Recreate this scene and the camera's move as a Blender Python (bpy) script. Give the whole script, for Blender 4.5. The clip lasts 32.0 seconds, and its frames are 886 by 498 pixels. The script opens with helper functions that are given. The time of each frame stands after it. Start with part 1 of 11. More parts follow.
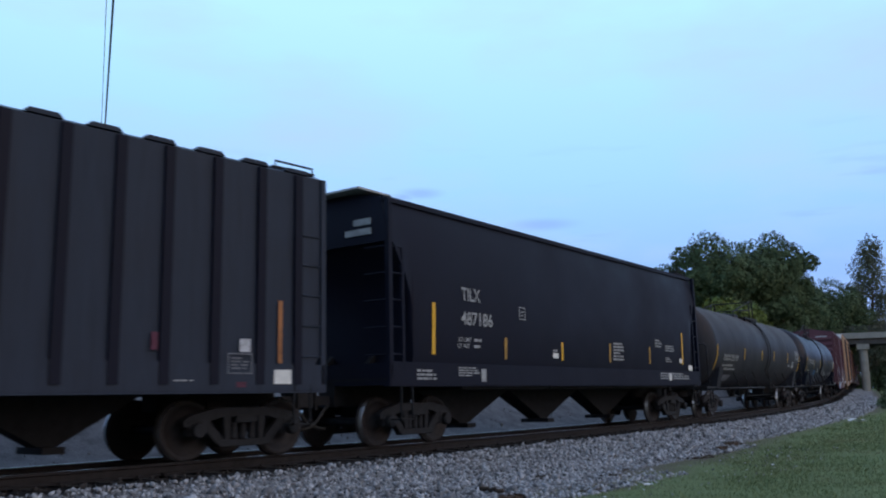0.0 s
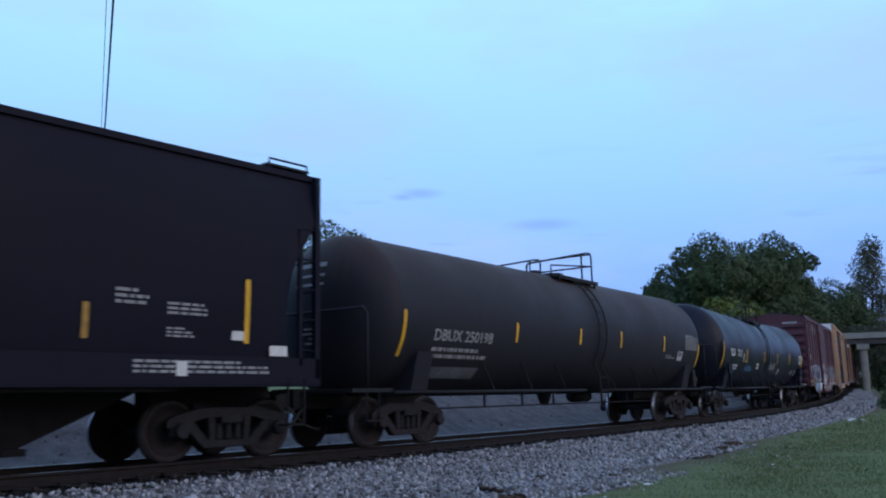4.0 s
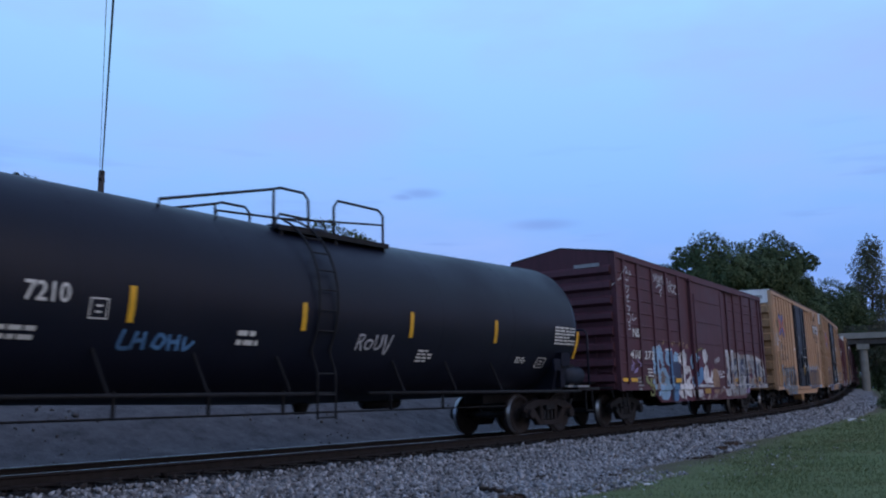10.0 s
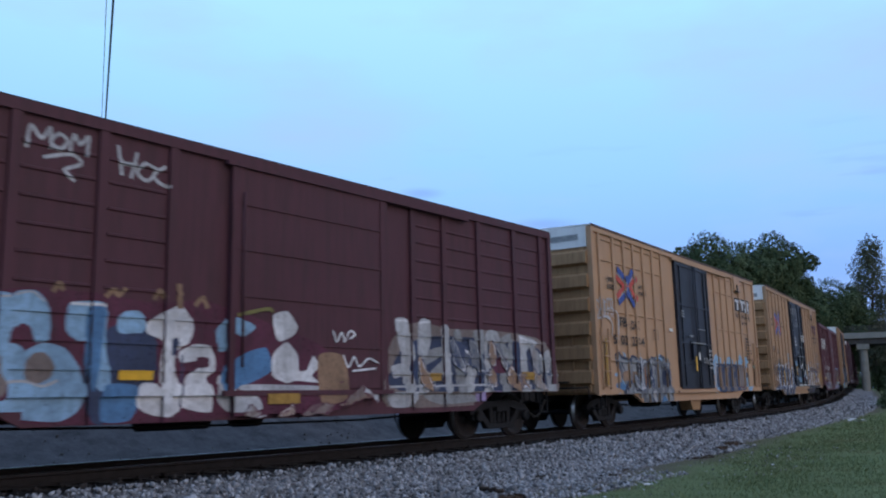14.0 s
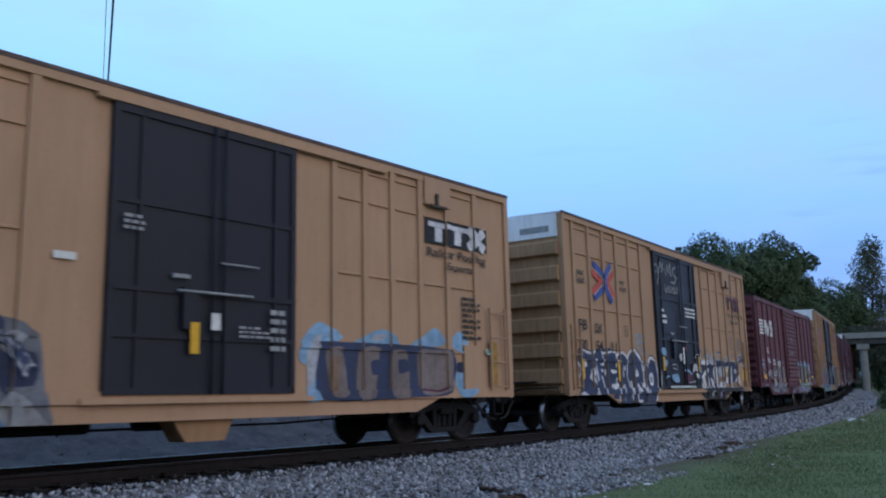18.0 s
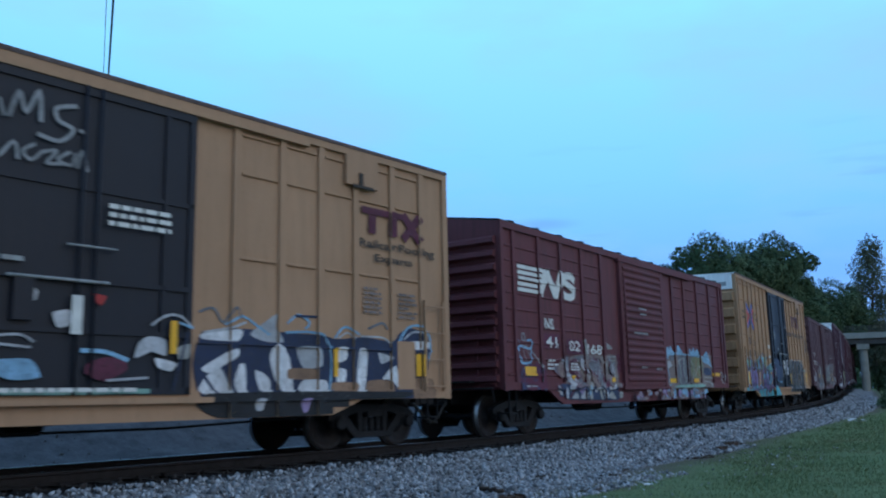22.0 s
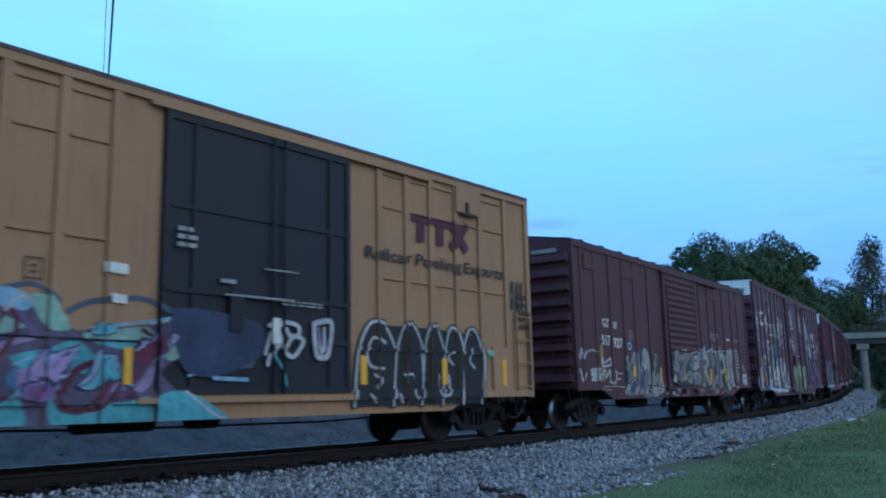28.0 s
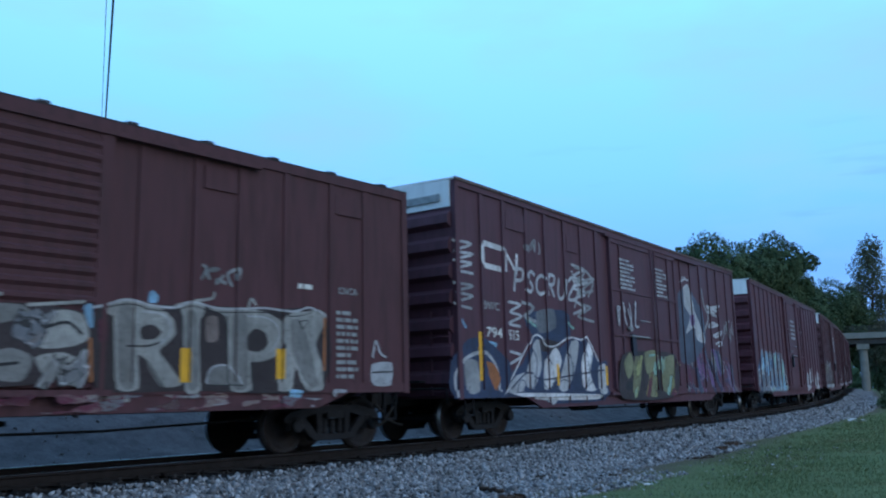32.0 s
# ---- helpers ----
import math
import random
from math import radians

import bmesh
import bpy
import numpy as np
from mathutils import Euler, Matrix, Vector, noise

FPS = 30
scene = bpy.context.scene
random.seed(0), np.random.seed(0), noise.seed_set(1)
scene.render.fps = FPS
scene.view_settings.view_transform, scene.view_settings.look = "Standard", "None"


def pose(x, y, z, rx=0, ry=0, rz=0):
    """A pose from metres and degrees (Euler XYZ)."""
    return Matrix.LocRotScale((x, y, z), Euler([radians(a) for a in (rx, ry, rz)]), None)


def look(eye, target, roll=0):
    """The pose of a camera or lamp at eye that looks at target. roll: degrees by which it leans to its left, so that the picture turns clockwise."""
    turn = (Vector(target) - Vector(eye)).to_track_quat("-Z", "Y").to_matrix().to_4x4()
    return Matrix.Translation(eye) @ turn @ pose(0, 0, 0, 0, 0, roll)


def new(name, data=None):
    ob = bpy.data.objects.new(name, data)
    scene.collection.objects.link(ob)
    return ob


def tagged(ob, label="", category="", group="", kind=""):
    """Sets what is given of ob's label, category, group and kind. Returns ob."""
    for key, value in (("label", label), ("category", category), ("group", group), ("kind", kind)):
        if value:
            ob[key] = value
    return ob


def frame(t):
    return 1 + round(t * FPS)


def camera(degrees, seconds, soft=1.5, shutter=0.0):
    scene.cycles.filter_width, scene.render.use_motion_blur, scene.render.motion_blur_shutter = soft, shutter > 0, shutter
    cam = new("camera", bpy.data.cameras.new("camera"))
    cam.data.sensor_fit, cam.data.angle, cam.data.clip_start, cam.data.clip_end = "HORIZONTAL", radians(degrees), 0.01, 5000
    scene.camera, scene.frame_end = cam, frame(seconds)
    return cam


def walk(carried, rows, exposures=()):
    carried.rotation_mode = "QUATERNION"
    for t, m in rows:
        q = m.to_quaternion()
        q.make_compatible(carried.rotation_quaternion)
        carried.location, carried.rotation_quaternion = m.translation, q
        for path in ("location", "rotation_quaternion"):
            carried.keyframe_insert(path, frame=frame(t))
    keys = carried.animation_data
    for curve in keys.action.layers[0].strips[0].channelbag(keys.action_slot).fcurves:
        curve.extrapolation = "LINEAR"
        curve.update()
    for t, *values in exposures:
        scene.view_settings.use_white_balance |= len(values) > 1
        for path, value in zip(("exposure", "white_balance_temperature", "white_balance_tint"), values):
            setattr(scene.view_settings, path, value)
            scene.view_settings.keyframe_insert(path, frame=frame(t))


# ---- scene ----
# ---- camera: it stands still beside the line ----
SECONDS = 32.0
EYE = Vector((0.0, 0.0, 1.002))          # the rail's top is z = 0
cam = camera(54.2, SECONDS, soft=2.05, shutter=0.4)
STAND = pose(EYE.x, EYE.y, EYE.z, 90 + 9.38, 0, 0) @ pose(0, 0, 0, 0, 0, -0.6)
EXPOSURES = [(0.0, 0.29, 6950, 10), (4.0, 0.17, 6350, 13), (9.0, -0.12, 6200, 16), (11.9, -0.13, 6200, 17), (12.9, 0.09, 6500, 12), (17.0, 0.18, 6450, 9), (20.0, 0.14, 5750, 3), (21.8, 0.12, 5450, -5), (24.0, 0.11, 5400, -5), (27.0, 0.21, 5250, -5), (32.0, 0.2, 5400, -5)]
walk(cam, [(0.0, STAND), (SECONDS, STAND)], EXPOSURES)

# ---- sky and light: dusk under thin cloud, the brighter sky behind the camera ----
world = bpy.data.worlds.new("dusk_sky")
scene.world = world
world.use_nodes = True
wn, wl = world.node_tree.nodes, world.node_tree.links
wn.clear()


def wnode(kind, **values):
    n = wn.new(kind)
    for k, v in values.items():
        n.inputs[k].default_value = v
    return n


w_out = wn.new("ShaderNodeOutputWorld")
w_bg = wnode("ShaderNodeBackground", Strength=1.0)
w_sky = wn.new("ShaderNodeTexSky")
w_sky.sky_type, w_sky.sun_disc = "NISHITA", False
w_sky.sun_elevation, w_sky.sun_rotation = radians(4.0), radians(180.0)
w_sky.air_density, w_sky.dust_density, w_sky.ozone_density = 1.0, 1.5, 3.0
w_co = wn.new("ShaderNodeTexCoord")
w_sep = wn.new("ShaderNodeSeparateXYZ")
wl.new(w_co.outputs["Generated"], w_sep.inputs[0])
w_ramp = wn.new("ShaderNodeValToRGB")     # the cloud veil, from horizon to zenith
ramp = w_ramp.color_ramp
ramp.elements[0].position, ramp.elements[0].color = 0.0, (0.17, 0.29, 0.74, 1)
ramp.elements[1].position, ramp.elements[1].color = 1.0, (0.20, 0.34, 0.62, 1)
for at, colour in ((0.13, (0.20, 0.36, 0.84, 1)), (0.24, (0.27, 0.52, 0.95, 1)), (0.42, (0.38, 0.70, 1.0, 1)), (0.62, (0.34, 0.58, 0.92, 1))):
    e = ramp.elements.new(at)
    e.color = colour
wl.new(w_sep.outputs["Z"], w_ramp.inputs[0])
w_map = wn.new("ShaderNodeMapping")
w_map.inputs["Scale"].default_value = (1.6, 1.6, 5.0)
wl.new(w_co.outputs["Generated"], w_map.inputs[0])
w_noise = wnode("ShaderNodeTexNoise", Scale=1.9, Detail=5.0, Roughness=0.55)
wl.new(w_map.outputs[0], w_noise.inputs["Vector"])
w_cl = wn.new("ShaderNodeMapRange")
for k, v in (("From Min", 0.42), ("From Max", 0.75), ("To Min", 0.0), ("To Max", 0.7)):
    w_cl.inputs[k].default_value = v
wl.new(w_noise.outputs["Fac"], w_cl.inputs["Value"])
w_cloud = wn.new("ShaderNodeMix")
w_cloud.data_type = "RGBA"
wl.new(w_cl.outputs[0], w_cloud.inputs["Factor"])
wl.new(w_ramp.outputs["Color"], w_cloud.inputs[6])
w_cloud.inputs[7].default_value = (0.36, 0.47, 0.88, 1)
w_wisp_map = wn.new("ShaderNodeMapping")     # thin darker streaks of cloud
w_wisp_map.inputs["Scale"].default_value = (3.2, 3.2, 26.0)
w_wisp_map.inputs["Location"].default_value = (0.4, 0.0, 0.7)
wl.new(w_co.outputs["Generated"], w_wisp_map.inputs[0])
w_wisp = wnode("ShaderNodeTexNoise", Scale=2.0, Detail=3.0, Roughness=0.5)
wl.new(w_wisp_map.outputs[0], w_wisp.inputs["Vector"])
w_wr = wn.new("ShaderNodeMapRange")
for k, v in (("From Min", 0.60), ("From Max", 0.76), ("To Min", 0.0), ("To Max", 0.45)):
    w_wr.inputs[k].default_value = v
wl.new(w_wisp.outputs["Fac"], w_wr.inputs["Value"])
w_streak = wn.new("ShaderNodeMix")
w_streak.data_type = "RGBA"
w_lowsky = wn.new("ShaderNodeMapRange")
for k, v in (("From Min", 0.22), ("From Max", 0.29), ("To Min", 1.0), ("To Max", 0.0)):
    w_lowsky.inputs[k].default_value = v
wl.new(w_sep.outputs["Z"], w_lowsky.inputs["Value"])
w_where = wn.new("ShaderNodeMath")
w_where.operation = "MULTIPLY"
wl.new(w_wr.outputs[0], w_where.inputs[0])
wl.new(w_lowsky.outputs[0], w_where.inputs[1])
w_most = w_where.outputs[0]
for aim, wide, tall in (((-0.0247, 0.9739, 0.2258), 0.035, 0.009), ((0.1144, 0.9755, 0.1882), 0.055, 0.010), ((-0.045, 0.9739, 0.2220), 0.02, 0.006)):
    w_off = wn.new("ShaderNodeVectorMath")     # one soft-edged streak about a direction
    w_off.operation = "SUBTRACT"
    wl.new(w_co.outputs["Generated"], w_off.inputs[0])
    w_off.inputs[1].default_value = aim
    w_size = wn.new("ShaderNodeMapping")
    w_size.inputs["Rotation"].default_value = (0, radians(12), 0)
    w_size.inputs["Scale"].default_value = (1 / wide, 1.0, 1 / tall)
    wl.new(w_off.outputs[0], w_size.inputs[0])
    w_len = wn.new("ShaderNodeVectorMath")
    w_len.operation = "LENGTH"
    wl.new(w_size.outputs[0], w_len.inputs[0])
    w_fade = wn.new("ShaderNodeMapRange")
    w_fade.interpolation_type = "SMOOTHSTEP"
    for k, v in (("From Min", 0.1), ("From Max", 1.0), ("To Min", 0.55), ("To Max", 0.0)):
        w_fade.inputs[k].default_value = v
    wl.new(w_len.outputs["Value"], w_fade.inputs["Value"])
    w_max = wn.new("ShaderNodeMath")
    w_max.operation = "MAXIMUM"
    wl.new(w_most, w_max.inputs[0])
    wl.new(w_fade.outputs[0], w_max.inputs[1])
    w_most = w_max.outputs[0]
wl.new(w_most, w_streak.inputs["Factor"])
wl.new(w_cloud.outputs[2], w_streak.inputs[6])
w_streak.inputs[7].default_value = (0.17, 0.26, 0.62, 1)
w_back = wn.new("ShaderNodeMapRange")      # warmer and brighter where the sun went down
for k, v in (("From Min", 0.25), ("From Max", 0.95), ("To Min", 0.0), ("To Max", 1.0)):
    w_back.inputs[k].default_value = v
w_dir = wn.new("ShaderNodeVectorMath")
w_dir.operation = "DOT_PRODUCT"
w_dir.inputs[1].default_value = (0.86, -0.48, 0.1)
wl.new(w_co.outputs["Generated"], w_dir.inputs[0])
wl.new(w_dir.outputs["Value"], w_back.inputs["Value"])
w_west = wn.new("ShaderNodeMix")
w_west.data_type = "RGBA"
wl.new(w_back.outputs[0], w_west.inputs["Factor"])
wl.new(w_streak.outputs[2], w_west.inputs[6])
w_west.inputs[7].default_value = (0.465, 0.505, 0.66, 1)
w_low = wn.new("ShaderNodeMapRange")       # the last glow, a thin band low in the west
for k, v in (("From Min", 0.02), ("From Max", 0.11), ("To Min", 1.0), ("To Max", 0.0)):
    w_low.inputs[k].default_value = v
wl.new(w_sep.outputs["Z"], w_low.inputs["Value"])
w_azi = wn.new("ShaderNodeMapRange")
for k, v in (("From Min", 0.80), ("From Max", 0.97), ("To Min", 0.0), ("To Max", 0.9)):
    w_azi.inputs[k].default_value = v
w_dir2 = wn.new("ShaderNodeVectorMath")
w_dir2.operation = "DOT_PRODUCT"
w_dir2.inputs[1].default_value = (0.98, -0.18, 0.05)
wl.new(w_co.outputs["Generated"], w_dir2.inputs[0])
wl.new(w_dir2.outputs["Value"], w_azi.inputs["Value"])
w_both = wn.new("ShaderNodeMath")
w_both.operation = "MULTIPLY"
wl.new(w_low.outputs[0], w_both.inputs[0])
wl.new(w_azi.outputs[0], w_both.inputs[1])
w_glow = wn.new("ShaderNodeMix")
w_glow.data_type = "RGBA"
wl.new(w_both.outputs[0], w_glow.inputs["Factor"])
wl.new(w_west.outputs[2], w_glow.inputs[6])
w_glow.inputs[7].default_value = (1.5, 0.80, 0.42, 1)
w_dim = wn.new("ShaderNodeMix")
w_dim.data_type, w_dim.blend_type = "RGBA", "ADD"
w_dim.inputs["Factor"].default_value = 0.06
wl.new(w_glow.outputs[2], w_dim.inputs[6])
wl.new(w_sky.outputs[0], w_dim.inputs[7])
wl.new(w_dim.outputs[2], w_bg.inputs["Color"])
wl.new(w_bg.outputs[0], w_out.inputs[0])

sun_data = bpy.data.lights.new("sun", "SUN")
sun_data.energy, sun_data.angle, sun_data.color = 0.45, radians(40), (1.0, 0.80, 0.64)
sun = new("sun", sun_data)
sun.matrix_world = look((26, -8, 15), (0, 8, 0))

# ---- materials ----


def mat(name, build):
    m = bpy.data.materials.new(name)
    m.use_nodes = True
    nt = m.node_tree
    bsdf = nt.nodes["Principled BSDF"]
    build(nt, bsdf)
    return m


def put(nt, kind, **values):
    n = nt.nodes.new(kind)
    for k, v in values.items():
        n.inputs[k].default_value = v
    return n


def noise_node(nt, vec, scale, detail=4.0, rough=0.55):
    n = put(nt, "ShaderNodeTexNoise", Scale=scale, Detail=detail, Roughness=rough)
    nt.links.new(vec, n.inputs["Vector"])
    return n.outputs["Fac"]


def coords(nt, stretch=(1, 1, 1), out="Object"):
    c, m = put(nt, "ShaderNodeTexCoord"), put(nt, "ShaderNodeMapping")
    m.inputs["Scale"].default_value = stretch
    nt.links.new(c.outputs[out], m.inputs[0])
    return m.outputs[0]


def span(nt, fac, lo, hi, a=0.0, b=1.0):
    n = put(nt, "ShaderNodeMapRange")
    for k, v in (("From Min", lo), ("From Max", hi), ("To Min", a), ("To Max", b)):
        n.inputs[k].default_value = v
    nt.links.new(fac, n.inputs["Value"])
    return n.outputs[0]


def mixed(nt, fac, a, b, blend="MIX"):
    n = put(nt, "ShaderNodeMix")
    n.data_type, n.blend_type = "RGBA", blend
    for sock, v in ((n.inputs["Factor"], fac), (n.inputs[6], a), (n.inputs[7], b)):
        if isinstance(v, (int, float)):
            sock.default_value = v
        elif isinstance(v, tuple):
            sock.default_value = (*v, 1)
        else:
            nt.links.new(v, sock)
    return n.outputs[2]


def relief(nt, bsdf, height, strength, distance=0.01):
    b = put(nt, "ShaderNodeBump", Strength=strength, Distance=distance)
    nt.links.new(height, b.inputs["Height"])
    nt.links.new(b.outputs[0], bsdf.inputs["Normal"])


def painted(name, rgb, rough=0.55, grime=0.5, rust=0.25, grime_rgb=(0.026, 0.022, 0.021), fade=0.18, gloss=0.25, crown=None):
    """Weathered paint on steel: faded patches, grime that runs down, flecks of rust; crown: rust and soot that settled on top."""
    def build(nt, bsdf):
        streak = noise_node(nt, coords(nt, (5.0, 5.0, 0.55)), 1.6, 5.0, 0.6)
        patch = noise_node(nt, coords(nt), 0.45, 4.0)
        grain = noise_node(nt, coords(nt), 14.0, 6.0, 0.7)
        pale = tuple(min(1, c * 1.25 + 0.02) for c in rgb)
        c = mixed(nt, span(nt, patch, 0.35, 0.7, 0, fade * 3), rgb, pale)
        c = mixed(nt, span(nt, streak, 0.44, 0.78, 0, grime), c, grime_rgb)
        c = mixed(nt, span(nt, grain, 0.55, 0.85, 0, rust), c, (0.10, 0.045, 0.022))
        if crown:
            sep = put(nt, "ShaderNodeSeparateXYZ")
            nt.links.new(coords(nt), sep.inputs[0])
            ragged = put(nt, "ShaderNodeMath")
            ragged.operation = "MULTIPLY_ADD"
            nt.links.new(streak, ragged.inputs[0])
            ragged.inputs[1].default_value = 1.1
            nt.links.new(sep.outputs["Z"], ragged.inputs[2])
            c = mixed(nt, span(nt, ragged.outputs[0], crown[0] + 0.55, crown[1] + 0.55, 0, 0.9), c, crown[2])
        nt.links.new(c, bsdf.inputs["Base Color"])
        nt.links.new(span(nt, patch, 0.3, 0.7, rough - 0.1, rough + 0.15), bsdf.inputs["Roughness"])
        relief(nt, bsdf, grain, 0.25, 0.004)
        bsdf.inputs["Specular IOR Level"].default_value = gloss
    return mat(name, build)


def plain(name, rgb, rough=0.6, metal=0.0, vary=0.25, scale=6.0, bump=0.2, glow=0.0):
    def build(nt, bsdf):
        n = noise_node(nt, coords(nt), scale, 5.0, 0.65)
        dark = tuple(c * (1 - vary) for c in rgb)
        lite = tuple(min(1, c * (1 + vary)) for c in rgb)
        nt.links.new(mixed(nt, span(nt, n, 0.3, 0.7), dark, lite), bsdf.inputs["Base Color"])
        bsdf.inputs["Roughness"].default_value = rough
        bsdf.inputs["Metallic"].default_value = metal
        bsdf.inputs["Specular IOR Level"].default_value = 0.3
        if bump:
            relief(nt, bsdf, n, bump, 0.006)
        if glow:
            bsdf.inputs["Emission Color"].default_value = (*rgb, 1)
            bsdf.inputs["Emission Strength"].default_value = glow
    return mat(name, build)


BROWN = painted("boxcar_brown_paint", (0.084, 0.029, 0.042), 0.6, 0.45, 0.2)
BROWN_DULL = painted("old_brown_paint", (0.084, 0.037, 0.046), 0.7, 0.5, 0.25)
BROWN_RED = painted("oxide_red_paint", (0.114, 0.034, 0.042), 0.6, 0.45, 0.2)
MAROON = painted("maroon_paint", (0.086, 0.037, 0.054), 0.6, 0.45, 0.2)
YELLOW = painted("faded_yellow_paint", (0.44, 0.27, 0.163), 0.6, 0.2, 0.22, (0.20, 0.125, 0.075), 0.2)
YELLOW_DULL = painted("dulled_yellow_paint", (0.378, 0.234, 0.140), 0.65, 0.25, 0.22, (0.18, 0.115, 0.07), 0.2)
YELLOW_BROWN = painted("brownish_yellow_paint", (0.34, 0.208, 0.118), 0.65, 0.3, 0.25, (0.15, 0.085, 0.045), 0.2)
YELLOW_END = painted("rust_streaked_yellow_paint", (0.34, 0.205, 0.11), 0.65, 0.6, 0.35, (0.10, 0.055, 0.03), 0.12)
YELLOW_DARK = painted("weathered_yellow_paint", (0.33, 0.19, 0.095), 0.7, 0.45, 0.25, (0.08, 0.045, 0.025))
WHITE_ROOF = painted("galvanised_white_sheet", (0.76, 0.76, 0.76), 0.5, 0.25, 0.1, (0.25, 0.22, 0.2))
DOOR_BLACK = painted("door_black_paint", (0.014, 0.016, 0.026), 0.5, 0.3, 0.1, (0.024, 0.023, 0.028))
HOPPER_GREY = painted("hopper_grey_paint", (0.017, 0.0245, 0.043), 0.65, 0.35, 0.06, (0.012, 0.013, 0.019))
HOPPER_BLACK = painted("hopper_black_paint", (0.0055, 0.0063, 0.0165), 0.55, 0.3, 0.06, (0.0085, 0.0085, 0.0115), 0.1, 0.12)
TANK_BLACK = painted("tank_black_paint", (0.008, 0.010, 0.0215), 0.42, 0.25, 0.04, (0.008, 0.008, 0.011), 0.05, 0.22)
TANK_RUSTY = painted("tank_sooty_paint", (0.019, 0.020, 0.028), 0.6, 0.45, 0.14, (0.022, 0.020, 0.023), 0.12, 0.2, (2.9, 4.0, (0.056, 0.036, 0.029)))
ROOF_DARK = plain("sooty_galvanised_roof", (0.040, 0.034, 0.040), 0.75, 0.0, 0.4, 4.0, 0.3)
EDGE_BROWN = plain("dark_brown_roof_edge", (0.11, 0.08, 0.075), 0.8, 0.0, 0.4, 5.0, 0.3)
STEEL_DARK = plain("grimy_cast_steel", (0.014, 0.0142, 0.0175), 0.75, 0.0, 0.4, 9.0, 0.4)
STEEL_BROWN = plain("rust_brown_cast_steel", (0.0205, 0.0165, 0.018), 0.8, 0.0, 0.4, 9.0, 0.4)
UNDER = plain("underframe_soot", (0.0105, 0.0105, 0.0125), 0.85, 0.0, 0.4, 5.0, 0.3)
WHEEL_RUST = plain("wheel_rust", (0.0195, 0.016, 0.0175), 0.7, 0.0, 0.35, 12.0, 0.3)
TREAD = plain("bright_tread_steel", (0.38, 0.38, 0.40), 0.35, 0.9, 0.15, 20.0, 0.05)
RUBBER = plain("hose_rubber", (0.02, 0.02, 0.02), 0.6)
WHITE = plain("stencil_white", (0.68, 0.68, 0.66), 0.6, 0.0, 0.15, 7.0, 0)
WHITE_DIM = plain("worn_stencil_white", (0.30, 0.31, 0.32), 0.7, 0.0, 0.3, 7.0, 0)
BLACK_INK = plain("stencil_black", (0.05, 0.04, 0.035), 0.65, 0.0, 0.3, 7.0, 0)
REFLECT_Y = plain("reflective_yellow_tape", (0.75, 0.42, 0.03), 0.45, 0.0, 0.12, 6.0, 0)
REFLECT_DULL = plain("dirty_yellow_tape", (0.36, 0.21, 0.05), 0.6, 0.0, 0.3, 6.0, 0)
RAIL_RUST = plain("rail_rust", (0.020, 0.0165, 0.0165), 0.85, 0.1, 0.35, 7.0, 0.3)
RAIL_TOP = plain("polished_rail_head", (0.40, 0.39, 0.39), 0.38, 1.0, 0.1, 15.0, 0.0)
TIE_WOOD = plain("creosoted_tie", (0.020, 0.017, 0.016), 0.9, 0.0, 0.4, 6.0, 0.5)

# ---- mesh helpers ----


def part(name, bm, material, parent, label=""):
    me = bpy.data.meshes.new(name)
    bmesh.ops.recalc_face_normals(bm, faces=bm.faces)
    bm.to_mesh(me)
    bm.free()
    return piece(name, me, material, parent, label)


def piece(name, me, material, parent, label=""):
    if material and not me.materials:
        me.materials.append(material)
    ob = new(name, me)
    ob.parent = parent
    return tagged(ob, label) if label else ob


def thing(name, label, category, group="", kind=""):
    return tagged(new(name), label, category, group, kind)


def box(bm, x0, x1, y0, y1, z0, z1):
    v = [bm.verts.new((x, y, z)) for x in (x0, x1) for y in (y0, y1) for z in (z0, z1)]
    for f in ((0, 1, 3, 2), (4, 6, 7, 5), (0, 4, 5, 1), (2, 3, 7, 6), (0, 2, 6, 4), (1, 5, 7, 3)):
        bm.faces.new([v[i] for i in f])
    return bm


def boxes(*rows):
    bm = bmesh.new()
    for r in rows:
        box(bm, *r)
    return bm


def prism(bm, poly, y0, y1, axis="y"):
    """A polygon of (x, z) pushed from y0 to y1; axis x reads the pairs as (y, z)."""
    def at(a, b, c):
        return (a, c, b) if axis == "y" else (c, a, b)
    lo = [bm.verts.new(at(a, b, y0)) for a, b in poly]
    hi = [bm.verts.new(at(a, b, y1)) for a, b in poly]
    bm.faces.new(lo)
    bm.faces.new(hi[::-1])
    n = len(poly)
    for i in range(n):
        bm.faces.new((lo[i], lo[(i + 1) % n], hi[(i + 1) % n], hi[i]))
    return bm


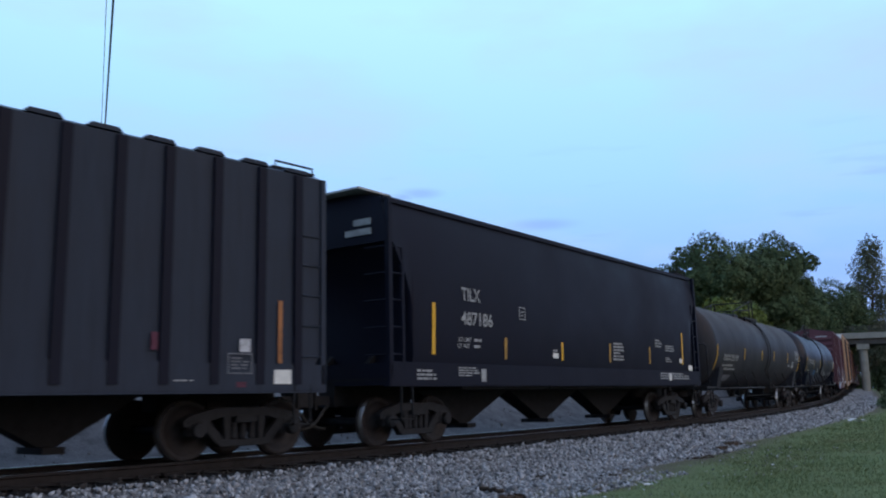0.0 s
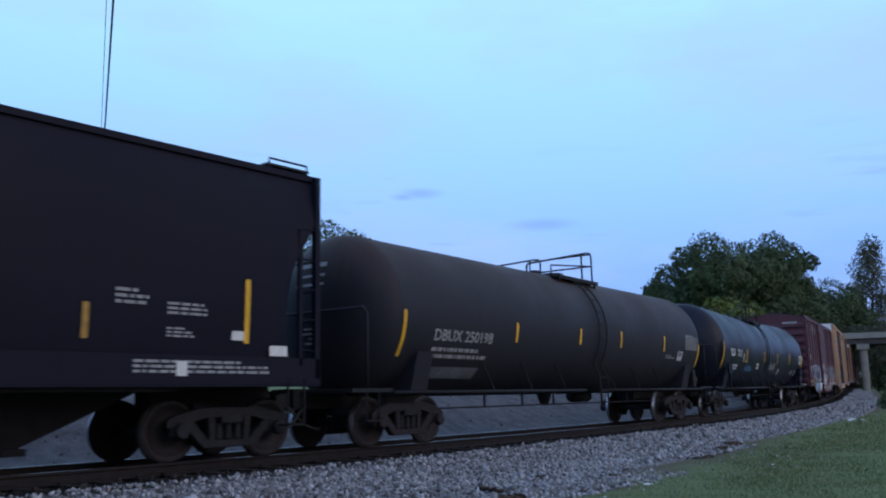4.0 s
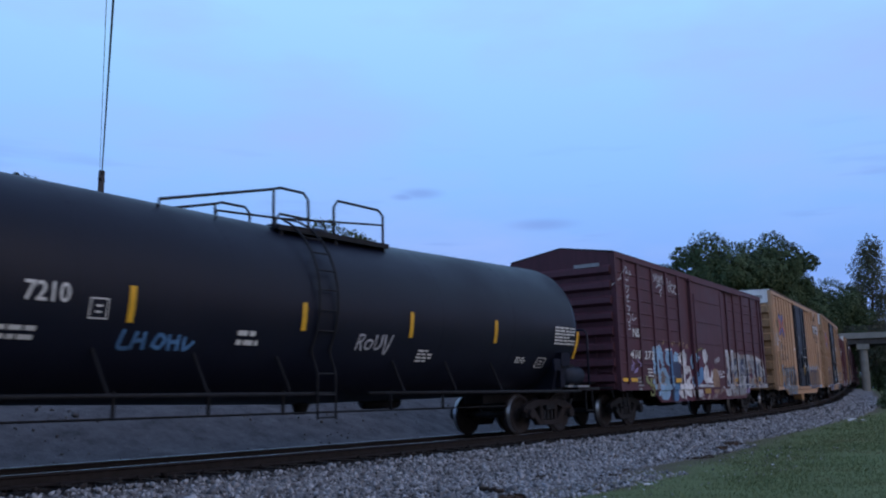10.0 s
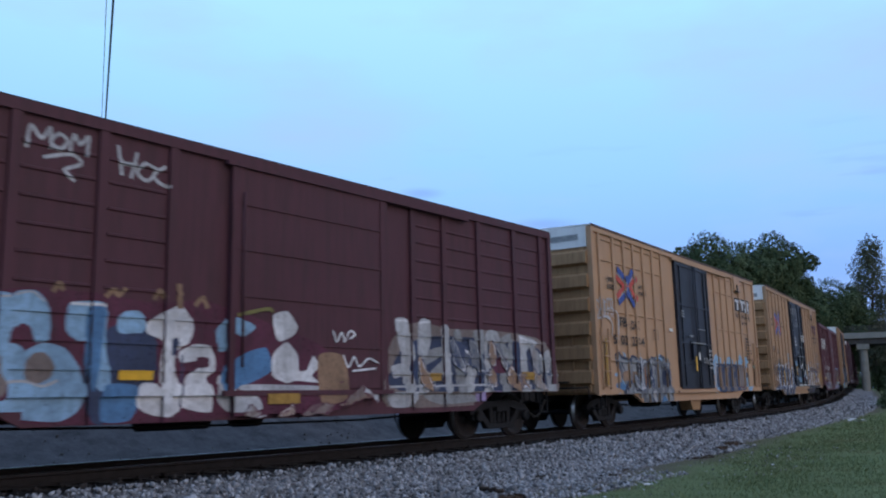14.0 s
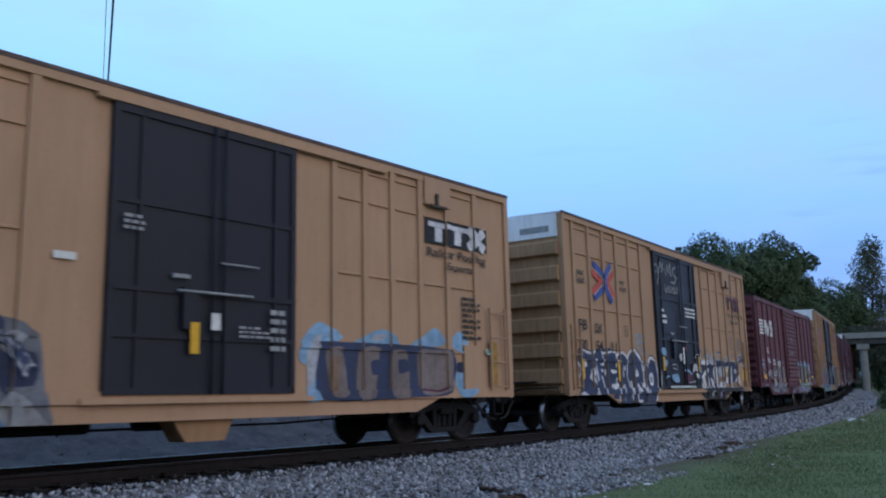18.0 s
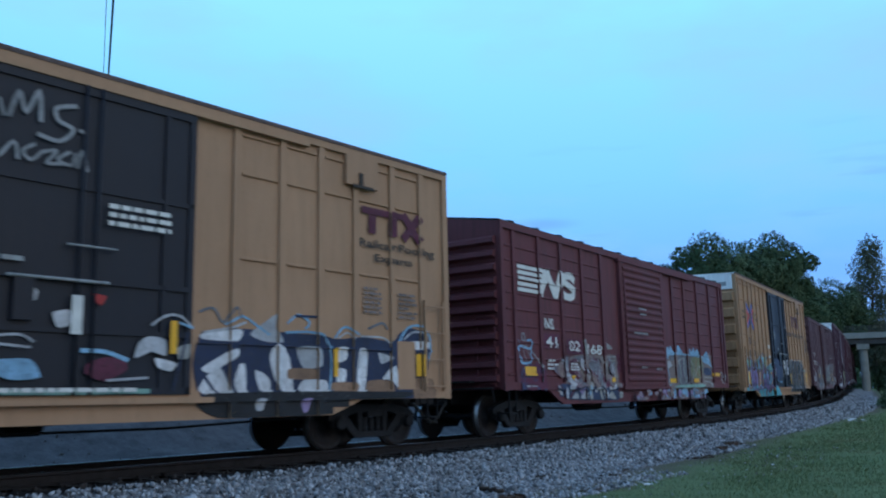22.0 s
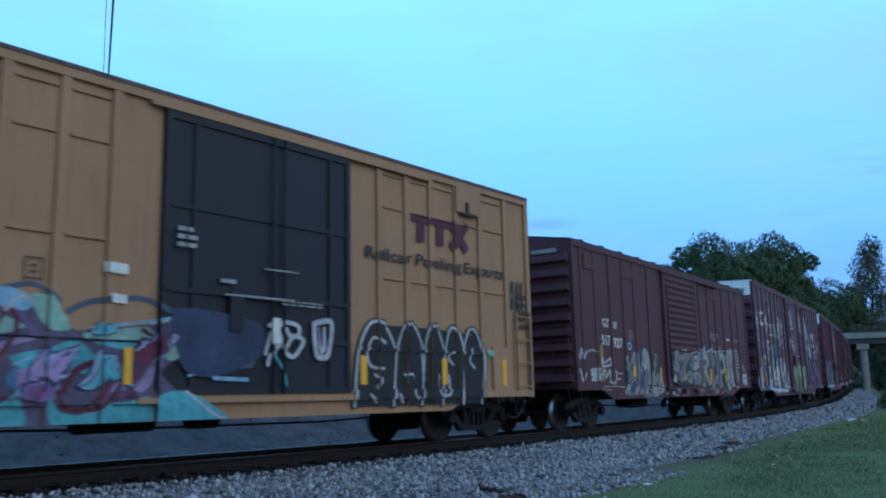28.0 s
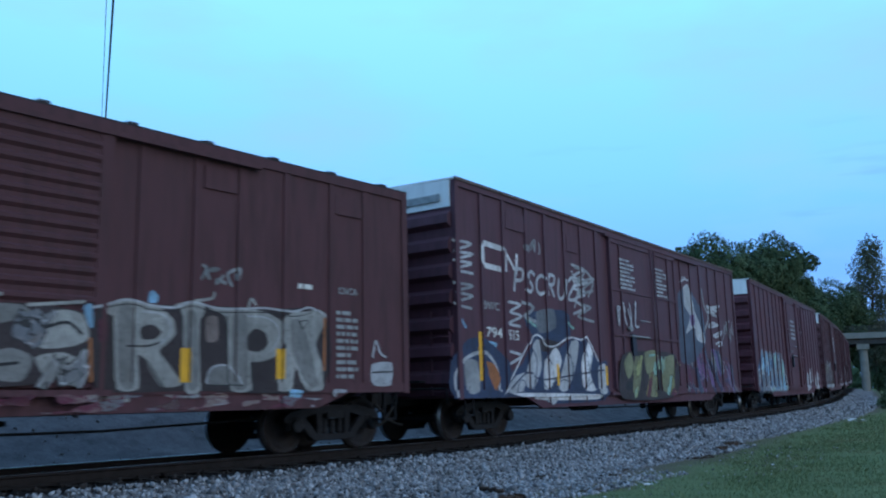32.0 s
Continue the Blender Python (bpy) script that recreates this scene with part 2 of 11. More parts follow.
def tube(bm, pts, r, seg=6):
    """A round bar along a line of points."""
    pts = [Vector(p) for p in pts]
    rings = []
    for i, p in enumerate(pts):
        d = (pts[min(i + 1, len(pts) - 1)] - pts[max(i - 1, 0)]).normalized()
        a = d.orthogonal().normalized() if not rings else (side - d * side.dot(d)).normalized()
        side = a
        b = d.cross(a)
        rings.append([bm.verts.new(p + r * (math.cos(k * math.tau / seg) * a + math.sin(k * math.tau / seg) * b)) for k in range(seg)])
    for q0, q1 in zip(rings, rings[1:]):
        for k in range(seg):
            f = bm.faces.new((q0[k], q0[(k + 1) % seg], q1[(k + 1) % seg], q1[k]))
            f.smooth = seg > 5
    bm.faces.new(rings[0][::-1])
    bm.faces.new(rings[-1])
    return bm


def spin(bm, profile, centre, axis, seg=24, smooth=True):
    """Turns a profile of (distance along the axis, radius) round an axis x or y through centre."""
    rings = []
    for d, r in profile:
        ring = []
        for k in range(seg):
            a = k * math.tau / seg
            c, s = r * math.cos(a), r * math.sin(a)
            ring.append(bm.verts.new(Vector(centre) + (Vector((d, c, s)) if axis == "x" else Vector((c, d, s)))))
        rings.append(ring)
    for q0, q1 in zip(rings, rings[1:]):
        for k in range(seg):
            bm.faces.new((q0[k], q0[(k + 1) % seg], q1[(k + 1) % seg], q1[k])).smooth = smooth
    bm.faces.new(rings[0])
    bm.faces.new(rings[-1][::-1])
    return bm


# ---- the line of the track: a curve that eases into a straight past the overbridge ----
CURVE, EASE_A, EASE_B = 0.004674, 4.94, 81.27
HEADING, ABEAM, LEAN = radians(52.816), 19.576, 0.872
S_MIN, S_STEP = -420.0, 0.5
S_ALL = np.arange(S_MIN, 900.0, S_STEP)
K_ALL = CURVE * np.clip((EASE_B - S_ALL) / (EASE_B - EASE_A), 0, 1) * (S_ALL > -45)
PSI = np.cumsum(K_ALL) * S_STEP
PSI += HEADING - PSI[int(-S_MIN / S_STEP)]
X_ALL, Y_ALL = np.cumsum(np.cos(PSI)) * S_STEP, np.cumsum(np.sin(PSI)) * S_STEP
X_ALL -= X_ALL[int(-S_MIN / S_STEP)]
Y_ALL += ABEAM - Y_ALL[int(-S_MIN / S_STEP)]


def grade(s):
    return 1e-4 * np.clip(s, 0, 100) ** 2


def track(s):
    """Middle of the track at s metres along it, and its heading."""
    return float(np.interp(s, S_ALL, X_ALL)), float(np.interp(s, S_ALL, Y_ALL)), float(np.interp(s, S_ALL, PSI))


def beside(s, n, z=0.0):
    """The point n metres from the track's middle towards the camera's side."""
    x, y, a = track(s)
    return Vector((x + n * math.sin(a), y - n * math.cos(a), z + float(grade(s))))


def gone(t):
    """How far the train has rolled after t seconds."""
    return 4.29961 * t + 0.035729 * t * t / 2


def car_pose(u, half, t):
    """The pose of a car whose middle has the train coordinate u, on bogies half metres from it."""
    s = u - gone(t)
    a, b = beside(s - half, 0), beside(s + half, 0)
    m = (a + b) / 2
    d = b - a
    return pose(m.x, m.y, m.z) @ Matrix.Rotation(math.atan2(d.y, d.x), 4, "Z") @ Matrix.Rotation(-math.atan2(d.z, math.hypot(d.x, d.y)), 4, "Y") @ Matrix.Rotation(radians(-LEAN), 4, "X")

# ---- ground: one sheet, swept along the track ----
PROFILE = [(-3000, 14), (-400, 10), (-130, 5.6), (-61, 3.4), (-40, 2.6), (-25, 1.85), (-14, 1.35), (-9.5, 1.0), (-7.6, 0.62), (-5.6, -0.25), (-4.2, -0.58), (-2.9, -0.5), (-1.95, -0.24),
           (-1.3, -0.2), (0.9, -0.2), (1.12, -0.165), (1.7, -0.175), (2.1, -0.27), (2.9, -0.44), (3.9, -0.57), (5.0, -0.62), (7.5, -0.6), (14, -0.62), (40, -0.75), (300, -1.2), (3000, -2)]
PN, PZ = [p[0] for p in PROFILE], [p[1] for p in PROFILE]


def ground_z(s, n):
    z = float(np.interp(n, PN, PZ)) + float(grade(s))
    if n < -4.5 or n > 2.5:
        z += 0.09 * min(1, abs(n) / 12) * noise.noise((s * 0.22, n * 0.3, 0)) + 0.035 * noise.noise((s * 0.9, n * 1.1, 4))
    return z


def ground_mesh():
    s_rows = [-2600, -1200, -500, -200, -110, -70, -50, -40] + list(np.arange(-34, 60, 0.7)) + list(np.arange(60, 135, 1.5)) + [140, 150, 165, 190, 230, 300, 450, 800, 1600, 3000]
    n_cols = [-3000, -1200, -400, -200, -130, -100, -80, -61, -50, -40, -32, -25, -20, -17, -14, -12, -10.5, -9.5, -8.6, -7.6, -6.6, -5.6, -4.9, -4.2, -3.6, -2.9, -2.4, -1.95, -1.3, -0.6, 0.6, 0.9, 1.12, 1.35,
              1.6, 1.95, 2.4, 2.9, 3.4, 3.9, 4.4, 5.0, 5.5, 6.0, 6.6, 7.5, 8.5, 10, 12, 14, 17, 21, 26, 32, 40, 60, 100, 200, 300, 800, 3000]
    x1, y1, a1 = track(30)
    far_way = Vector((-math.sin(a1), math.cos(a1), 0))
    verts, uvs = [], []
    for s in s_rows:
        core = max(-410, min(850, s))
        x, y, a = track(core)
        x, y = x + (s - core) * math.cos(a), y + (s - core) * math.sin(a)
        for n in n_cols:
            m = max(n, -100)
            p = Vector((x + m * math.sin(a), y - m * math.cos(a), 0)) + (m - n) * far_way
            verts.append((p.x, p.y, ground_z(s, n)))
            uvs.append((s, n))
    w = len(n_cols)
    faces = [(i * w + j, i * w + j + 1, (i + 1) * w + j + 1, (i + 1) * w + j) for i in range(len(s_rows) - 1) for j in range(w - 1)]
    me = bpy.data.meshes.new("ground")
    me.from_pydata(verts, [], faces)
    layer = me.uv_layers.new(name="along_and_across")
    flat = np.array([uvs[v] for f in faces for v in f], dtype=np.float32)
    layer.data.foreach_set("uv", flat.ravel())
    me.polygons.foreach_set("use_smooth", [True] * len(faces))
    return me


def build_ground(nt, bsdf):
    uv = put(nt, "ShaderNodeUVMap")
    uv.uv_map = "along_and_across"
    sep = put(nt, "ShaderNodeSeparateXYZ")
    nt.links.new(uv.outputs[0], sep.inputs[0])
    pos = coords(nt)
    wob = noise_node(nt, pos, 0.8, 5.0, 0.65)
    fine = noise_node(nt, pos, 9.0, 6.0, 0.75)
    pebble = put(nt, "ShaderNodeTexVoronoi", Scale=17.0)
    nt.links.new(pos, pebble.inputs["Vector"])
    mid = noise_node(nt, pos, 1.7, 5.0, 0.7)
    big = noise_node(nt, pos, 0.12, 4.0)

    def total(a, b):
        m = put(nt, "ShaderNodeMath")
        nt.links.new(a, m.inputs[0])
        nt.links.new(b, m.inputs[1])
        return m.outputs[0]
    # the grass creeps closer to the track further along
    near = total(total(sep.outputs["Y"], span(nt, sep.outputs["X"], -4.0, 15.0, 0.0, 1.6)), span(nt, sep.outputs["X"], 28.0, 42.0, 0.0, -0.9))

    def edge(at, soft, jitter, across=None):
        add = put(nt, "ShaderNodeMath")
        add.operation = "MULTIPLY_ADD"
        nt.links.new(wob, add.inputs[0])
        add.inputs[1].default_value = jitter
        nt.links.new(across or sep.outputs["Y"], add.inputs[2])
        return span(nt, add.outputs[0], at + jitter / 2 - soft, at + jitter / 2 + soft)
    stone = mixed(nt, span(nt, pebble.outputs["Color"], 0.1, 0.9), (0.11, 0.11, 0.115), (0.34, 0.34, 0.35))
    stone = mixed(nt, span(nt, mid, 0.42, 0.72, 0, 0.6), stone, (0.13, 0.115, 0.10))
    bank = mixed(nt, span(nt, mid, 0.35, 0.68), (0.058, 0.053, 0.056), (0.142, 0.130, 0.135))
    bank = mixed(nt, span(nt, fine, 0.4, 0.7, 0, 0.5), bank, (0.140, 0.127, 0.130))
    # track bed: near-black from the far ditch to the near shoulder
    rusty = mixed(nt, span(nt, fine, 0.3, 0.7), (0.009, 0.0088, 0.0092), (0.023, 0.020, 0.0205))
    dirt = mixed(nt, fine, (0.07, 0.055, 0.042), (0.16, 0.135, 0.11))
    grass = mixed(nt, span(nt, fine, 0.3, 0.7), (0.100, 0.135, 0.060), (0.190, 0.240, 0.112))
    grass = mixed(nt, span(nt, mid, 0.5, 0.75, 0, 0.45), grass, (0.135, 0.145, 0.065))
    grass = mixed(nt, span(nt, big, 0.4, 0.65, 0, 0.4), grass, (0.125, 0.175, 0.075))
    c = mixed(nt, edge(-10.2, 0.8, 3.0), grass, bank)
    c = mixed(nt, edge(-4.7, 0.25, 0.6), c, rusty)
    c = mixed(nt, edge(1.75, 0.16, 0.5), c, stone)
    c = mixed(nt, edge(4.4, 0.35, 1.4, near), c, dirt)
    c = mixed(nt, edge(5.15, 0.6, 1.8, near), c, grass)
    nt.links.new(c, bsdf.inputs["Base Color"])
    bsdf.inputs["Roughness"].default_value = 0.95
    bsdf.inputs["Specular IOR Level"].default_value = 0.12
    relief(nt, bsdf, mixed(nt, 0.5, fine, pebble.outputs["Distance"]), 0.9, 0.05)


GROUND = mat("ground_cover", build_ground)
ground = tagged(piece("ground", ground_mesh(), GROUND, None), "trackside ground of gravel, bare bank and mown grass", "ground", kind="structure")


def mesh_of(name, verts, faces_per, loops, smooth=False):
    """A mesh from arrays: faces_per corners a face, loops of vertex numbers."""
    me = bpy.data.meshes.new(name)
    count = len(loops) // faces_per
    me.vertices.add(len(verts))
    me.vertices.foreach_set("co", np.asarray(verts, dtype=np.float32).ravel())
    me.loops.add(len(loops))
    me.loops.foreach_set("vertex_index", np.asarray(loops, dtype=np.int32))
    me.polygons.add(count)
    me.polygons.foreach_set("loop_start", np.arange(count, dtype=np.int32) * faces_per)
    if smooth:
        me.polygons.foreach_set("use_smooth", [True] * count)
    me.update(calc_edges=True)
    return me


def island_random(name, dark, lite, rough=0.9, third=None, sheer=0.0):
    """Each loose piece of the mesh takes a colour of its own between two."""
    def build(nt, bsdf):
        g = put(nt, "ShaderNodeNewGeometry")
        n = noise_node(nt, coords(nt), 20.0, 4.0)
        c = mixed(nt, g.outputs["Random Per Island"], dark, lite)
        if third:
            big = noise_node(nt, coords(nt), 0.35, 3.0)
            c = mixed(nt, span(nt, big, 0.48, 0.66, 0, 0.8), c, third)
        c = mixed(nt, span(nt, n, 0.3, 0.7, 0, 0.4), c, dark)
        nt.links.new(c, bsdf.inputs["Base Color"])
        bsdf.inputs["Roughness"].default_value = rough
        bsdf.inputs["Specular IOR Level"].default_value = 0.15
        if sheer:
            bsdf.inputs["Transmission Weight"].default_value = sheer
    return mat(name, build)


STONE = island_random("crushed_granite", (0.075, 0.077, 0.083), (0.56, 0.57, 0.60))
# much darker than the ballast beside it
STONE_BED = island_random("dark_bed_stone", (0.014, 0.012, 0.012), (0.055, 0.048, 0.045))
STONE_DULL = island_random("dusty_stone", (0.095, 0.085, 0.083), (0.185, 0.168, 0.163))
rng = np.random.default_rng(11)


def along(s, n):
    """World x, y of arrays of places along and across the track."""
    x, y, a = np.interp(s, S_ALL, X_ALL), np.interp(s, S_ALL, Y_ALL), np.interp(s, S_ALL, PSI)
    return x + n * np.sin(a), y - n * np.cos(a)


def stones(name, zones, material, label):
    octa = np.array([(1, 0, 0), (-1, 0, 0), (0, 1, 0), (0, -1, 0), (0, 0, 1), (0, 0, -1)], dtype=float)
    tris = np.array([(0, 2, 4), (2, 1, 4), (1, 3, 4), (3, 0, 4), (2, 0, 5), (1, 2, 5), (3, 1, 5), (0, 3, 5)])
    ss, ns, rr = [], [], []
    for s0, s1, n0, n1, per, size in zones:
        k = int((s1 - s0) * (n1 - n0) * per)
        ss.append(rng.uniform(s0, s1, k))
        ns.append(rng.uniform(n0, n1, k))
        rr.append(size * rng.lognormal(0, 0.35, k))
    s, n, r = np.concatenate(ss), np.concatenate(ns), np.concatenate(rr)
    x, y = along(s, n)
    z = np.interp(n, PN, PZ) + grade(s) + r * 0.25
    k = len(s)
    v = octa[None] * rng.uniform(0.65, 1.25, (k, 6, 1)) + rng.normal(0, 0.22, (k, 6, 3))
    v[:, :, 2] *= 0.75
    q = rng.normal(size=(k, 4))
    q /= np.linalg.norm(q, axis=1, keepdims=True)
    w, a, b, c = q.T
    rot = np.stack([1 - 2 * (b * b + c * c), 2 * (a * b - c * w), 2 * (a * c + b * w), 2 * (a * b + c * w), 1 - 2 * (a * a + c * c), 2 * (b * c - a * w),
                    2 * (a * c - b * w), 2 * (b * c + a * w), 1 - 2 * (a * a + b * b)], 1).reshape(k, 3, 3)
    v = np.einsum("kij,kvj->kvi", rot, v) * r[:, None, None] + np.stack([x, y, z], 1)[:, None]
    loops = (tris[None] + 6 * np.arange(k)[:, None, None]).ravel()
    ob = piece(name, mesh_of(name, v.reshape(-1, 3), 3, loops), material, None)
    return tagged(ob, label, "gravel", kind="stuff")


stones("ballast_stones", [(-13, 1, 1.6, 5.2, 240, 0.030), (1, 9, 1.6, 4.1, 220, 0.031), (9, 30, 1.6, 3.6, 110, 0.038), (30, 80, 1.6, 3.9, 34, 0.05), (-13, 10, 4.4, 6.6, 12, 0.022)], STONE, "grey crushed granite ballast along the track")
stones("track_stones", [(-12, 40, -1.9, 1.55, 22, 0.032)], STONE_BED, "near-black gravel between the rails")
stones("bank_stones", [(-20, 45, -10.5, -5.0, 6, 0.025), (-20, 45, -9.5, -5.6, 0.6, 0.06)], STONE_DULL, "dusty stones and clods on the bare bank")

# ---- grass ----
BLADE = island_random("mown_grass_blades", (0.105, 0.142, 0.066), (0.230, 0.285, 0.140), 0.8, (0.21, 0.21, 0.115))


def grass_patch():
    k = 90000
    s = rng.uniform(-12, 1, k) + rng.exponential(16, k)
    n = 4.7 + rng.gamma(2.0, 3.0, k)
    keep = (n < 26) & (s < 85) & (n > 5.25 + 0.5 * np.sin(s * 0.9) * np.sin(s * 0.37 + 1) + 0.5 * rng.normal(size=k))
    s, n = s[keep], n[keep]
    n = n - 1.6 * np.clip((s + 4) / 19, 0, 1) + 0.9 * np.clip((s - 28) / 14, 0, 1)
    k = len(s)
    x, y = along(s, n)
    z = np.interp(n, PN, PZ) + grade(s) - 0.01
    h, w, a = rng.uniform(0.03, 0.085, k) * (1 + 0.4 * np.clip(s / 40, 0, 1)), rng.uniform(0.006, 0.012, k) * (1 + np.clip(s / 20, 0, 2.5)), rng.uniform(0, math.tau, k)
    dx, dy = np.cos(a) * w, np.sin(a) * w
    lx, ly = rng.normal(0, 0.6, k) * h, rng.normal(0, 0.6, k) * h
    v = np.stack([np.stack([x - dx, y - dy, z], 1), np.stack([x + dx, y + dy, z], 1), np.stack([x + lx, y + ly, z + h], 1)], 1)
    ob = piece("grass", mesh_of("grass", v.reshape(-1, 3), 3, np.arange(3 * k)), BLADE, None)
    tagged(ob, "short mown grass beside the gravel", "grass", kind="stuff")


grass_patch()

# ---- the track ----
line = thing("railway_track", "single railway track of rusty rails on wooden ties in ballast", "railway track", kind="structure")


def rail(n):
    half = [(0.0, 0.0), (0.034, -0.002), (0.037, -0.035), (0.012, -0.048), (0.009, -0.135), (0.070, -0.158), (0.070, -0.172)]
    ring = [(-a, z) for a, z in half[:0:-1]] + half
    bm = bmesh.new()
    prev = None
    for s in list(np.arange(-40, 140, 1.0)) + [150, 170, 200, 260]:
        cur = []
        for dn, z in ring:
            p = beside(s, n + dn, z + n * math.tan(radians(LEAN)))
            cur.append(bm.verts.new(p))
        if prev:
            for i in range(len(cur) - 1):
                f = bm.faces.new((prev[i], prev[i + 1], cur[i + 1], cur[i]))
                f.material_index = 1 if ring[i][1] > -0.01 and ring[i + 1][1] > -0.01 else 0
        prev = cur
    me = bpy.data.meshes.new("rail")
    bm.to_mesh(me)
    bm.free()
    me.materials.append(RAIL_RUST)
    me.materials.append(RAIL_TOP)
    return piece("rail", me, None, line, "rusty rail with a polished head")


rail(0.755)
rail(-0.755)
tie_me = bpy.data.meshes.new("tie")
tie_bm = boxes((-0.115, 0.115, -1.32, 1.32, -0.34, -0.172))
bmesh.ops.bevel(tie_bm, geom=list(tie_bm.edges), offset=0.012, segments=1)
tie_bm.to_mesh(tie_me)
tie_bm.free()
tie_me.materials.append(TIE_WOOD)
plate_me = bpy.data.meshes.new("tie_plate")
plate_bm = boxes((-0.09, 0.09, -0.17, 0.17, -0.176, -0.160), (-0.07, -0.045, -0.11, -0.085, -0.165, -0.13), (0.045, 0.07, 0.085, 0.11, -0.165, -0.13))
plate_bm.to_mesh(plate_me)
plate_bm.free()
plate_me.materials.append(RAIL_RUST)
random.seed(5)
for i in range(190):
    s = -26 + i * 0.56 + random.uniform(-0.03, 0.03)
    p = beside(s, random.uniform(-0.05, 0.05))
    tie = piece("tie", tie_me, None, line)
    tie.matrix_basis = pose(p.x, p.y, p.z, -LEAN, 0, math.degrees(track(s)[2]) + random.uniform(-1, 1))
    if i % 2 == 0 and s < 30:
        for n in (0.755, -0.755):
            pl = piece("tie_plate", plate_me, None, line)
            p = beside(s, n, n * math.tan(radians(LEAN)))
            pl.matrix_basis = pose(p.x, p.y, p.z, 0, 0, math.degrees(track(s)[2]))

# ---- trees ----
LEAF_DARK = island_random("oak_leaves", (0.050, 0.076, 0.040), (0.088, 0.124, 0.060), 0.8, (0.062, 0.094, 0.044))
LEAF_PALE = island_random("vine_leaves", (0.06, 0.085, 0.020), (0.17, 0.19, 0.045), 0.7, (0.10, 0.14, 0.03))
LEAF_PINE = island_random("pine_needles", (0.014, 0.030, 0.014), (0.045, 0.070, 0.032), 0.7)
LEAF_THIN = island_random("thin_autumn_leaves", (0.060, 0.070, 0.050), (0.115, 0.125, 0.080), 0.8)
BARK = plain("bark", (0.07, 0.055, 0.045), 0.95, 0.0, 0.4, 8.0, 0.8)


def foliage(lobes, count, size, seed, hollow=0.45, droop=0.0):
    """Many small leaf clumps spread over the skins of uneven lobes (centre, radii)."""
    g = np.random.default_rng(seed)
    vol = np.array([a * b * c for _, (a, b, c) in lobes]) ** (2 / 3)
    pick = g.choice(len(lobes), count, p=vol / vol.sum())
    cen, rad = np.array([c for c, _ in lobes])[pick], np.array([r for _, r in lobes])[pick]
    d = g.normal(size=(count, 3))
    d /= np.linalg.norm(d, axis=1, keepdims=True)
    lump = 1 + 0.16 * np.sin(d[:, 0] * 5 + pick) * np.sin(d[:, 2] * 6 + 2 * pick) + 0.10 * np.sin(d[:, 1] * 11 + pick)
    p = cen + d * rad * (g.uniform(hollow, 1.0, (count, 1)) ** 0.6) * lump[:, None]
    sz = size * g.lognormal(0, 0.35, count)
    skin = d + np.array([0, 0, 0.35]) + 0.55 * g.normal(size=(count, 3))      # leaves lie roughly along the skin
    skin /= np.linalg.norm(skin, axis=1, keepdims=True)
    a = np.cross(skin, g.normal(size=(count, 3)))
    a /= np.linalg.norm(a, axis=1, keepdims=True)
    b = np.cross(skin, a)
    a, b = a * sz[:, None], b * (sz * g.uniform(0.4, 0.8, count))[:, None]
    v = np.stack([p - a, p - b * 0.9 + a * 0.1, p + a, p + b + a * 0.15], 1)
    return v.reshape(-1, 3), np.arange(4 * count)


def tree(name, at, height, lobes, leaves, size, label, seed, leaf_mat, trunk_r=0.3, limbs=7, hollow=0.45):
    """A tapered trunk with limbs that reach into lobes of leaf clumps; at is its foot."""
    t = thing(name, label, "tree")
    t.matrix_basis = pose(*at)
    g = random.Random(seed)
    bm = bmesh.new()
    pts = [(g.uniform(-0.1, 0.1) * i * 0.5, g.uniform(-0.1, 0.1) * i * 0.5, height * 0.85 * i / 7) for i in range(8)]
    rings = []
    for i, p in enumerate(pts):
        r = trunk_r * (1 - 0.8 * i / 7)
        rings.append([bm.verts.new((p[0] + r * math.cos(k * math.tau / 8), p[1] + r * math.sin(k * math.tau / 8), p[2] - (0.4 if i == 0 else 0))) for k in range(8)])
    for q0, q1 in zip(rings, rings[1:]):
        for k in range(8):
            bm.faces.new((q0[k], q0[(k + 1) % 8], q1[(k + 1) % 8], q1[k]))
    for i in range(limbs):
        c, r = lobes[i % len(lobes)]
        z0 = height * g.uniform(0.3, 0.65)
        end = (c[0] + g.uniform(-0.5, 0.5) * r[0], c[1] + g.uniform(-0.5, 0.5) * r[1], c[2] + g.uniform(-0.2, 0.5) * r[2])
        tube(bm, [(0, 0, z0), tuple((a + b) / 2 + o for a, b, o in zip((0, 0, z0), end, (0, 0, -0.3))), end], trunk_r * 0.2, 5)
    part("trunk", bm, BARK, t)
    v, loops = foliage(lobes, leaves, size, seed, hollow)
    piece("crown", mesh_of("crown", v, 4, loops), leaf_mat, t)
    return t


def round_lobes(height, radius, seed, n=9, low=0.35):
    g = random.Random(seed)
    out = [((0, 0, height * 0.76), (radius * 0.75, radius * 0.75, height * 0.27))]
    for i in range(n):
        a, q = i * 2.4 + g.uniform(-0.4, 0.4), g.uniform(0.35, 0.75)
        out.append(((math.cos(a) * radius * q, math.sin(a) * radius * q, height * g.uniform(low, 0.88)), tuple(radius * g.uniform(0.28, 0.5) * (12 / max(12, n)) ** 0.4 for _ in range(3))))
    return out


def at_ground(x, y):
    """The foot of a thing at x, y."""
    i = int(np.argmin((X_ALL - x) ** 2 + (Y_ALL - y) ** 2))
    a = PSI[i]
    n = (x - X_ALL[i]) * math.sin(a) - (y - Y_ALL[i]) * math.cos(a)
    return x, y, ground_z(float(S_ALL[i]), float(n))


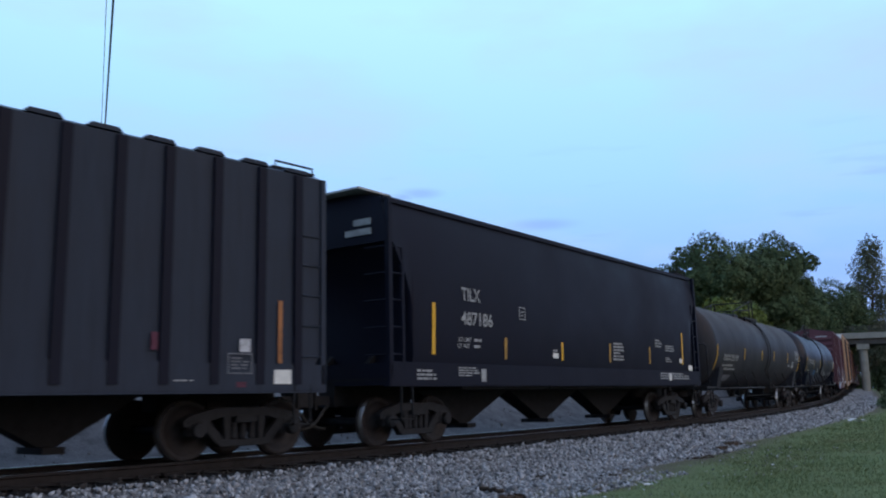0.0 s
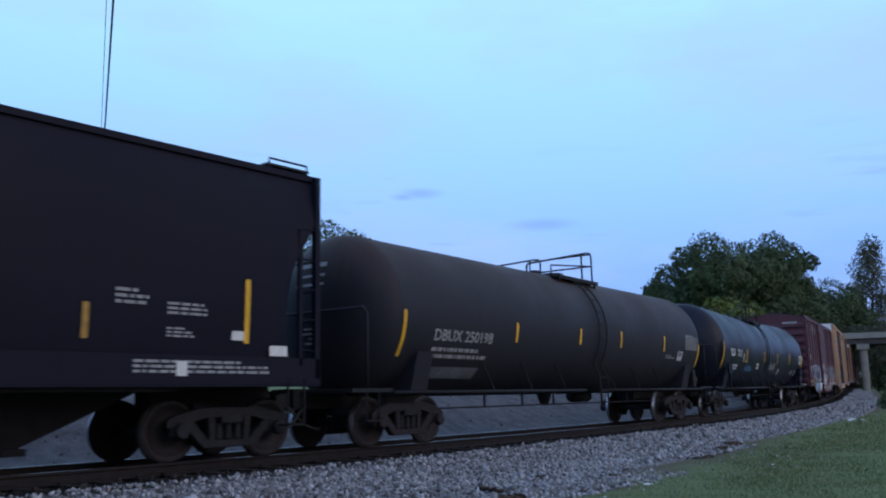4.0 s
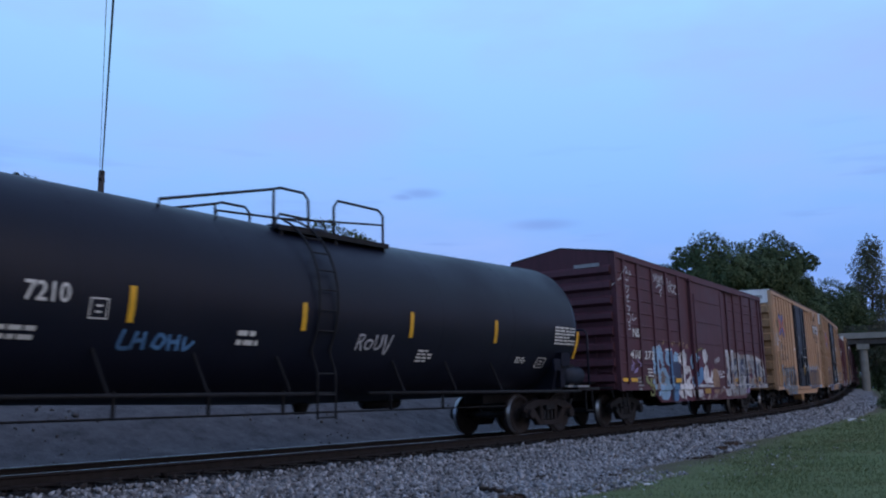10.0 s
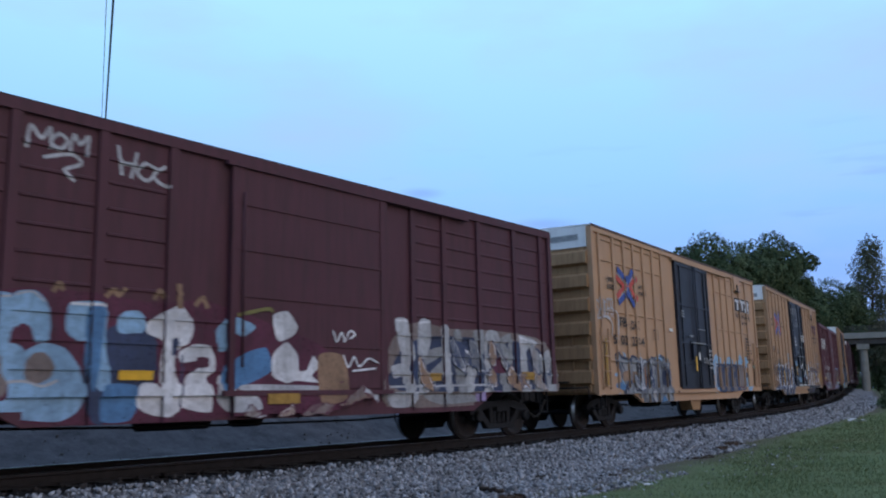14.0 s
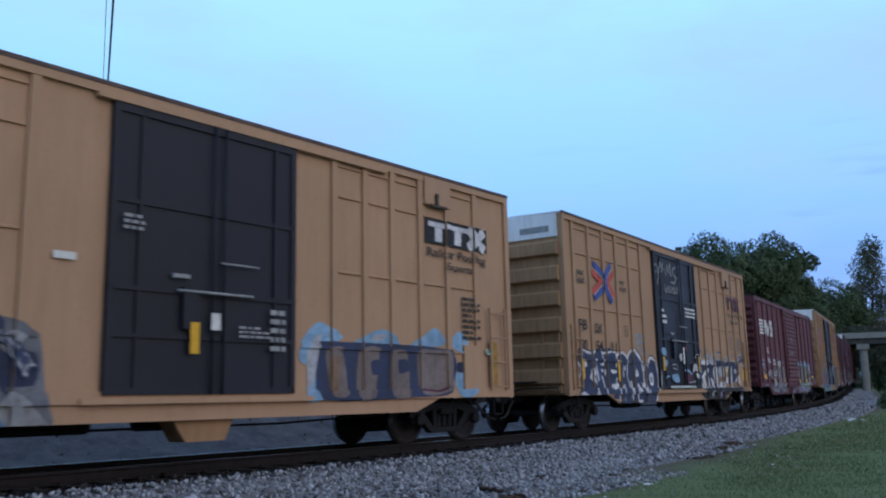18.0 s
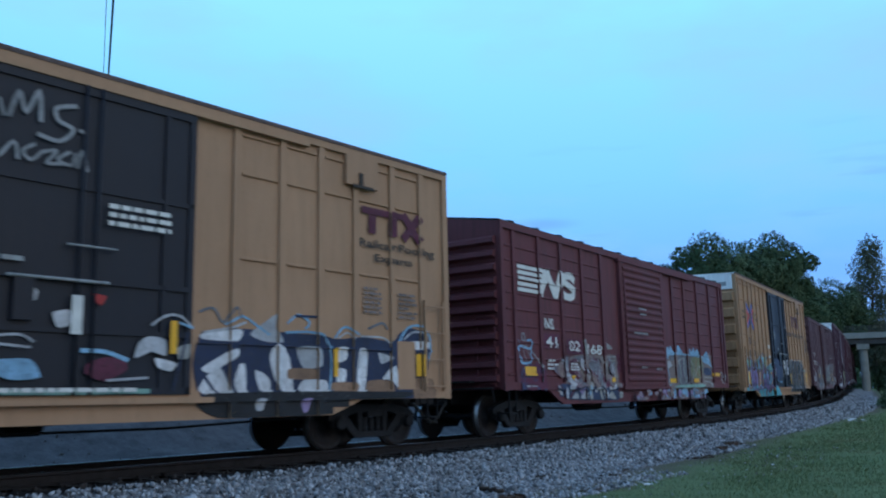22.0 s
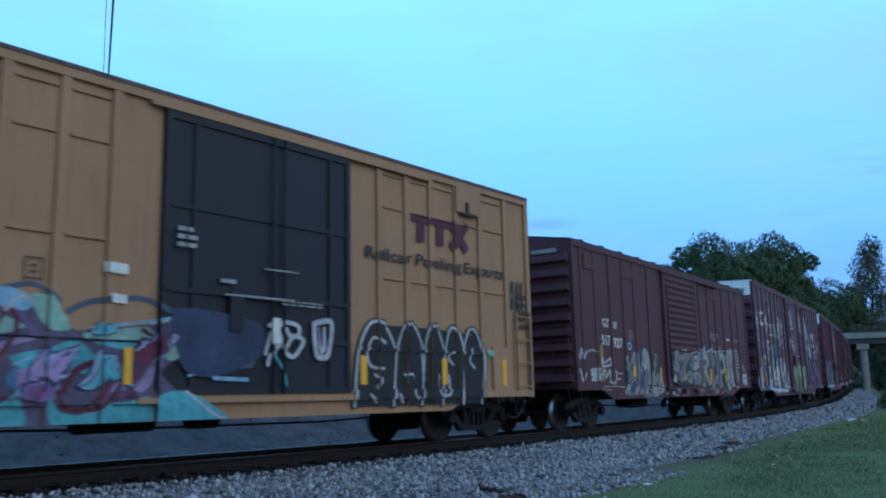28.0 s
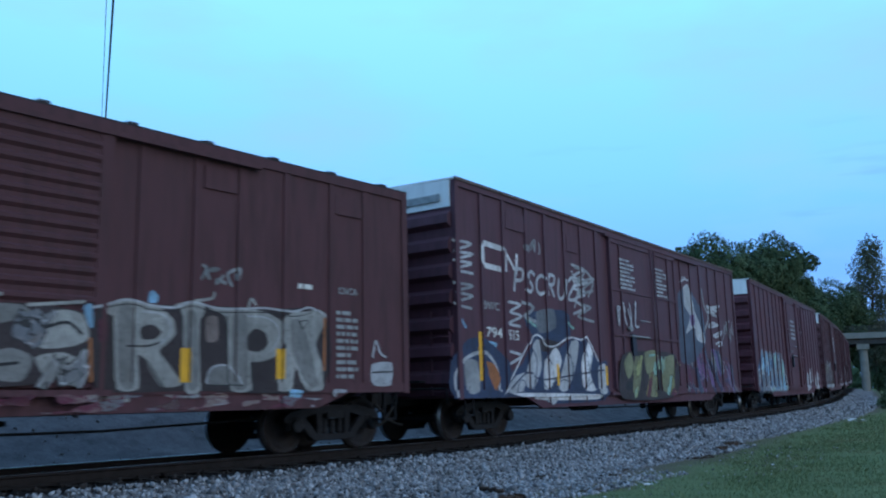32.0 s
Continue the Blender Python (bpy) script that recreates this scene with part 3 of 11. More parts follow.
SCRUB = []
OAKS = "broad trees beyond the track"
for k, (x, y, top, radius, seed) in enumerate([(27.0, 85, 15.7, 4.9, 1), (32.6, 89, 15.4, 4.2, 21), (35.6, 91, 16.7, 3.7, 2), (31.5, 93, 14.6, 5.2, 3), (24.0, 90, 13.4, 3.6, 4), (40.0, 99, 11.6, 3.6, 7),
                                              (45.0, 107, 12.2, 3.9, 5), (42.0, 112, 12.2, 4.0, 6), (-11.9, 92, 18.7, 5.3, 8), (-45.7, 95, 19.2, 4.2, 17), (-41.0, 98, 18.0, 4.2, 18), (-36, 88, 14.5, 4.6, 9), (-35.5, 113, 15.6, 4.6, 10), (51.5, 125, 16.0, 4.8, 12), (58.8, 130, 16.6, 5.4, 13), (66, 146, 13.0, 5.0, 14), (76, 150, 13.0, 5.5, 15), (72, 140, 9.0, 4.0, 16)]):
    p = at_ground(x, y)
    h = top - p[2]
    tagged(tree("oak_tree", p, h, round_lobes(h, radius, seed, 30), 32000, 0.13, "broad dark green leafy tree with an uneven crown", seed, LEAF_DARK, 0.32, hollow=0.72), group=OAKS)
for k, n in enumerate((-9, -4, 1, 6, 11)):      # the line curves away behind these
    p = beside(318 + 4 * (k % 2), n)
    foot = (p.x, p.y, ground_z(318, n))
    tagged(tree("oak_tree", foot, 15, round_lobes(15, 4.6, 60 + k, 10, 0.1), 2600, 0.45, "broad dark green leafy tree with an uneven crown", 60 + k, LEAF_DARK, 0.32), group=OAKS)
for k in range(7):
    SCRUB.append((296, -8 + 3.2 * k, 3.0, 5.0, 40 + k))
p = at_ground(24.5, 74)
tree("vine_covered_tree", p, 8.2 - p[2], round_lobes(8.4 - p[2], 3.4, 21, 9, 0.2), 12000, 0.14, "low tree hung with yellowish green vines", 21, LEAF_PALE, 0.2)
p = at_ground(68.3, 138)
tree("thin_tree", p, 27.0 - p[2], [((0, 0, 18.5), (3.0, 3.0, 4.4)), ((0.6, 0, 22.4), (1.9, 1.9, 2.6)), ((-2.3, 0, 15), (2.0, 2.0, 2.8)), ((2.2, 0, 14), (2.2, 2.2, 2.6)), ((0, 0, 10), (3.2, 3.2, 3.6)), ((0.5, 0, 6), (3.6, 3.0, 3.4))], 17000, 0.15, "tall thin tree with sparse foliage", 22, LEAF_THIN, 0.25, 9, 0.2)
p = at_ground(-30.6, 61)
tree("pine_tree", p, 16.2 - p[2], [((0.3, 0, 13.0), (1.4, 1.3, 1.0)), ((1.6, 0.2, 11.4), (1.6, 1.2, 0.8)), ((-1.5, 0, 11.7), (1.7, 1.2, 1.1)), ((1.9, -0.3, 9.6), (1.8, 1.3, 0.9)), ((-1.2, 0.5, 9.2), (2.1, 1.4, 1.2)),
                                  ((0.4, 0, 7.4), (2.0, 1.6, 0.8)), ((-1.8, 0, 6.0), (1.6, 1.4, 0.8))], 10500, 0.11, "tall pine with tufted boughs against the sky", 23, LEAF_PINE, 0.2, 12, 0.2)
for k, (x, y, top, radius) in enumerate([(-27.6, 66, 10.8, 2.2), (-37.5, 80, 12.4, 3.4)]):
    p = at_ground(x, y)
    h = top - p[2]
    tagged(tree("garden_tree", p, h, round_lobes(h, radius, 30 + k, 8, 0.25), 6000, 0.13, "dense green garden tree near the house", 30 + k, LEAF_DARK, 0.18), group="garden trees")


def woods_and_light_block():
    """A low belt of woods that closes the distance, and an unseen light-blocking one."""
    g = random.Random(3)
    lobes = []
    for i in range(170):
        a = radians(-95 + 190 * i / 169 + g.uniform(-1, 1))
        r = g.uniform(190, 240)
        h = g.uniform(7, 12)
        lobes.append(((r * math.sin(a), r * math.cos(a), 2.5 + h * 0.4), (6, 6, h * 0.75)))
    v, loops = foliage(lobes, 15000, 1.0, 77, 0.3)
    lobes = []
    for i in range(46):      # unseen nearer woods, added behind the camera to block low sky light
        a = radians(150 + 115 * i / 45 + g.uniform(-1, 1))
        r = g.uniform(24, 32)
        h = g.uniform(11, 17)
        lobes.append(((r * math.sin(a), r * math.cos(a), h * 0.45), (3.5, 3.5, h * 0.6)))
    v2, loops2 = foliage(lobes, 16000, 0.55, 78, 0.3)
    loops = np.concatenate([loops, loops2 + len(v)])
    v = np.concatenate([v, v2])
    ob = piece("woods_and_light_block", mesh_of("woods_and_light_block", v, 4, loops), LEAF_DARK, None)
    tagged(ob, "distant belt of dark green woods, plus an unseen light-blocking belt", "woods", kind="stuff")


woods_and_light_block()


def bush(at, r, h, seed, material, label):
    b = thing("bush", label, "bush", "bushes beside the line")
    b.matrix_basis = pose(*at)
    v, loops = foliage([((0, 0, h * 0.45), (r, r, h * 0.55)), ((r * 0.6, 0, h * 0.35), (r * 0.6, r * 0.6, h * 0.4)), ((-r * 0.5, 0.3, h * 0.3), (r * 0.6, r * 0.6, h * 0.35))], int(700 * r), 0.13, seed, 0.2)
    piece("crown", mesh_of("crown", v, 4, loops), material, b)
    bm = bmesh.new()
    for i in range(5):
        tube(bm, [(0, 0, -0.1), (math.cos(i * 1.3) * r * 0.4, math.sin(i * 1.3) * r * 0.4, h * 0.5)], 0.03, 5)
    part("stem", bm, BARK, b)


for s, n, r, h, seed in [(47, 5.4, 1.2, 1.2, 14), (52, 5.6, 1.4, 1.5, 15), (57, 6.0, 1.6, 1.8, 16), (62, 6.5, 1.6, 2.0, 1), (70, 7.5, 2.0, 2.4, 2), (80, 7.0, 2.2, 2.8, 3), (90, 7.5, 2.4, 3.0, 4), (117, 9.5, 3.0, 4.6, 6), (122, 6.5, 2.6, 4.4, 7), (128, 12.0, 3.6, 5.6, 8), (136, 7.0, 3.2, 5.6, 9), (140, 14.0, 4.0, 6.4, 10), (150, 8.0, 3.6, 6.4, 11), (126, 18.0, 4.0, 6.0, 12), *SCRUB, (56, 9.5, 1.3, 1.5, 5)]:
    p = beside(s, n)
    bush((p.x, p.y, ground_z(s, n)), r, h, seed, LEAF_DARK, "dark scrubby bush at the foot of the bridge")

for k, (x, y, r, h) in enumerate([(-19.0, 75, 2.6, 5.0), (-16.0, 72, 2.6, 4.8), (-13.0, 74, 2.8, 5.2), (-10.0, 73, 2.6, 4.6), (-26.0, 47, 1.3, 1.7), (-23.6, 45.5, 1.2, 1.5), (-21.0, 46, 1.4, 1.9), (-18.6, 44.5, 1.1, 1.4), (-28.5, 49, 1.5, 2.0), (-16.4, 43.0, 1.3, 1.8), (-14.6, 42.4, 1.1, 1.5)]):
    bush(at_ground(x, y), r, h, 80 + k, LEAF_DARK, "dark scrubby bush on top of the bank")

# ---- road bridge over the line ----
CONCRETE = painted("weathered_concrete", (0.24, 0.235, 0.215), 0.85, 0.5, 0.1, (0.12, 0.11, 0.10))
STEEL_BEAM = painted("bridge_beam_paint", (0.07, 0.066, 0.066), 0.7, 0.5, 0.3)
bridge = thing("road_bridge", "concrete road bridge on round columns crossing over the track", "bridge")
bx, by, ba = track(112)
bridge.matrix_basis = pose(bx, by, float(grade(112)), 0, 0, math.degrees(ba) - 90)
part("deck", boxes((-30, 46, 0, 9.5, 6.55, 7.05)), CONCRETE, bridge)
part("parapet", boxes((-30, 46, 0.0, 0.25, 7.05, 7.3)), CONCRETE, bridge)
bm = bmesh.new()
for i in range(39):
    box(bm, -30 + 2 * i, -29.9 + 2 * i, 0.08, 0.18, 7.3, 8.15)
for z in (7.6, 7.87, 8.15):
    box(bm, -30, 46, 0.1, 0.16, z - 0.03, z + 0.03)
part("railing", bm, STEEL_BEAM, bridge, "dark steel railing")
for k in range(5):
    part("beam", boxes((-30, 46, 0.5 + 2 * k, 0.9 + 2 * k, 5.8, 6.55)), STEEL_BEAM, bridge)
for cx in (-6.5, 3.1, 12.5, 22.0):
    part("cap_beam", boxes((cx - 0.75, cx + 0.75, 0.4, 9.1, 5.05, 5.8)), CONCRETE, bridge)
    for cy in (1.2, 4.7, 8.2):
        part("column", spin(bmesh.new(), [(0, 0.52), (1, 0.52)], (0, 0, 0), "x", 16), CONCRETE, bridge).matrix_basis = Matrix.Translation((cx, cy, -0.9)) @ pose(0, 0, 0, 0, -90, 0) @ Matrix.Diagonal((5.95, 1, 1, 1))
part("abutment", boxes((-30, -11, 2.0, 9.5, -1.2, 5.8)), CONCRETE, bridge)
part("abutment", boxes((32, 46, 2.0, 9.5, -1.2, 5.8)), CONCRETE, bridge)

# ---- poles and wires ----
POLE_WOOD = plain("weathered_pole_wood", (0.055, 0.050, 0.052), 0.9, 0.0, 0.3, 5.0, 0.5)
WIRE = plain("wire_black", (0.02, 0.02, 0.022), 0.6)
GLOW = plain("lit_street_lamp", (1.0, 0.72, 0.38), 0.5, 0.0, 0.0, 5.0, 0, 14.0)


def utility_pole(at, height, r, arm=True):
    po = thing("utility_pole", "weathered wooden utility pole carrying cables", "utility pole", "utility poles")
    po.matrix_basis = pose(*at)
    part("shaft", spin(bmesh.new(), [(-0.6, r * 1.25), (height * 0.5, r * 1.1), (height, r)], (0, 0, 0), "x", 12), POLE_WOOD, po).matrix_basis = pose(0, 0, 0, 0, -90, 0)
    if arm:
        part("bracket", boxes((-0.06, 0.06, -0.3, 0.3, height - 0.5, height - 0.42)), STEEL_DARK, po)
        part("insulator", spin(bmesh.new(), [(height - 0.42, 0.05), (height - 0.3, 0.07), (height - 0.2, 0.03)], (0, 0, 0), "x", 10), WIRE, po).matrix_basis = pose(0, 0.25, 0, 0, -90, 0)
    return po


p1 = at_ground(-17.0, 42.0)
utility_pole(p1, 12.07 - p1[2], 0.15)
p2 = at_ground(-24.6, 60.0)
far_pole = utility_pole(p2, 12.9 - p2[2], 0.15)
lamp_z = 11.6 - p2[2]
part("lamp_arm", tube(bmesh.new(), [(0, 0, lamp_z - 0.3), (-0.4, -0.1, lamp_z), (-1.2, -0.2, lamp_z + 0.12)], 0.03, 6), STEEL_DARK, far_pole)
part("lamp_head", boxes((-1.55, -1.15, -0.3, -0.1, lamp_z + 0.05, lamp_z + 0.2)), STEEL_DARK, far_pole)
part("lamp_glass", boxes((-1.5, -1.2, -0.28, -0.12, lamp_z - 0.02, lamp_z + 0.05)), GLOW, far_pole, "lit warm street lamp glass")
p3 = at_ground(6.2, -15.0)
utility_pole(p3, 11.6 - p3[2], 0.15)


def cable(name, a, b, sag, r, label):
    a, b = Vector(a), Vector(b)
    pts = [a.lerp(b, i / 24) - Vector((0, 0, sag * 4 * (i / 24) * (1 - i / 24))) for i in range(25)]
    tagged(part(name, tube(bmesh.new(), pts, r, 6), WIRE, None), label, "cable")


cable("overhead_cable", (-16.95, 41.9, 11.9), (6.2, -15.0, 11.3), 0.55, 0.030, "thick black overhead cable strung between poles")
cable("overhead_wire", (-17.1, 42.0, 11.7), (5.9, -15.0, 11.2), 0.45, 0.010, "thin overhead wire beside the thick cable")
cable("overhead_cable", (-17.0, 42.0, 11.6), (-24.6, 60.0, 12.5), 0.4, 0.025, "thick black overhead cable strung between poles")

# ---- running gear, shared by all cars ----
WHEEL_R, AXLE_HALF = 0.455, 0.89


def data_of(name, bm, *materials):
    me = bpy.data.meshes.new(name)
    bmesh.ops.recalc_face_normals(bm, faces=bm.faces)
    bm.to_mesh(me)
    bm.free()
    for m in materials:
        me.materials.append(m)
    return me


def wheel_data(sign):
    prof = [(0.688, 0.13), (0.70, 0.36), (0.688, 0.40), (0.688, 0.478), (0.706, 0.486), (0.722, 0.470), (0.738, 0.457), (0.822, 0.450), (0.828, 0.440), (0.826, 0.385), (0.790, 0.360), (0.745, 0.25), (0.775, 0.16), (0.840, 0.13), (0.842, 0.085)]
    bm = spin(bmesh.new(), [(sign * d, r) for d, r in prof], (0, 0, 0), "y", 28)
    for f in bm.faces:
        rr = [math.hypot(v.co.x, v.co.z) for v in f.verts]
        f.material_index = 1 if min(rr) > 0.445 and max(rr) < 0.46 else 0
    # lifting hole in the plate
    return data_of("wheel", bm, WHEEL_RUST, TREAD)


WHEEL_NEAR, WHEEL_FAR = wheel_data(-1), wheel_data(1)
AXLE = data_of("axle", spin(bmesh.new(), [(-1.06, 0.075), (-0.85, 0.08), (-0.6, 0.085), (0, 0.075), (0.6, 0.085), (0.85, 0.08), (1.06, 0.075)], (0, 0, 0), "y", 12), STEEL_DARK)


def side_frame_data():
    bm = bmesh.new()
    top = [(-1.10, 0.60), (-0.98, 0.68), (-0.52, 0.79), (0.52, 0.79), (0.98, 0.68), (1.10, 0.60), (1.10, 0.50), (0.78, 0.545), (0.44, 0.655), (-0.44, 0.655), (-0.78, 0.545), (-1.10, 0.50)]
    prism(bm, top, -0.075, 0.075)
    prism(bm, [(-0.46, 0.19), (0.46, 0.19), (0.50, 0.25), (0.42, 0.30), (-0.42, 0.30), (-0.50, 0.25)], -0.08, 0.08)
    for k in (-1, 1):
        prism(bm, [(k * 0.84, 0.56), (k * 0.66, 0.60), (k * 0.34, 0.27), (k * 0.50, 0.22)], -0.07, 0.07)
        prism(bm, [(k * 0.26, 0.28), (k * 0.36, 0.28), (k * 0.40, 0.68), (k * 0.26, 0.68)], -0.065, 0.065)
        box(bm, k * 0.89 - 0.14, k * 0.89 + 0.14, -0.09, 0.07, 0.37, 0.60)
        spin(bm, [(-0.19, 0.095), (-0.17, 0.115), (-0.08, 0.12)], (k * 0.89, 0, 0.455), "y", 12)
        box(bm, k * 0.72, k * 0.78, -0.05, 0.05, 0.36, 0.55)
    bmesh.ops.bevel(bm, geom=[e for e in bm.edges if e.calc_length() > 0.12], offset=0.012, segments=1, affect="EDGES")
    return data_of("side_frame", bm, STEEL_DARK)


SIDE_FRAME = side_frame_data()
SIDE_FRAME_BROWN = SIDE_FRAME.copy()
SIDE_FRAME_BROWN.materials[0] = STEEL_BROWN


SPRING = data_of("spring", spin(bmesh.new(), [(0.30 + 0.035 * i, 0.066 if i % 2 else 0.052) for i in range(8)], (0, 0, 0), "x", 8), STEEL_DARK)
BOLSTER = data_of("bolster", boxes((-0.19, 0.19, -1.12, 1.12, 0.56, 0.66), (-0.16, 0.16, -0.8, 0.8, 0.5, 0.76), (-0.17, 0.17, -0.3, 0.3, 0.74, 0.86)), STEEL_DARK)
BRAKE = data_of("brake_beam", boxes((-0.40, -0.34, -0.75, 0.75, 0.40, 0.46), (0.34, 0.40, -0.75, 0.75, 0.40, 0.46), (-0.43, -0.36, -0.78, -0.70, 0.32, 0.56), (0.36, 0.43, -0.78, -0.70, 0.32, 0.56), (-0.34, 0.34, -0.03, 0.03, 0.42, 0.45)), STEEL_DARK)
AXLES = []          # (axle, car) pairs that roll


def bogie(car, x, brown=False):
    for y, sign in ((-1.0, 1), (1.0, -1)):
        f = piece("side_frame", SIDE_FRAME_BROWN if brown else SIDE_FRAME, None, car)
        f.matrix_basis = pose(x, y, 0, 0, 0, 0 if sign > 0 else 180)
        for dx in (-0.17, 0.0, 0.17):
            piece("spring", SPRING, None, car).matrix_basis = pose(x + dx, y, 0, 0, -90, 0)
    piece("bolster", BOLSTER, None, car).matrix_basis = pose(x, 0, 0)
    piece("brake_beam", BRAKE, None, car).matrix_basis = pose(x, 0, 0)
    for dx in (-AXLE_HALF, AXLE_HALF):
        a = piece("axle", AXLE, None, car)
        a.matrix_basis = pose(x + dx, 0, WHEEL_R)
        piece("wheel", WHEEL_NEAR, None, a)
        piece("wheel", WHEEL_FAR, None, a)
        AXLES.append((a, x + dx))


def coupler_data(sign):
    bm = boxes((-0.9 * sign, 0.02 * sign, -0.09, 0.09, 0.78, 0.95), (0.0, 0.20 * sign, -0.17, 0.10, 0.74, 1.0), (0.14 * sign, 0.34 * sign, -0.20, -0.05, 0.76, 0.98), (0.16 * sign, 0.30 * sign, 0.04, 0.16, 0.76, 0.98),
               (-0.05 * sign, 0.0, -0.24, 0.24, 0.70, 1.06))
    return data_of("coupler", bm, STEEL_DARK)


def hose_data(sign):
    pts = [(-0.25 * sign, -0.32, 0.78), (-0.1 * sign, -0.33, 0.66), (0.08 * sign, -0.34, 0.48), (0.3 * sign, -0.36, 0.38), (0.48 * sign, -0.36, 0.36)]
    return data_of("air_hose", tube(bmesh.new(), pts, 0.03, 7), RUBBER)


COUPLER = {k: coupler_data(k) for k in (-1, 1)}
HOSE = {k: hose_data(k) for k in (-1, 1)}
CARS = []           # (car, u, half)
TRAIN = "cars of the freight train"


def rail_car(name, label, u, half_len, bogie_x, reach=0.0, brown=False):
    """An empty car with bogies, couplers and hoses; reach is how far the couplers stand past the body."""
    car = thing(name, label, "freight car", TRAIN)
    for x in (-bogie_x, bogie_x):
        bogie(car, x, brown)
    for k in (-1, 1):
        piece("coupler", COUPLER[k], None, car).matrix_basis = pose(k * (half_len + reach), 0, 0)
        piece("air_hose", HOSE[k], None, car).matrix_basis = pose(k * (half_len + reach), 0, 0)
    CARS.append((car, u, bogie_x))
    return car


def hand_wheel(x, y, z, r=0.27):
    """A spoked brake wheel across the car."""
    bm = tube(bmesh.new(), [(x, y + r * math.cos(i * math.tau / 20), z + r * math.sin(i * math.tau / 20)) for i in range(21)], 0.02, 6)
    for i in range(5):
        a = i * math.tau / 5 + 0.3
        tube(bm, [(x + 0.03, y, z), (x, y + r * math.cos(a), z + r * math.sin(a))], 0.013, 5)
    return spin(bm, [(-0.04, 0.05), (0.10, 0.05)], (x, y, z), "x", 8)


def ladder(name, x, y0, y1, z0, z1, step, material, parent, along_x=True, label=""):
    """Two stiles and rungs; along_x: it spans y0..y1 as x places on the side at y = x."""
    bm = bmesh.new()
    n = int((z1 - z0) / step)
    for a in (y0, y1):
        if along_x:
            box(bm, a - 0.02, a + 0.02, x - 0.05, x, z0, z1)
        else:
            box(bm, x - 0.05, x, a - 0.02, a + 0.02, z0, z1)
    for i in range(n + 1):
        z = z0 + 0.08 + i * step
        if z < z1:
            tube(bm, [(y0, x - 0.05, z), (y1, x - 0.05, z)] if along_x else [(x - 0.05, y0, z), (x - 0.05, y1, z)], 0.014, 6)
    return part(name, bm, material, parent, label)


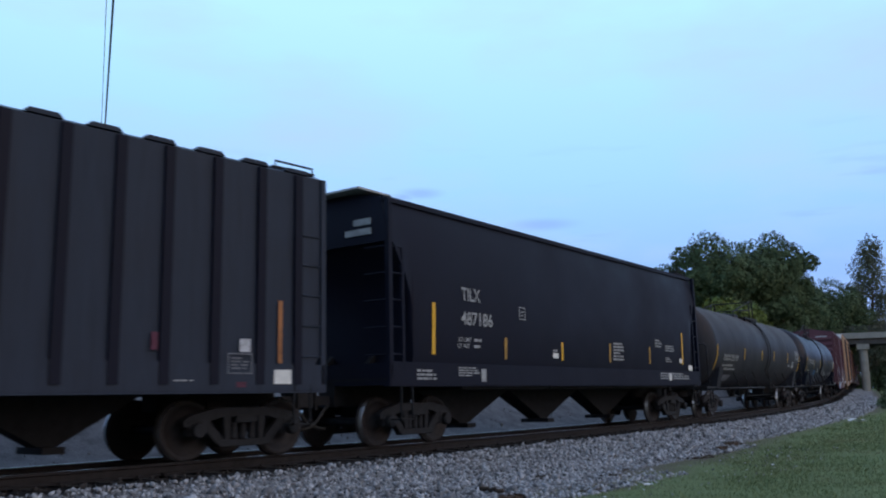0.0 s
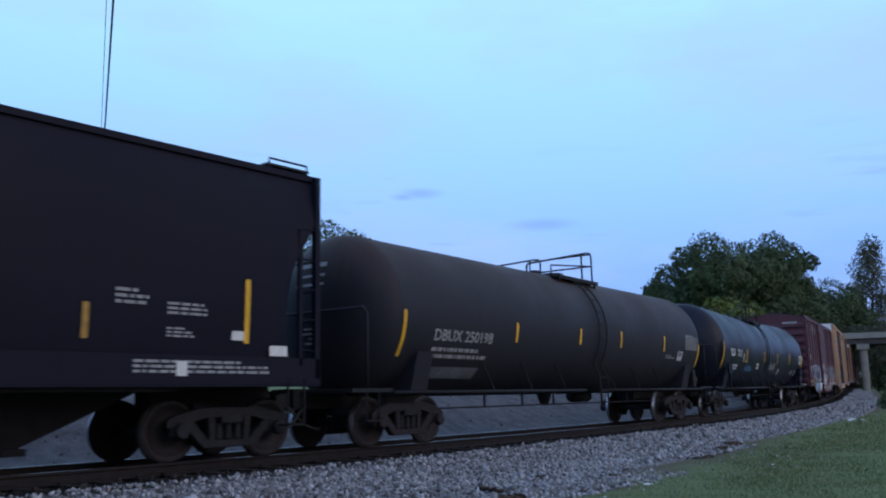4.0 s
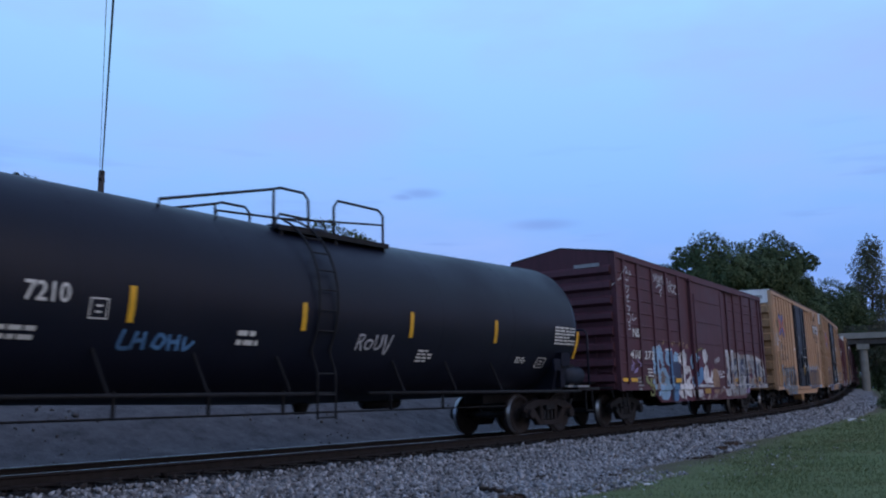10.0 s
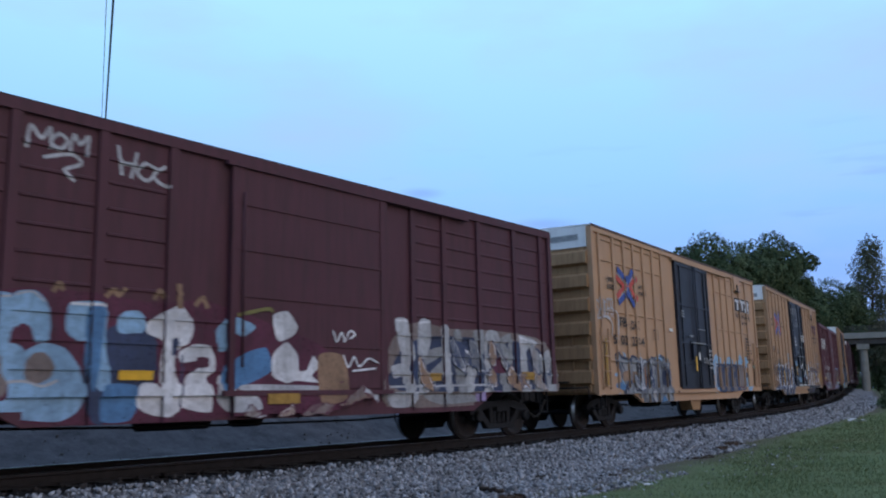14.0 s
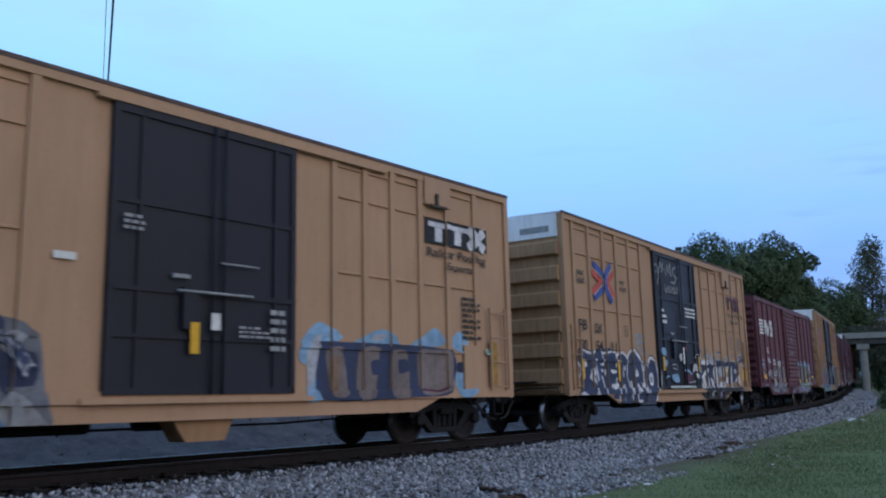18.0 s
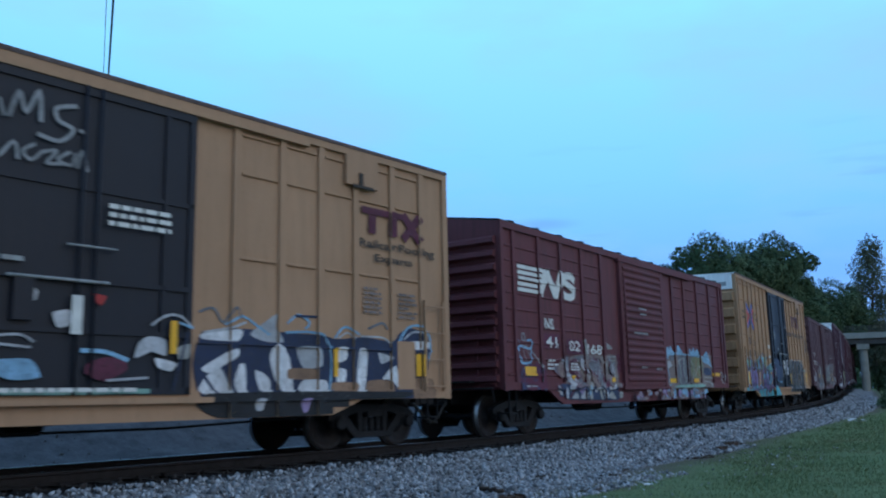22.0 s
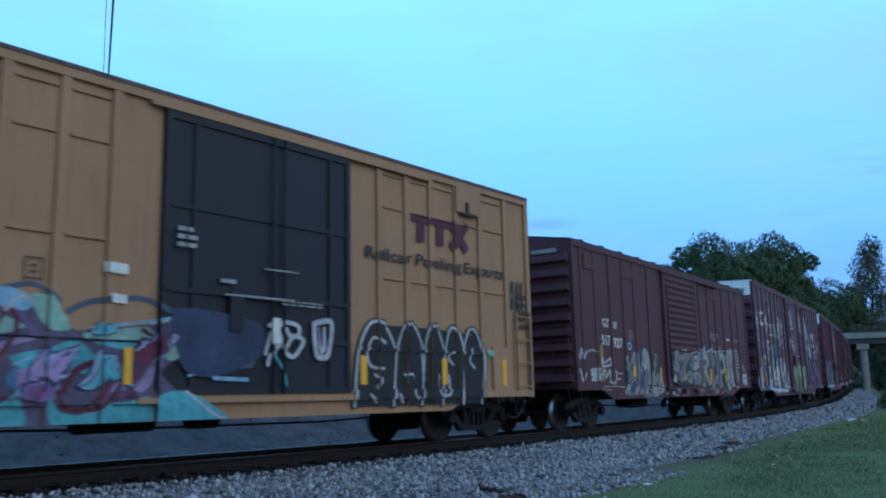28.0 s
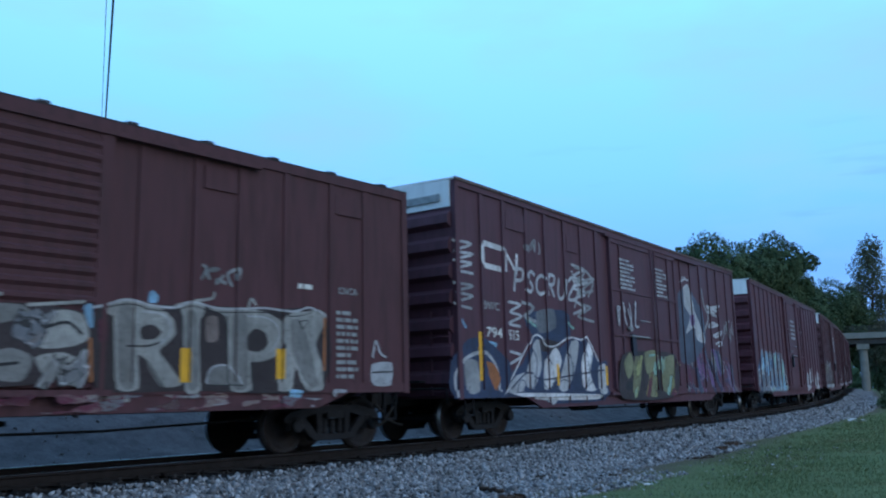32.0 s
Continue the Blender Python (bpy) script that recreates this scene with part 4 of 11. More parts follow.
def boxcar(u, label, paint, eave, half=7.75, width=1.55, sill=0.98, low=0.66, drop=4.4, posts=(), seams=(), door=(-1.5, 1.85), door_kind="plain", door_paint=None,
           roof_paint=None, roof_rise=0.26, end_ridges=7, end_top=None, end_paint=None, post_w=0.07, post_out=0.05, panel_bands=(), bogie_x=6.2, roof_ribs=0, vents=(), rib=(0.28, 0.45, 0.78)):
    """A boxcar: walls with posts, a door, corrugated ends, a low gable roof, underframe and ladders."""
    door_paint, roof_paint, end_paint = door_paint or paint, roof_paint or paint, end_paint or paint
    car = rail_car("boxcar", label, u, half, bogie_x, 0.62)
    y = -width
    # walls: the sill drops between the bogies
    outline = [(-half, sill), (-drop - 0.75, sill), (-drop, low), (drop, low), (drop + 0.75, sill), (half, sill), (half, eave), (-half, eave)]
    for name, y0, y1 in (("side_wall", y, y + 0.07), ("side_wall", -y - 0.07, -y)):
        part(name, prism(bmesh.new(), outline, y0, y1), paint, car)
    for y0, y1 in ((y - post_out, y), (-y, -y + post_out)):
        for x in posts:
            part("side_post", boxes((x - post_w, x + post_w, y0, y1, sill + 0.16, eave - 0.13)), paint, car)
        part("side_sill", boxes((-half, half, y0, y1, sill - 0.015, sill + 0.15)), paint, car)
        part("top_chord", boxes((-half, half, y0 - 0.01 if y0 < 0 else y0, y1 if y0 < 0 else y1 + 0.01, eave - 0.13, eave + 0.02)), paint, car)
        for x in (-half, half):
            part("corner_post", boxes((min(x, x - 0.14 * math.copysign(1, x)), max(x, x - 0.14 * math.copysign(1, x)), y0 - 0.006 if y0 < 0 else y0, y1 if y0 < 0 else y1 + 0.006, sill - 0.03, eave - 0.002)), paint, car)
    stops = sorted([-half + 0.14, half - 0.14, *posts])
    for z, out in [(z, 0.022) for z in seams] + [(z, 0.035) for z in panel_bands]:
        for a, b in zip(stops, stops[1:]):
            if panel_bands and (a == stops[0] or b == stops[-1]):      # the outermost panels are plain
                continue
            if b <= door[0] + 0.05 or a >= door[1] - 0.05:
                part("panel_seam", prism(bmesh.new(), [(y - out, z - 0.03), (y, z - 0.045), (y, z + 0.012), (y - out, z)], a + post_w + 0.03, b - post_w - 0.03, "x"), paint, car)
    for x0, x1, z0, z1 in vents:
        part("placard_board", boxes((x0, x1, y - 0.03, y, z0, z1)), paint, car)
    # door
    d0, d1 = door
    z0, z1 = sill + 0.1, eave - 0.2
    if door_kind == "plug":
        dr = part("door", boxes((d0, d1, y - 0.055, y, z0, z1)), door_paint, car, "black plug door with a raised frame")
        rows = [(d0, d1, z0, z0 + 0.1), (d0, d1, z1 - 0.12, z1), (d0, d0 + 0.1, z0, z1), (d1 - 0.1, d1, z0, z1)]
        rows += [(d0, d1, z0 + (z1 - z0) * f - 0.035, z0 + (z1 - z0) * f + 0.035) for f in (0.2, 0.36, 0.66)]
        rows += [(d0 + (d1 - d0) * f - 0.03, d0 + (d1 - d0) * f + 0.03, z0, z1) for f in (0.14, 0.87)]
        for i, (a, b, c, d) in enumerate(rows):
            e = 0.03 + 0.004 * (i % 3)
            part("door_rib", boxes((a, b, y - 0.055 - e, y - 0.055, c, d)), door_paint, dr)
        for f in (0.48, 0.52):
            part("lock_bar", tube(bmesh.new(), [(d0 + (d1 - d0) * f * 1.5 - 0.7, y - 0.12, z0), (d0 + (d1 - d0) * f * 1.5 - 0.7, y - 0.12, z1)], 0.02), door_paint, dr)
        part("door_gear", boxes((d0 + 1.15, d0 + 1.4, y - 0.14, y - 0.06, 1.9, 2.5)), DOOR_BLACK, dr)
        part("door_handle", tube(bmesh.new(), [(d0 + 1.05, y - 0.14, 2.44), (d0 + 2.38, y - 0.14, 2.44)], 0.022), WHITE_DIM, dr, "worn pale operating lever")
        part("door_handle", tube(bmesh.new(), [(d0 + 1.78, y - 0.14, 2.90), (d0 + 2.48, y - 0.14, 2.90)], 0.016), WHITE_DIM, dr, "worn pale operating lever")
        part("door_stop", boxes((d0 + 0.98, d0 + 1.25, y - 0.13, y - 0.085, 2.62, 2.68)), WHITE_DIM, dr)
        part("door_track", boxes((d0 - 0.3, d1 + 0.4, y - 0.10, y - 0.02, sill - 0.02, sill + 0.06)), paint, car)
        part("door_track", boxes((d0 - 0.25, d1 + 2.2, y - 0.11, y - 0.02, eave - 0.2, eave - 0.13)), paint, car)
    else:
        dr = part("door", boxes((d0, d1, y - 0.085, y, z0 - 0.02, z1)), door_paint, car)
        if door_kind == "ribbed":
            n = 17
            bm = bmesh.new()
            for i in range(n):
                c = z0 + 0.14 + (z1 - z0 - 0.3) * i / (n - 1)
                prism(bm, [(y - 0.125, c - 0.02), (y - 0.085, c - 0.07), (y - 0.085, c + 0.06), (y - 0.125, c + 0.03)], d0 + 0.1, d1 - 0.1, "x")
            part("door_corrugation", bm, door_paint, dr)
        else:
            for f in (0.2, 0.41, 0.62, 0.83):
                part("door_rib", boxes((d0 + 0.02, d1 - 0.02, y - 0.105, y - 0.085, z0 + (z1 - z0) * f - 0.02, z0 + (z1 - z0) * f + 0.02)), door_paint, dr)
        for a in (d0, d1):
            part("door_post", boxes((a - 0.09, a + 0.09, y - 0.10, y - 0.004, sill, eave - 0.14)), paint, car)
        part("door_track", boxes((d0 - 0.2, d1 + 0.2, y - 0.13, y - 0.03, sill - 0.03, sill + 0.05)), paint, car)
        part("door_track", boxes((d0 - 0.2, d1 + 2.6, y - 0.13, y - 0.03, eave - 0.2, eave - 0.13)), paint, car)
        part("door_lock", tube(bmesh.new(), [(d0 + 0.12, y - 0.13, z0 + 0.3), (d0 + 0.12, y - 0.13, z1 - 0.4)], 0.02), door_paint, dr)
    # ends with deep corrugations
    ridge_top = eave - 0.25 if end_top is None else end_top
    for k in (-1, 1):
        x = k * half
        poly = [(x - k * 0.06, sill)]
        pitch = (ridge_top - sill - 0.1) / end_ridges
        for i in range(end_ridges):
            c = sill + 0.05 + pitch * i
            poly += [(x, c), (x, c + pitch * rib[0]), (x + k * 0.13, c + pitch * rib[1]), (x + k * 0.11, c + pitch * rib[2]), (x, c + pitch * 0.95)]
        poly += [(x, eave), (x - k * 0.06, eave)]
        part("end_wall", prism(bmesh.new(), poly, -width + 0.075, width - 0.075), end_paint, car)
        part("end_peak", prism(bmesh.new(), [(-width, eave), (0, eave + roof_rise), (width, eave)], x - k * 0.05, x, "x"), roof_paint if end_top else end_paint, car)
        if end_top is not None:
            part("end_panel", boxes((min(x + k * 0.004, x + k * 0.03), max(x + k * 0.004, x + k * 0.03), -width + 0.08, width - 0.08, end_top, eave)), roof_paint, car, "pale galvanised end panel")
        ladder("end_ladder", x - 0.02 if k < 0 else x + 0.12, -width + 0.15, -width + 0.6, sill + 0.05, 2.6, 0.36, end_paint, car, False)
        for yy in (-width + 0.03, width - 0.33):
            part("step", boxes((x - 0.45 * k - 0.16, x - 0.45 * k + 0.16, yy, yy + 0.3, 0.5, 0.53), (x - 0.45 * k - 0.16, x - 0.45 * k - 0.13, yy, yy + 0.03, 0.5, sill), (x - 0.45 * k + 0.13, x - 0.45 * k + 0.16, yy, yy + 0.03, 0.5, sill)), UNDER, car)
    part("brake_wheel", hand_wheel(-half - 0.14, 0.55, 2.1), UNDER, car)
    part("end_platform", boxes((-half - 0.32, -half, -0.9, 0.9, 1.18, 1.22)), UNDER, car)
    part("brake_gear_box", boxes((-half - 0.3, -half - 0.02, 0.3, 0.75, 1.75, 2.15)), UNDER, car)
    part("brake_chain_rod", tube(bmesh.new(), [(-half - 0.2, 0.42, 1.78), (-half - 0.2, 0.42, 0.9)], 0.025, 6), UNDER, car)
    part("uncoupling_lever", tube(bmesh.new(), [(-half - 0.2, -width + 0.1, 0.75), (-half - 0.2, -width + 0.15, 1.05), (-half - 0.3, -0.6, 1.05), (-half - 0.4, -0.1, 0.95)], 0.018, 6), STEEL_DARK, car)
    # roof
    part("roof", prism(bmesh.new(), [(-width - 0.03, eave + 0.02), (-width - 0.03, eave + 0.05), (0, eave + roof_rise + 0.04), (width + 0.03, eave + 0.05), (width + 0.03, eave + 0.02), (0, eave + roof_rise)], -half, half, "x"), roof_paint, car)
    if roof_rise < 0.1:
        # a thin strip along both eaves, darker than the walls
        for y0, y1 in ((-width - 0.07, -width - 0.03), (width + 0.03, width + 0.07)):
            part("roof_edge", boxes((-half, half, y0, y1, eave - 0.01, eave + 0.055)), EDGE_BROWN, car, "dark brown roof edge")
    for i in range(roof_ribs):
        x = -half + (i + 0.5) * 2 * half / roof_ribs
        part("roof_rib", prism(bmesh.new(), [(-width - 0.04, eave + 0.045), (-width - 0.04, eave + 0.085), (0, eave + roof_rise + 0.09), (width + 0.04, eave + 0.085), (width + 0.04, eave + 0.045), (0, eave + roof_rise + 0.035)], x - 0.07, x + 0.07, "x"), roof_paint, car)
    # underside
    part("floor", boxes((-half + 0.07, half - 0.07, -width + 0.08, width - 0.08, sill + 0.02, sill + 0.14)), UNDER, car)
    part("centre_sill", boxes((-half, half, -0.19, 0.19, 0.72, sill + 0.02)), UNDER, car)
    for x in (-3.4, -1.2, 1.2, 3.4):
        part("cross_bearer", boxes((x - 0.06, x + 0.06, -width + 0.08, width - 0.08, 0.8, sill + 0.02)), UNDER, car)
    part("air_tank", spin(bmesh.new(), [(-0.62, 0.0), (-0.6, 0.16), (0.6, 0.16), (0.62, 0.0)], (-1.9, -0.7, 0.62), "x", 14), UNDER, car)
    part("brake_cylinder", spin(bmesh.new(), [(-0.35, 0.0), (-0.33, 0.2), (0.2, 0.2), (0.24, 0.06), (0.7, 0.04)], (0.7, 0.75, 0.62), "x", 14), UNDER, car)
    part("brake_rod", tube(bmesh.new(), [(-6.0, -0.5, 0.62), (-2.2, -0.9, 0.52), (2.0, -0.9, 0.5), (5.6, -0.5, 0.6)], 0.02), UNDER, car)
    return car


def tank_car(u, label, paint, half_tank=8.4, r=1.5, cz=2.56, bogie_x=7.1, platform=(-2.0, 2.2), rails=(), bar_z=0.97, mid_ladder=0.0, sag=0.0):
    car = rail_car("tank_car", label, u, half_tank, bogie_x, 0.75, True)
    head = [(-half_tank + 0.78 * (1 - math.cos(math.pi / 2 * i / 9)), max(0.01, r * math.sin(math.pi / 2 * i / 9))) for i in range(10)]
    body = head + [(-half_tank + 0.80, r), (-half_tank + 0.9, r)] + [(-half_tank + 1.0 + (2 * half_tank - 2.0) * i / 8, r) for i in range(9)] + [(half_tank - 0.9, r), (half_tank - 0.80, r)] + [(-d, q) for d, q in head[::-1]]
    bm = spin(bmesh.new(), body, (0, 0, cz), "x", 56)
    for v in bm.verts:      # both halves fall towards the outlet in the middle
        v.co.z -= sag * (1 - abs(v.co.x) / half_tank)
    part("tank_shell", bm, paint, car)
    for x in (-5.1, -2.55, 2.55, 5.1):
        part("weld_band", spin(bmesh.new(), [(-0.03, r - 0.01), (-0.02, r + 0.0015), (0.02, r + 0.0015), (0.03, r - 0.01)], (x, 0, cz - sag * (1 - abs(x) / half_tank)), "x", 56, False), paint, car)
    for k in (-1, 1):
        x = k * bogie_x
        saddle = [(-1.3, 0.95), (1.3, 0.95), (1.5, 1.75), (1.05, 1.4), (0.5, 1.08), (0, 0.98), (-0.5, 1.08), (-1.05, 1.4), (-1.5, 1.75)]
        part("saddle", prism(bmesh.new(), saddle, x - 0.25, x + 0.25, "x"), paint, car)
        part("draft_sill", boxes((min(x - k * 1.6, k * (half_tank + 0.75)), max(x - k * 1.6, k * (half_tank + 0.75)), -0.28, 0.28, 0.72, 1.08)), UNDER, car)
        e0, e1 = sorted((k * (half_tank - 0.55), k * (half_tank + 0.55)))
        part("end_platform", boxes((e0, e1, -1.5, 1.5, 0.99, 1.06)), STEEL_DARK, car)
        part("end_handrail", tube(bmesh.new(), [(k * (half_tank + 0.1), -1.45, 1.06), (k * (half_tank + 0.1), -1.45, 2.4), (k * (half_tank + 0.1), -1.36, 2.5), (k * (half_tank + 0.1), 1.36, 2.5), (k * (half_tank + 0.1), 1.45, 2.4), (k * (half_tank + 0.1), 1.45, 1.06)], 0.028, 7), paint, car)
        part("step", boxes((k * half_tank - 0.18, k * half_tank + 0.18, -1.5, -1.3, 0.48, 0.51), (k * half_tank - 0.18, k * half_tank - 0.15, -1.5, -1.47, 0.48, 1.0), (k * half_tank + 0.15, k * half_tank + 0.18, -1.5, -1.47, 0.48, 1.0)), UNDER, car)
        for y in (-1.54, 1.54):
            part("side_rail", tube(bmesh.new(), [(k * (half_tank - 0.5), y, bar_z), (k * 0.4, y, bar_z)], 0.035, 7), STEEL_DARK, car)
        for q in (1.4, 3.0, 4.6):
            part("rail_bracket", tube(bmesh.new(), [(k * q, -1.54, bar_z), (k * q - 0.15, -1.33, 1.62)], 0.022, 5), STEEL_DARK, car)
    p0, p1 = platform
    top = cz + r - sag
    for k in (-1, 1):
        y0, y1 = sorted((k * 0.98, k * 0.66))
        part("walkway", boxes((p0, p1, y0, y1, top - 0.19, top - 0.15), (p0, p1, k * 0.98 - 0.02, k * 0.98 + 0.02, top - 0.22, top - 0.13)), STEEL_DARK, car)
        for x in (p0 + 0.1, (p0 + p1) / 2, p1 - 0.1):
            part("walkway_bracket", prism(bmesh.new(), [(x - 0.03, top - 0.19), (x + 0.03, top - 0.19), (x + 0.03, top - 0.42), (x - 0.03, top - 0.42)], k * 0.93 - 0.03, k * 0.93 + 0.03), STEEL_DARK, car)
        y = k * 0.82
        if rails:      # the longer rail climbs from the tank's crown, the shorter one is a loop
            (a, b, ramp), (c, d), rise = rails
            h = top + rise
            part("guard_rail", tube(bmesh.new(), [(a, y, top - 0.22), (a + 0.04, y, top - 0.04), (a + ramp, y, h - 0.05), (a + ramp + 0.15, y, h), (b - 0.14, y, h), (b - 0.02, y, h - 0.11), (b, y, top - 0.17)], 0.026, 7), STEEL_DARK, car)
            part("rail_post", tube(bmesh.new(), [(a + ramp, y, top - 0.17), (a + ramp, y, h - 0.05)], 0.026, 6), STEEL_DARK, car)
            part("guard_rail", tube(bmesh.new(), [(c, y, top - 0.17), (c, y, h - 0.14), (c + 0.1, y, h), (d - 0.14, y, h), (d, y, h - 0.1), (d, y, top - 0.17)], 0.026, 7), STEEL_DARK, car)
            part("knee_rail", tube(bmesh.new(), [(p0 - 1.2, y, top - 0.2), (p0 - 1.16, y, top - 0.05), (p0 + 0.2, y, top + 0.02), (d, y, top + rise * 0.5)], 0.02, 6), STEEL_DARK, car)
        else:          # one rail climbs along each side and ends at a gate
            part("guard_rail", tube(bmesh.new(), [(p0 - 1.35, y, top - 0.2), (p0 - 1.35, y, top - 0.04), (p0 - 1.25, y, top + 0.03), (p1 - 0.3, y, top + 0.68), (p1 - 0.08, y, top + 0.70), (p1, y, top + 0.62), (p1, y, top - 0.17)], 0.026, 7), STEEL_DARK, car)
            part("knee_rail", tube(bmesh.new(), [(p0 - 0.1, y, top - 0.17), (p0 - 0.1, y, top + 0.12), (p1, y, top + 0.34)], 0.02, 6), STEEL_DARK, car)
            part("rail_post", tube(bmesh.new(), [(p1 - 0.6, y, top - 0.17), (p1 - 0.6, y, top + 0.6)], 0.024, 6), STEEL_DARK, car)
    if not rails:
        for h in (0.68, 0.34):
            part("gate_bar", tube(bmesh.new(), [(p1, -0.82, top + h), (p1, 0.82, top + h)], 0.022, 6), STEEL_DARK, car)
    mid = (p0 + p1) / 2 + 0.3
    part("valve_housing", spin(bmesh.new(), [(top - 0.1, 0.36), (top + 0.06, 0.36), (top + 0.12, 0.30), (top + 0.13, 0.0)], (0, 0, 0), "x", 18), paint, car).matrix_basis = pose(mid, 0, 0, 0, -90, 0)
    part("manway", spin(bmesh.new(), [(top - 0.1, 0.2), (top + 0.08, 0.2), (top + 0.12, 0.1)], (0, 0, 0), "x", 16), paint, car).matrix_basis = pose(mid - 0.95, 0, 0, 0, -90, 0)
    # curved ladder up the side
    bm = bmesh.new()
    arc = [(-(r + 0.07) * math.cos(radians(a)), cz + (r + 0.07) * math.sin(radians(a))) for a in range(-30, 75, 12)]
    for x in (mid_ladder - 0.21, mid_ladder + 0.21):
        tube(bm, [(x, -1.6, 0.55), (x, -1.6, 1.3)] + [(x, y, z) for y, z in arc], 0.022, 6)
    for y, z in [(-1.6, 0.58), (-1.6, 0.95), (-1.6, 1.3)] + arc[1:]:
        tube(bm, [(mid_ladder - 0.21, y, z), (mid_ladder + 0.21, y, z)], 0.015, 5)
    part("side_ladder", bm, STEEL_DARK, car)
    part("outlet_valve", spin(bmesh.new(), [(0.62, 0.10), (0.78, 0.16), (1.0, 0.22), (1.15, 0.3)], (0, 0, 0), "x", 14), UNDER, car).matrix_basis = pose(0.2, 0, 0, 0, -90, 0)
    part("brake_pipe", tube(bmesh.new(), [(-6.0, -0.9, 0.66), (-3.0, -1.0, 0.66), (4.0, -1.0, 0.66), (6.2, -0.7, 0.66)], 0.018, 5), UNDER, car)
    for x in (-4.2, -2.6, -1.1, 1.6, 3.2):
        part("pipe_hanger", boxes((x - 0.02, x + 0.02, -1.02, -0.98, 0.64, 1.05)), UNDER, car)
    part("end_reservoir", spin(bmesh.new(), [(-0.42, 0.0), (-0.38, 0.2), (0.38, 0.2), (0.42, 0.0)], (half_tank + 0.05, -0.85, 1.29), "x", 14), STEEL_DARK, car)
    part("valve_box", boxes((half_tank - 0.52, half_tank - 0.28, -1.25, -0.95, 1.06, 1.62)), STEEL_DARK, car)
    part("brake_reservoir", spin(bmesh.new(), [(-0.5, 0.0), (-0.48, 0.18), (0.48, 0.18), (0.5, 0.0)], (2.6, 0.2, 0.85), "x", 12), UNDER, car)
    return car


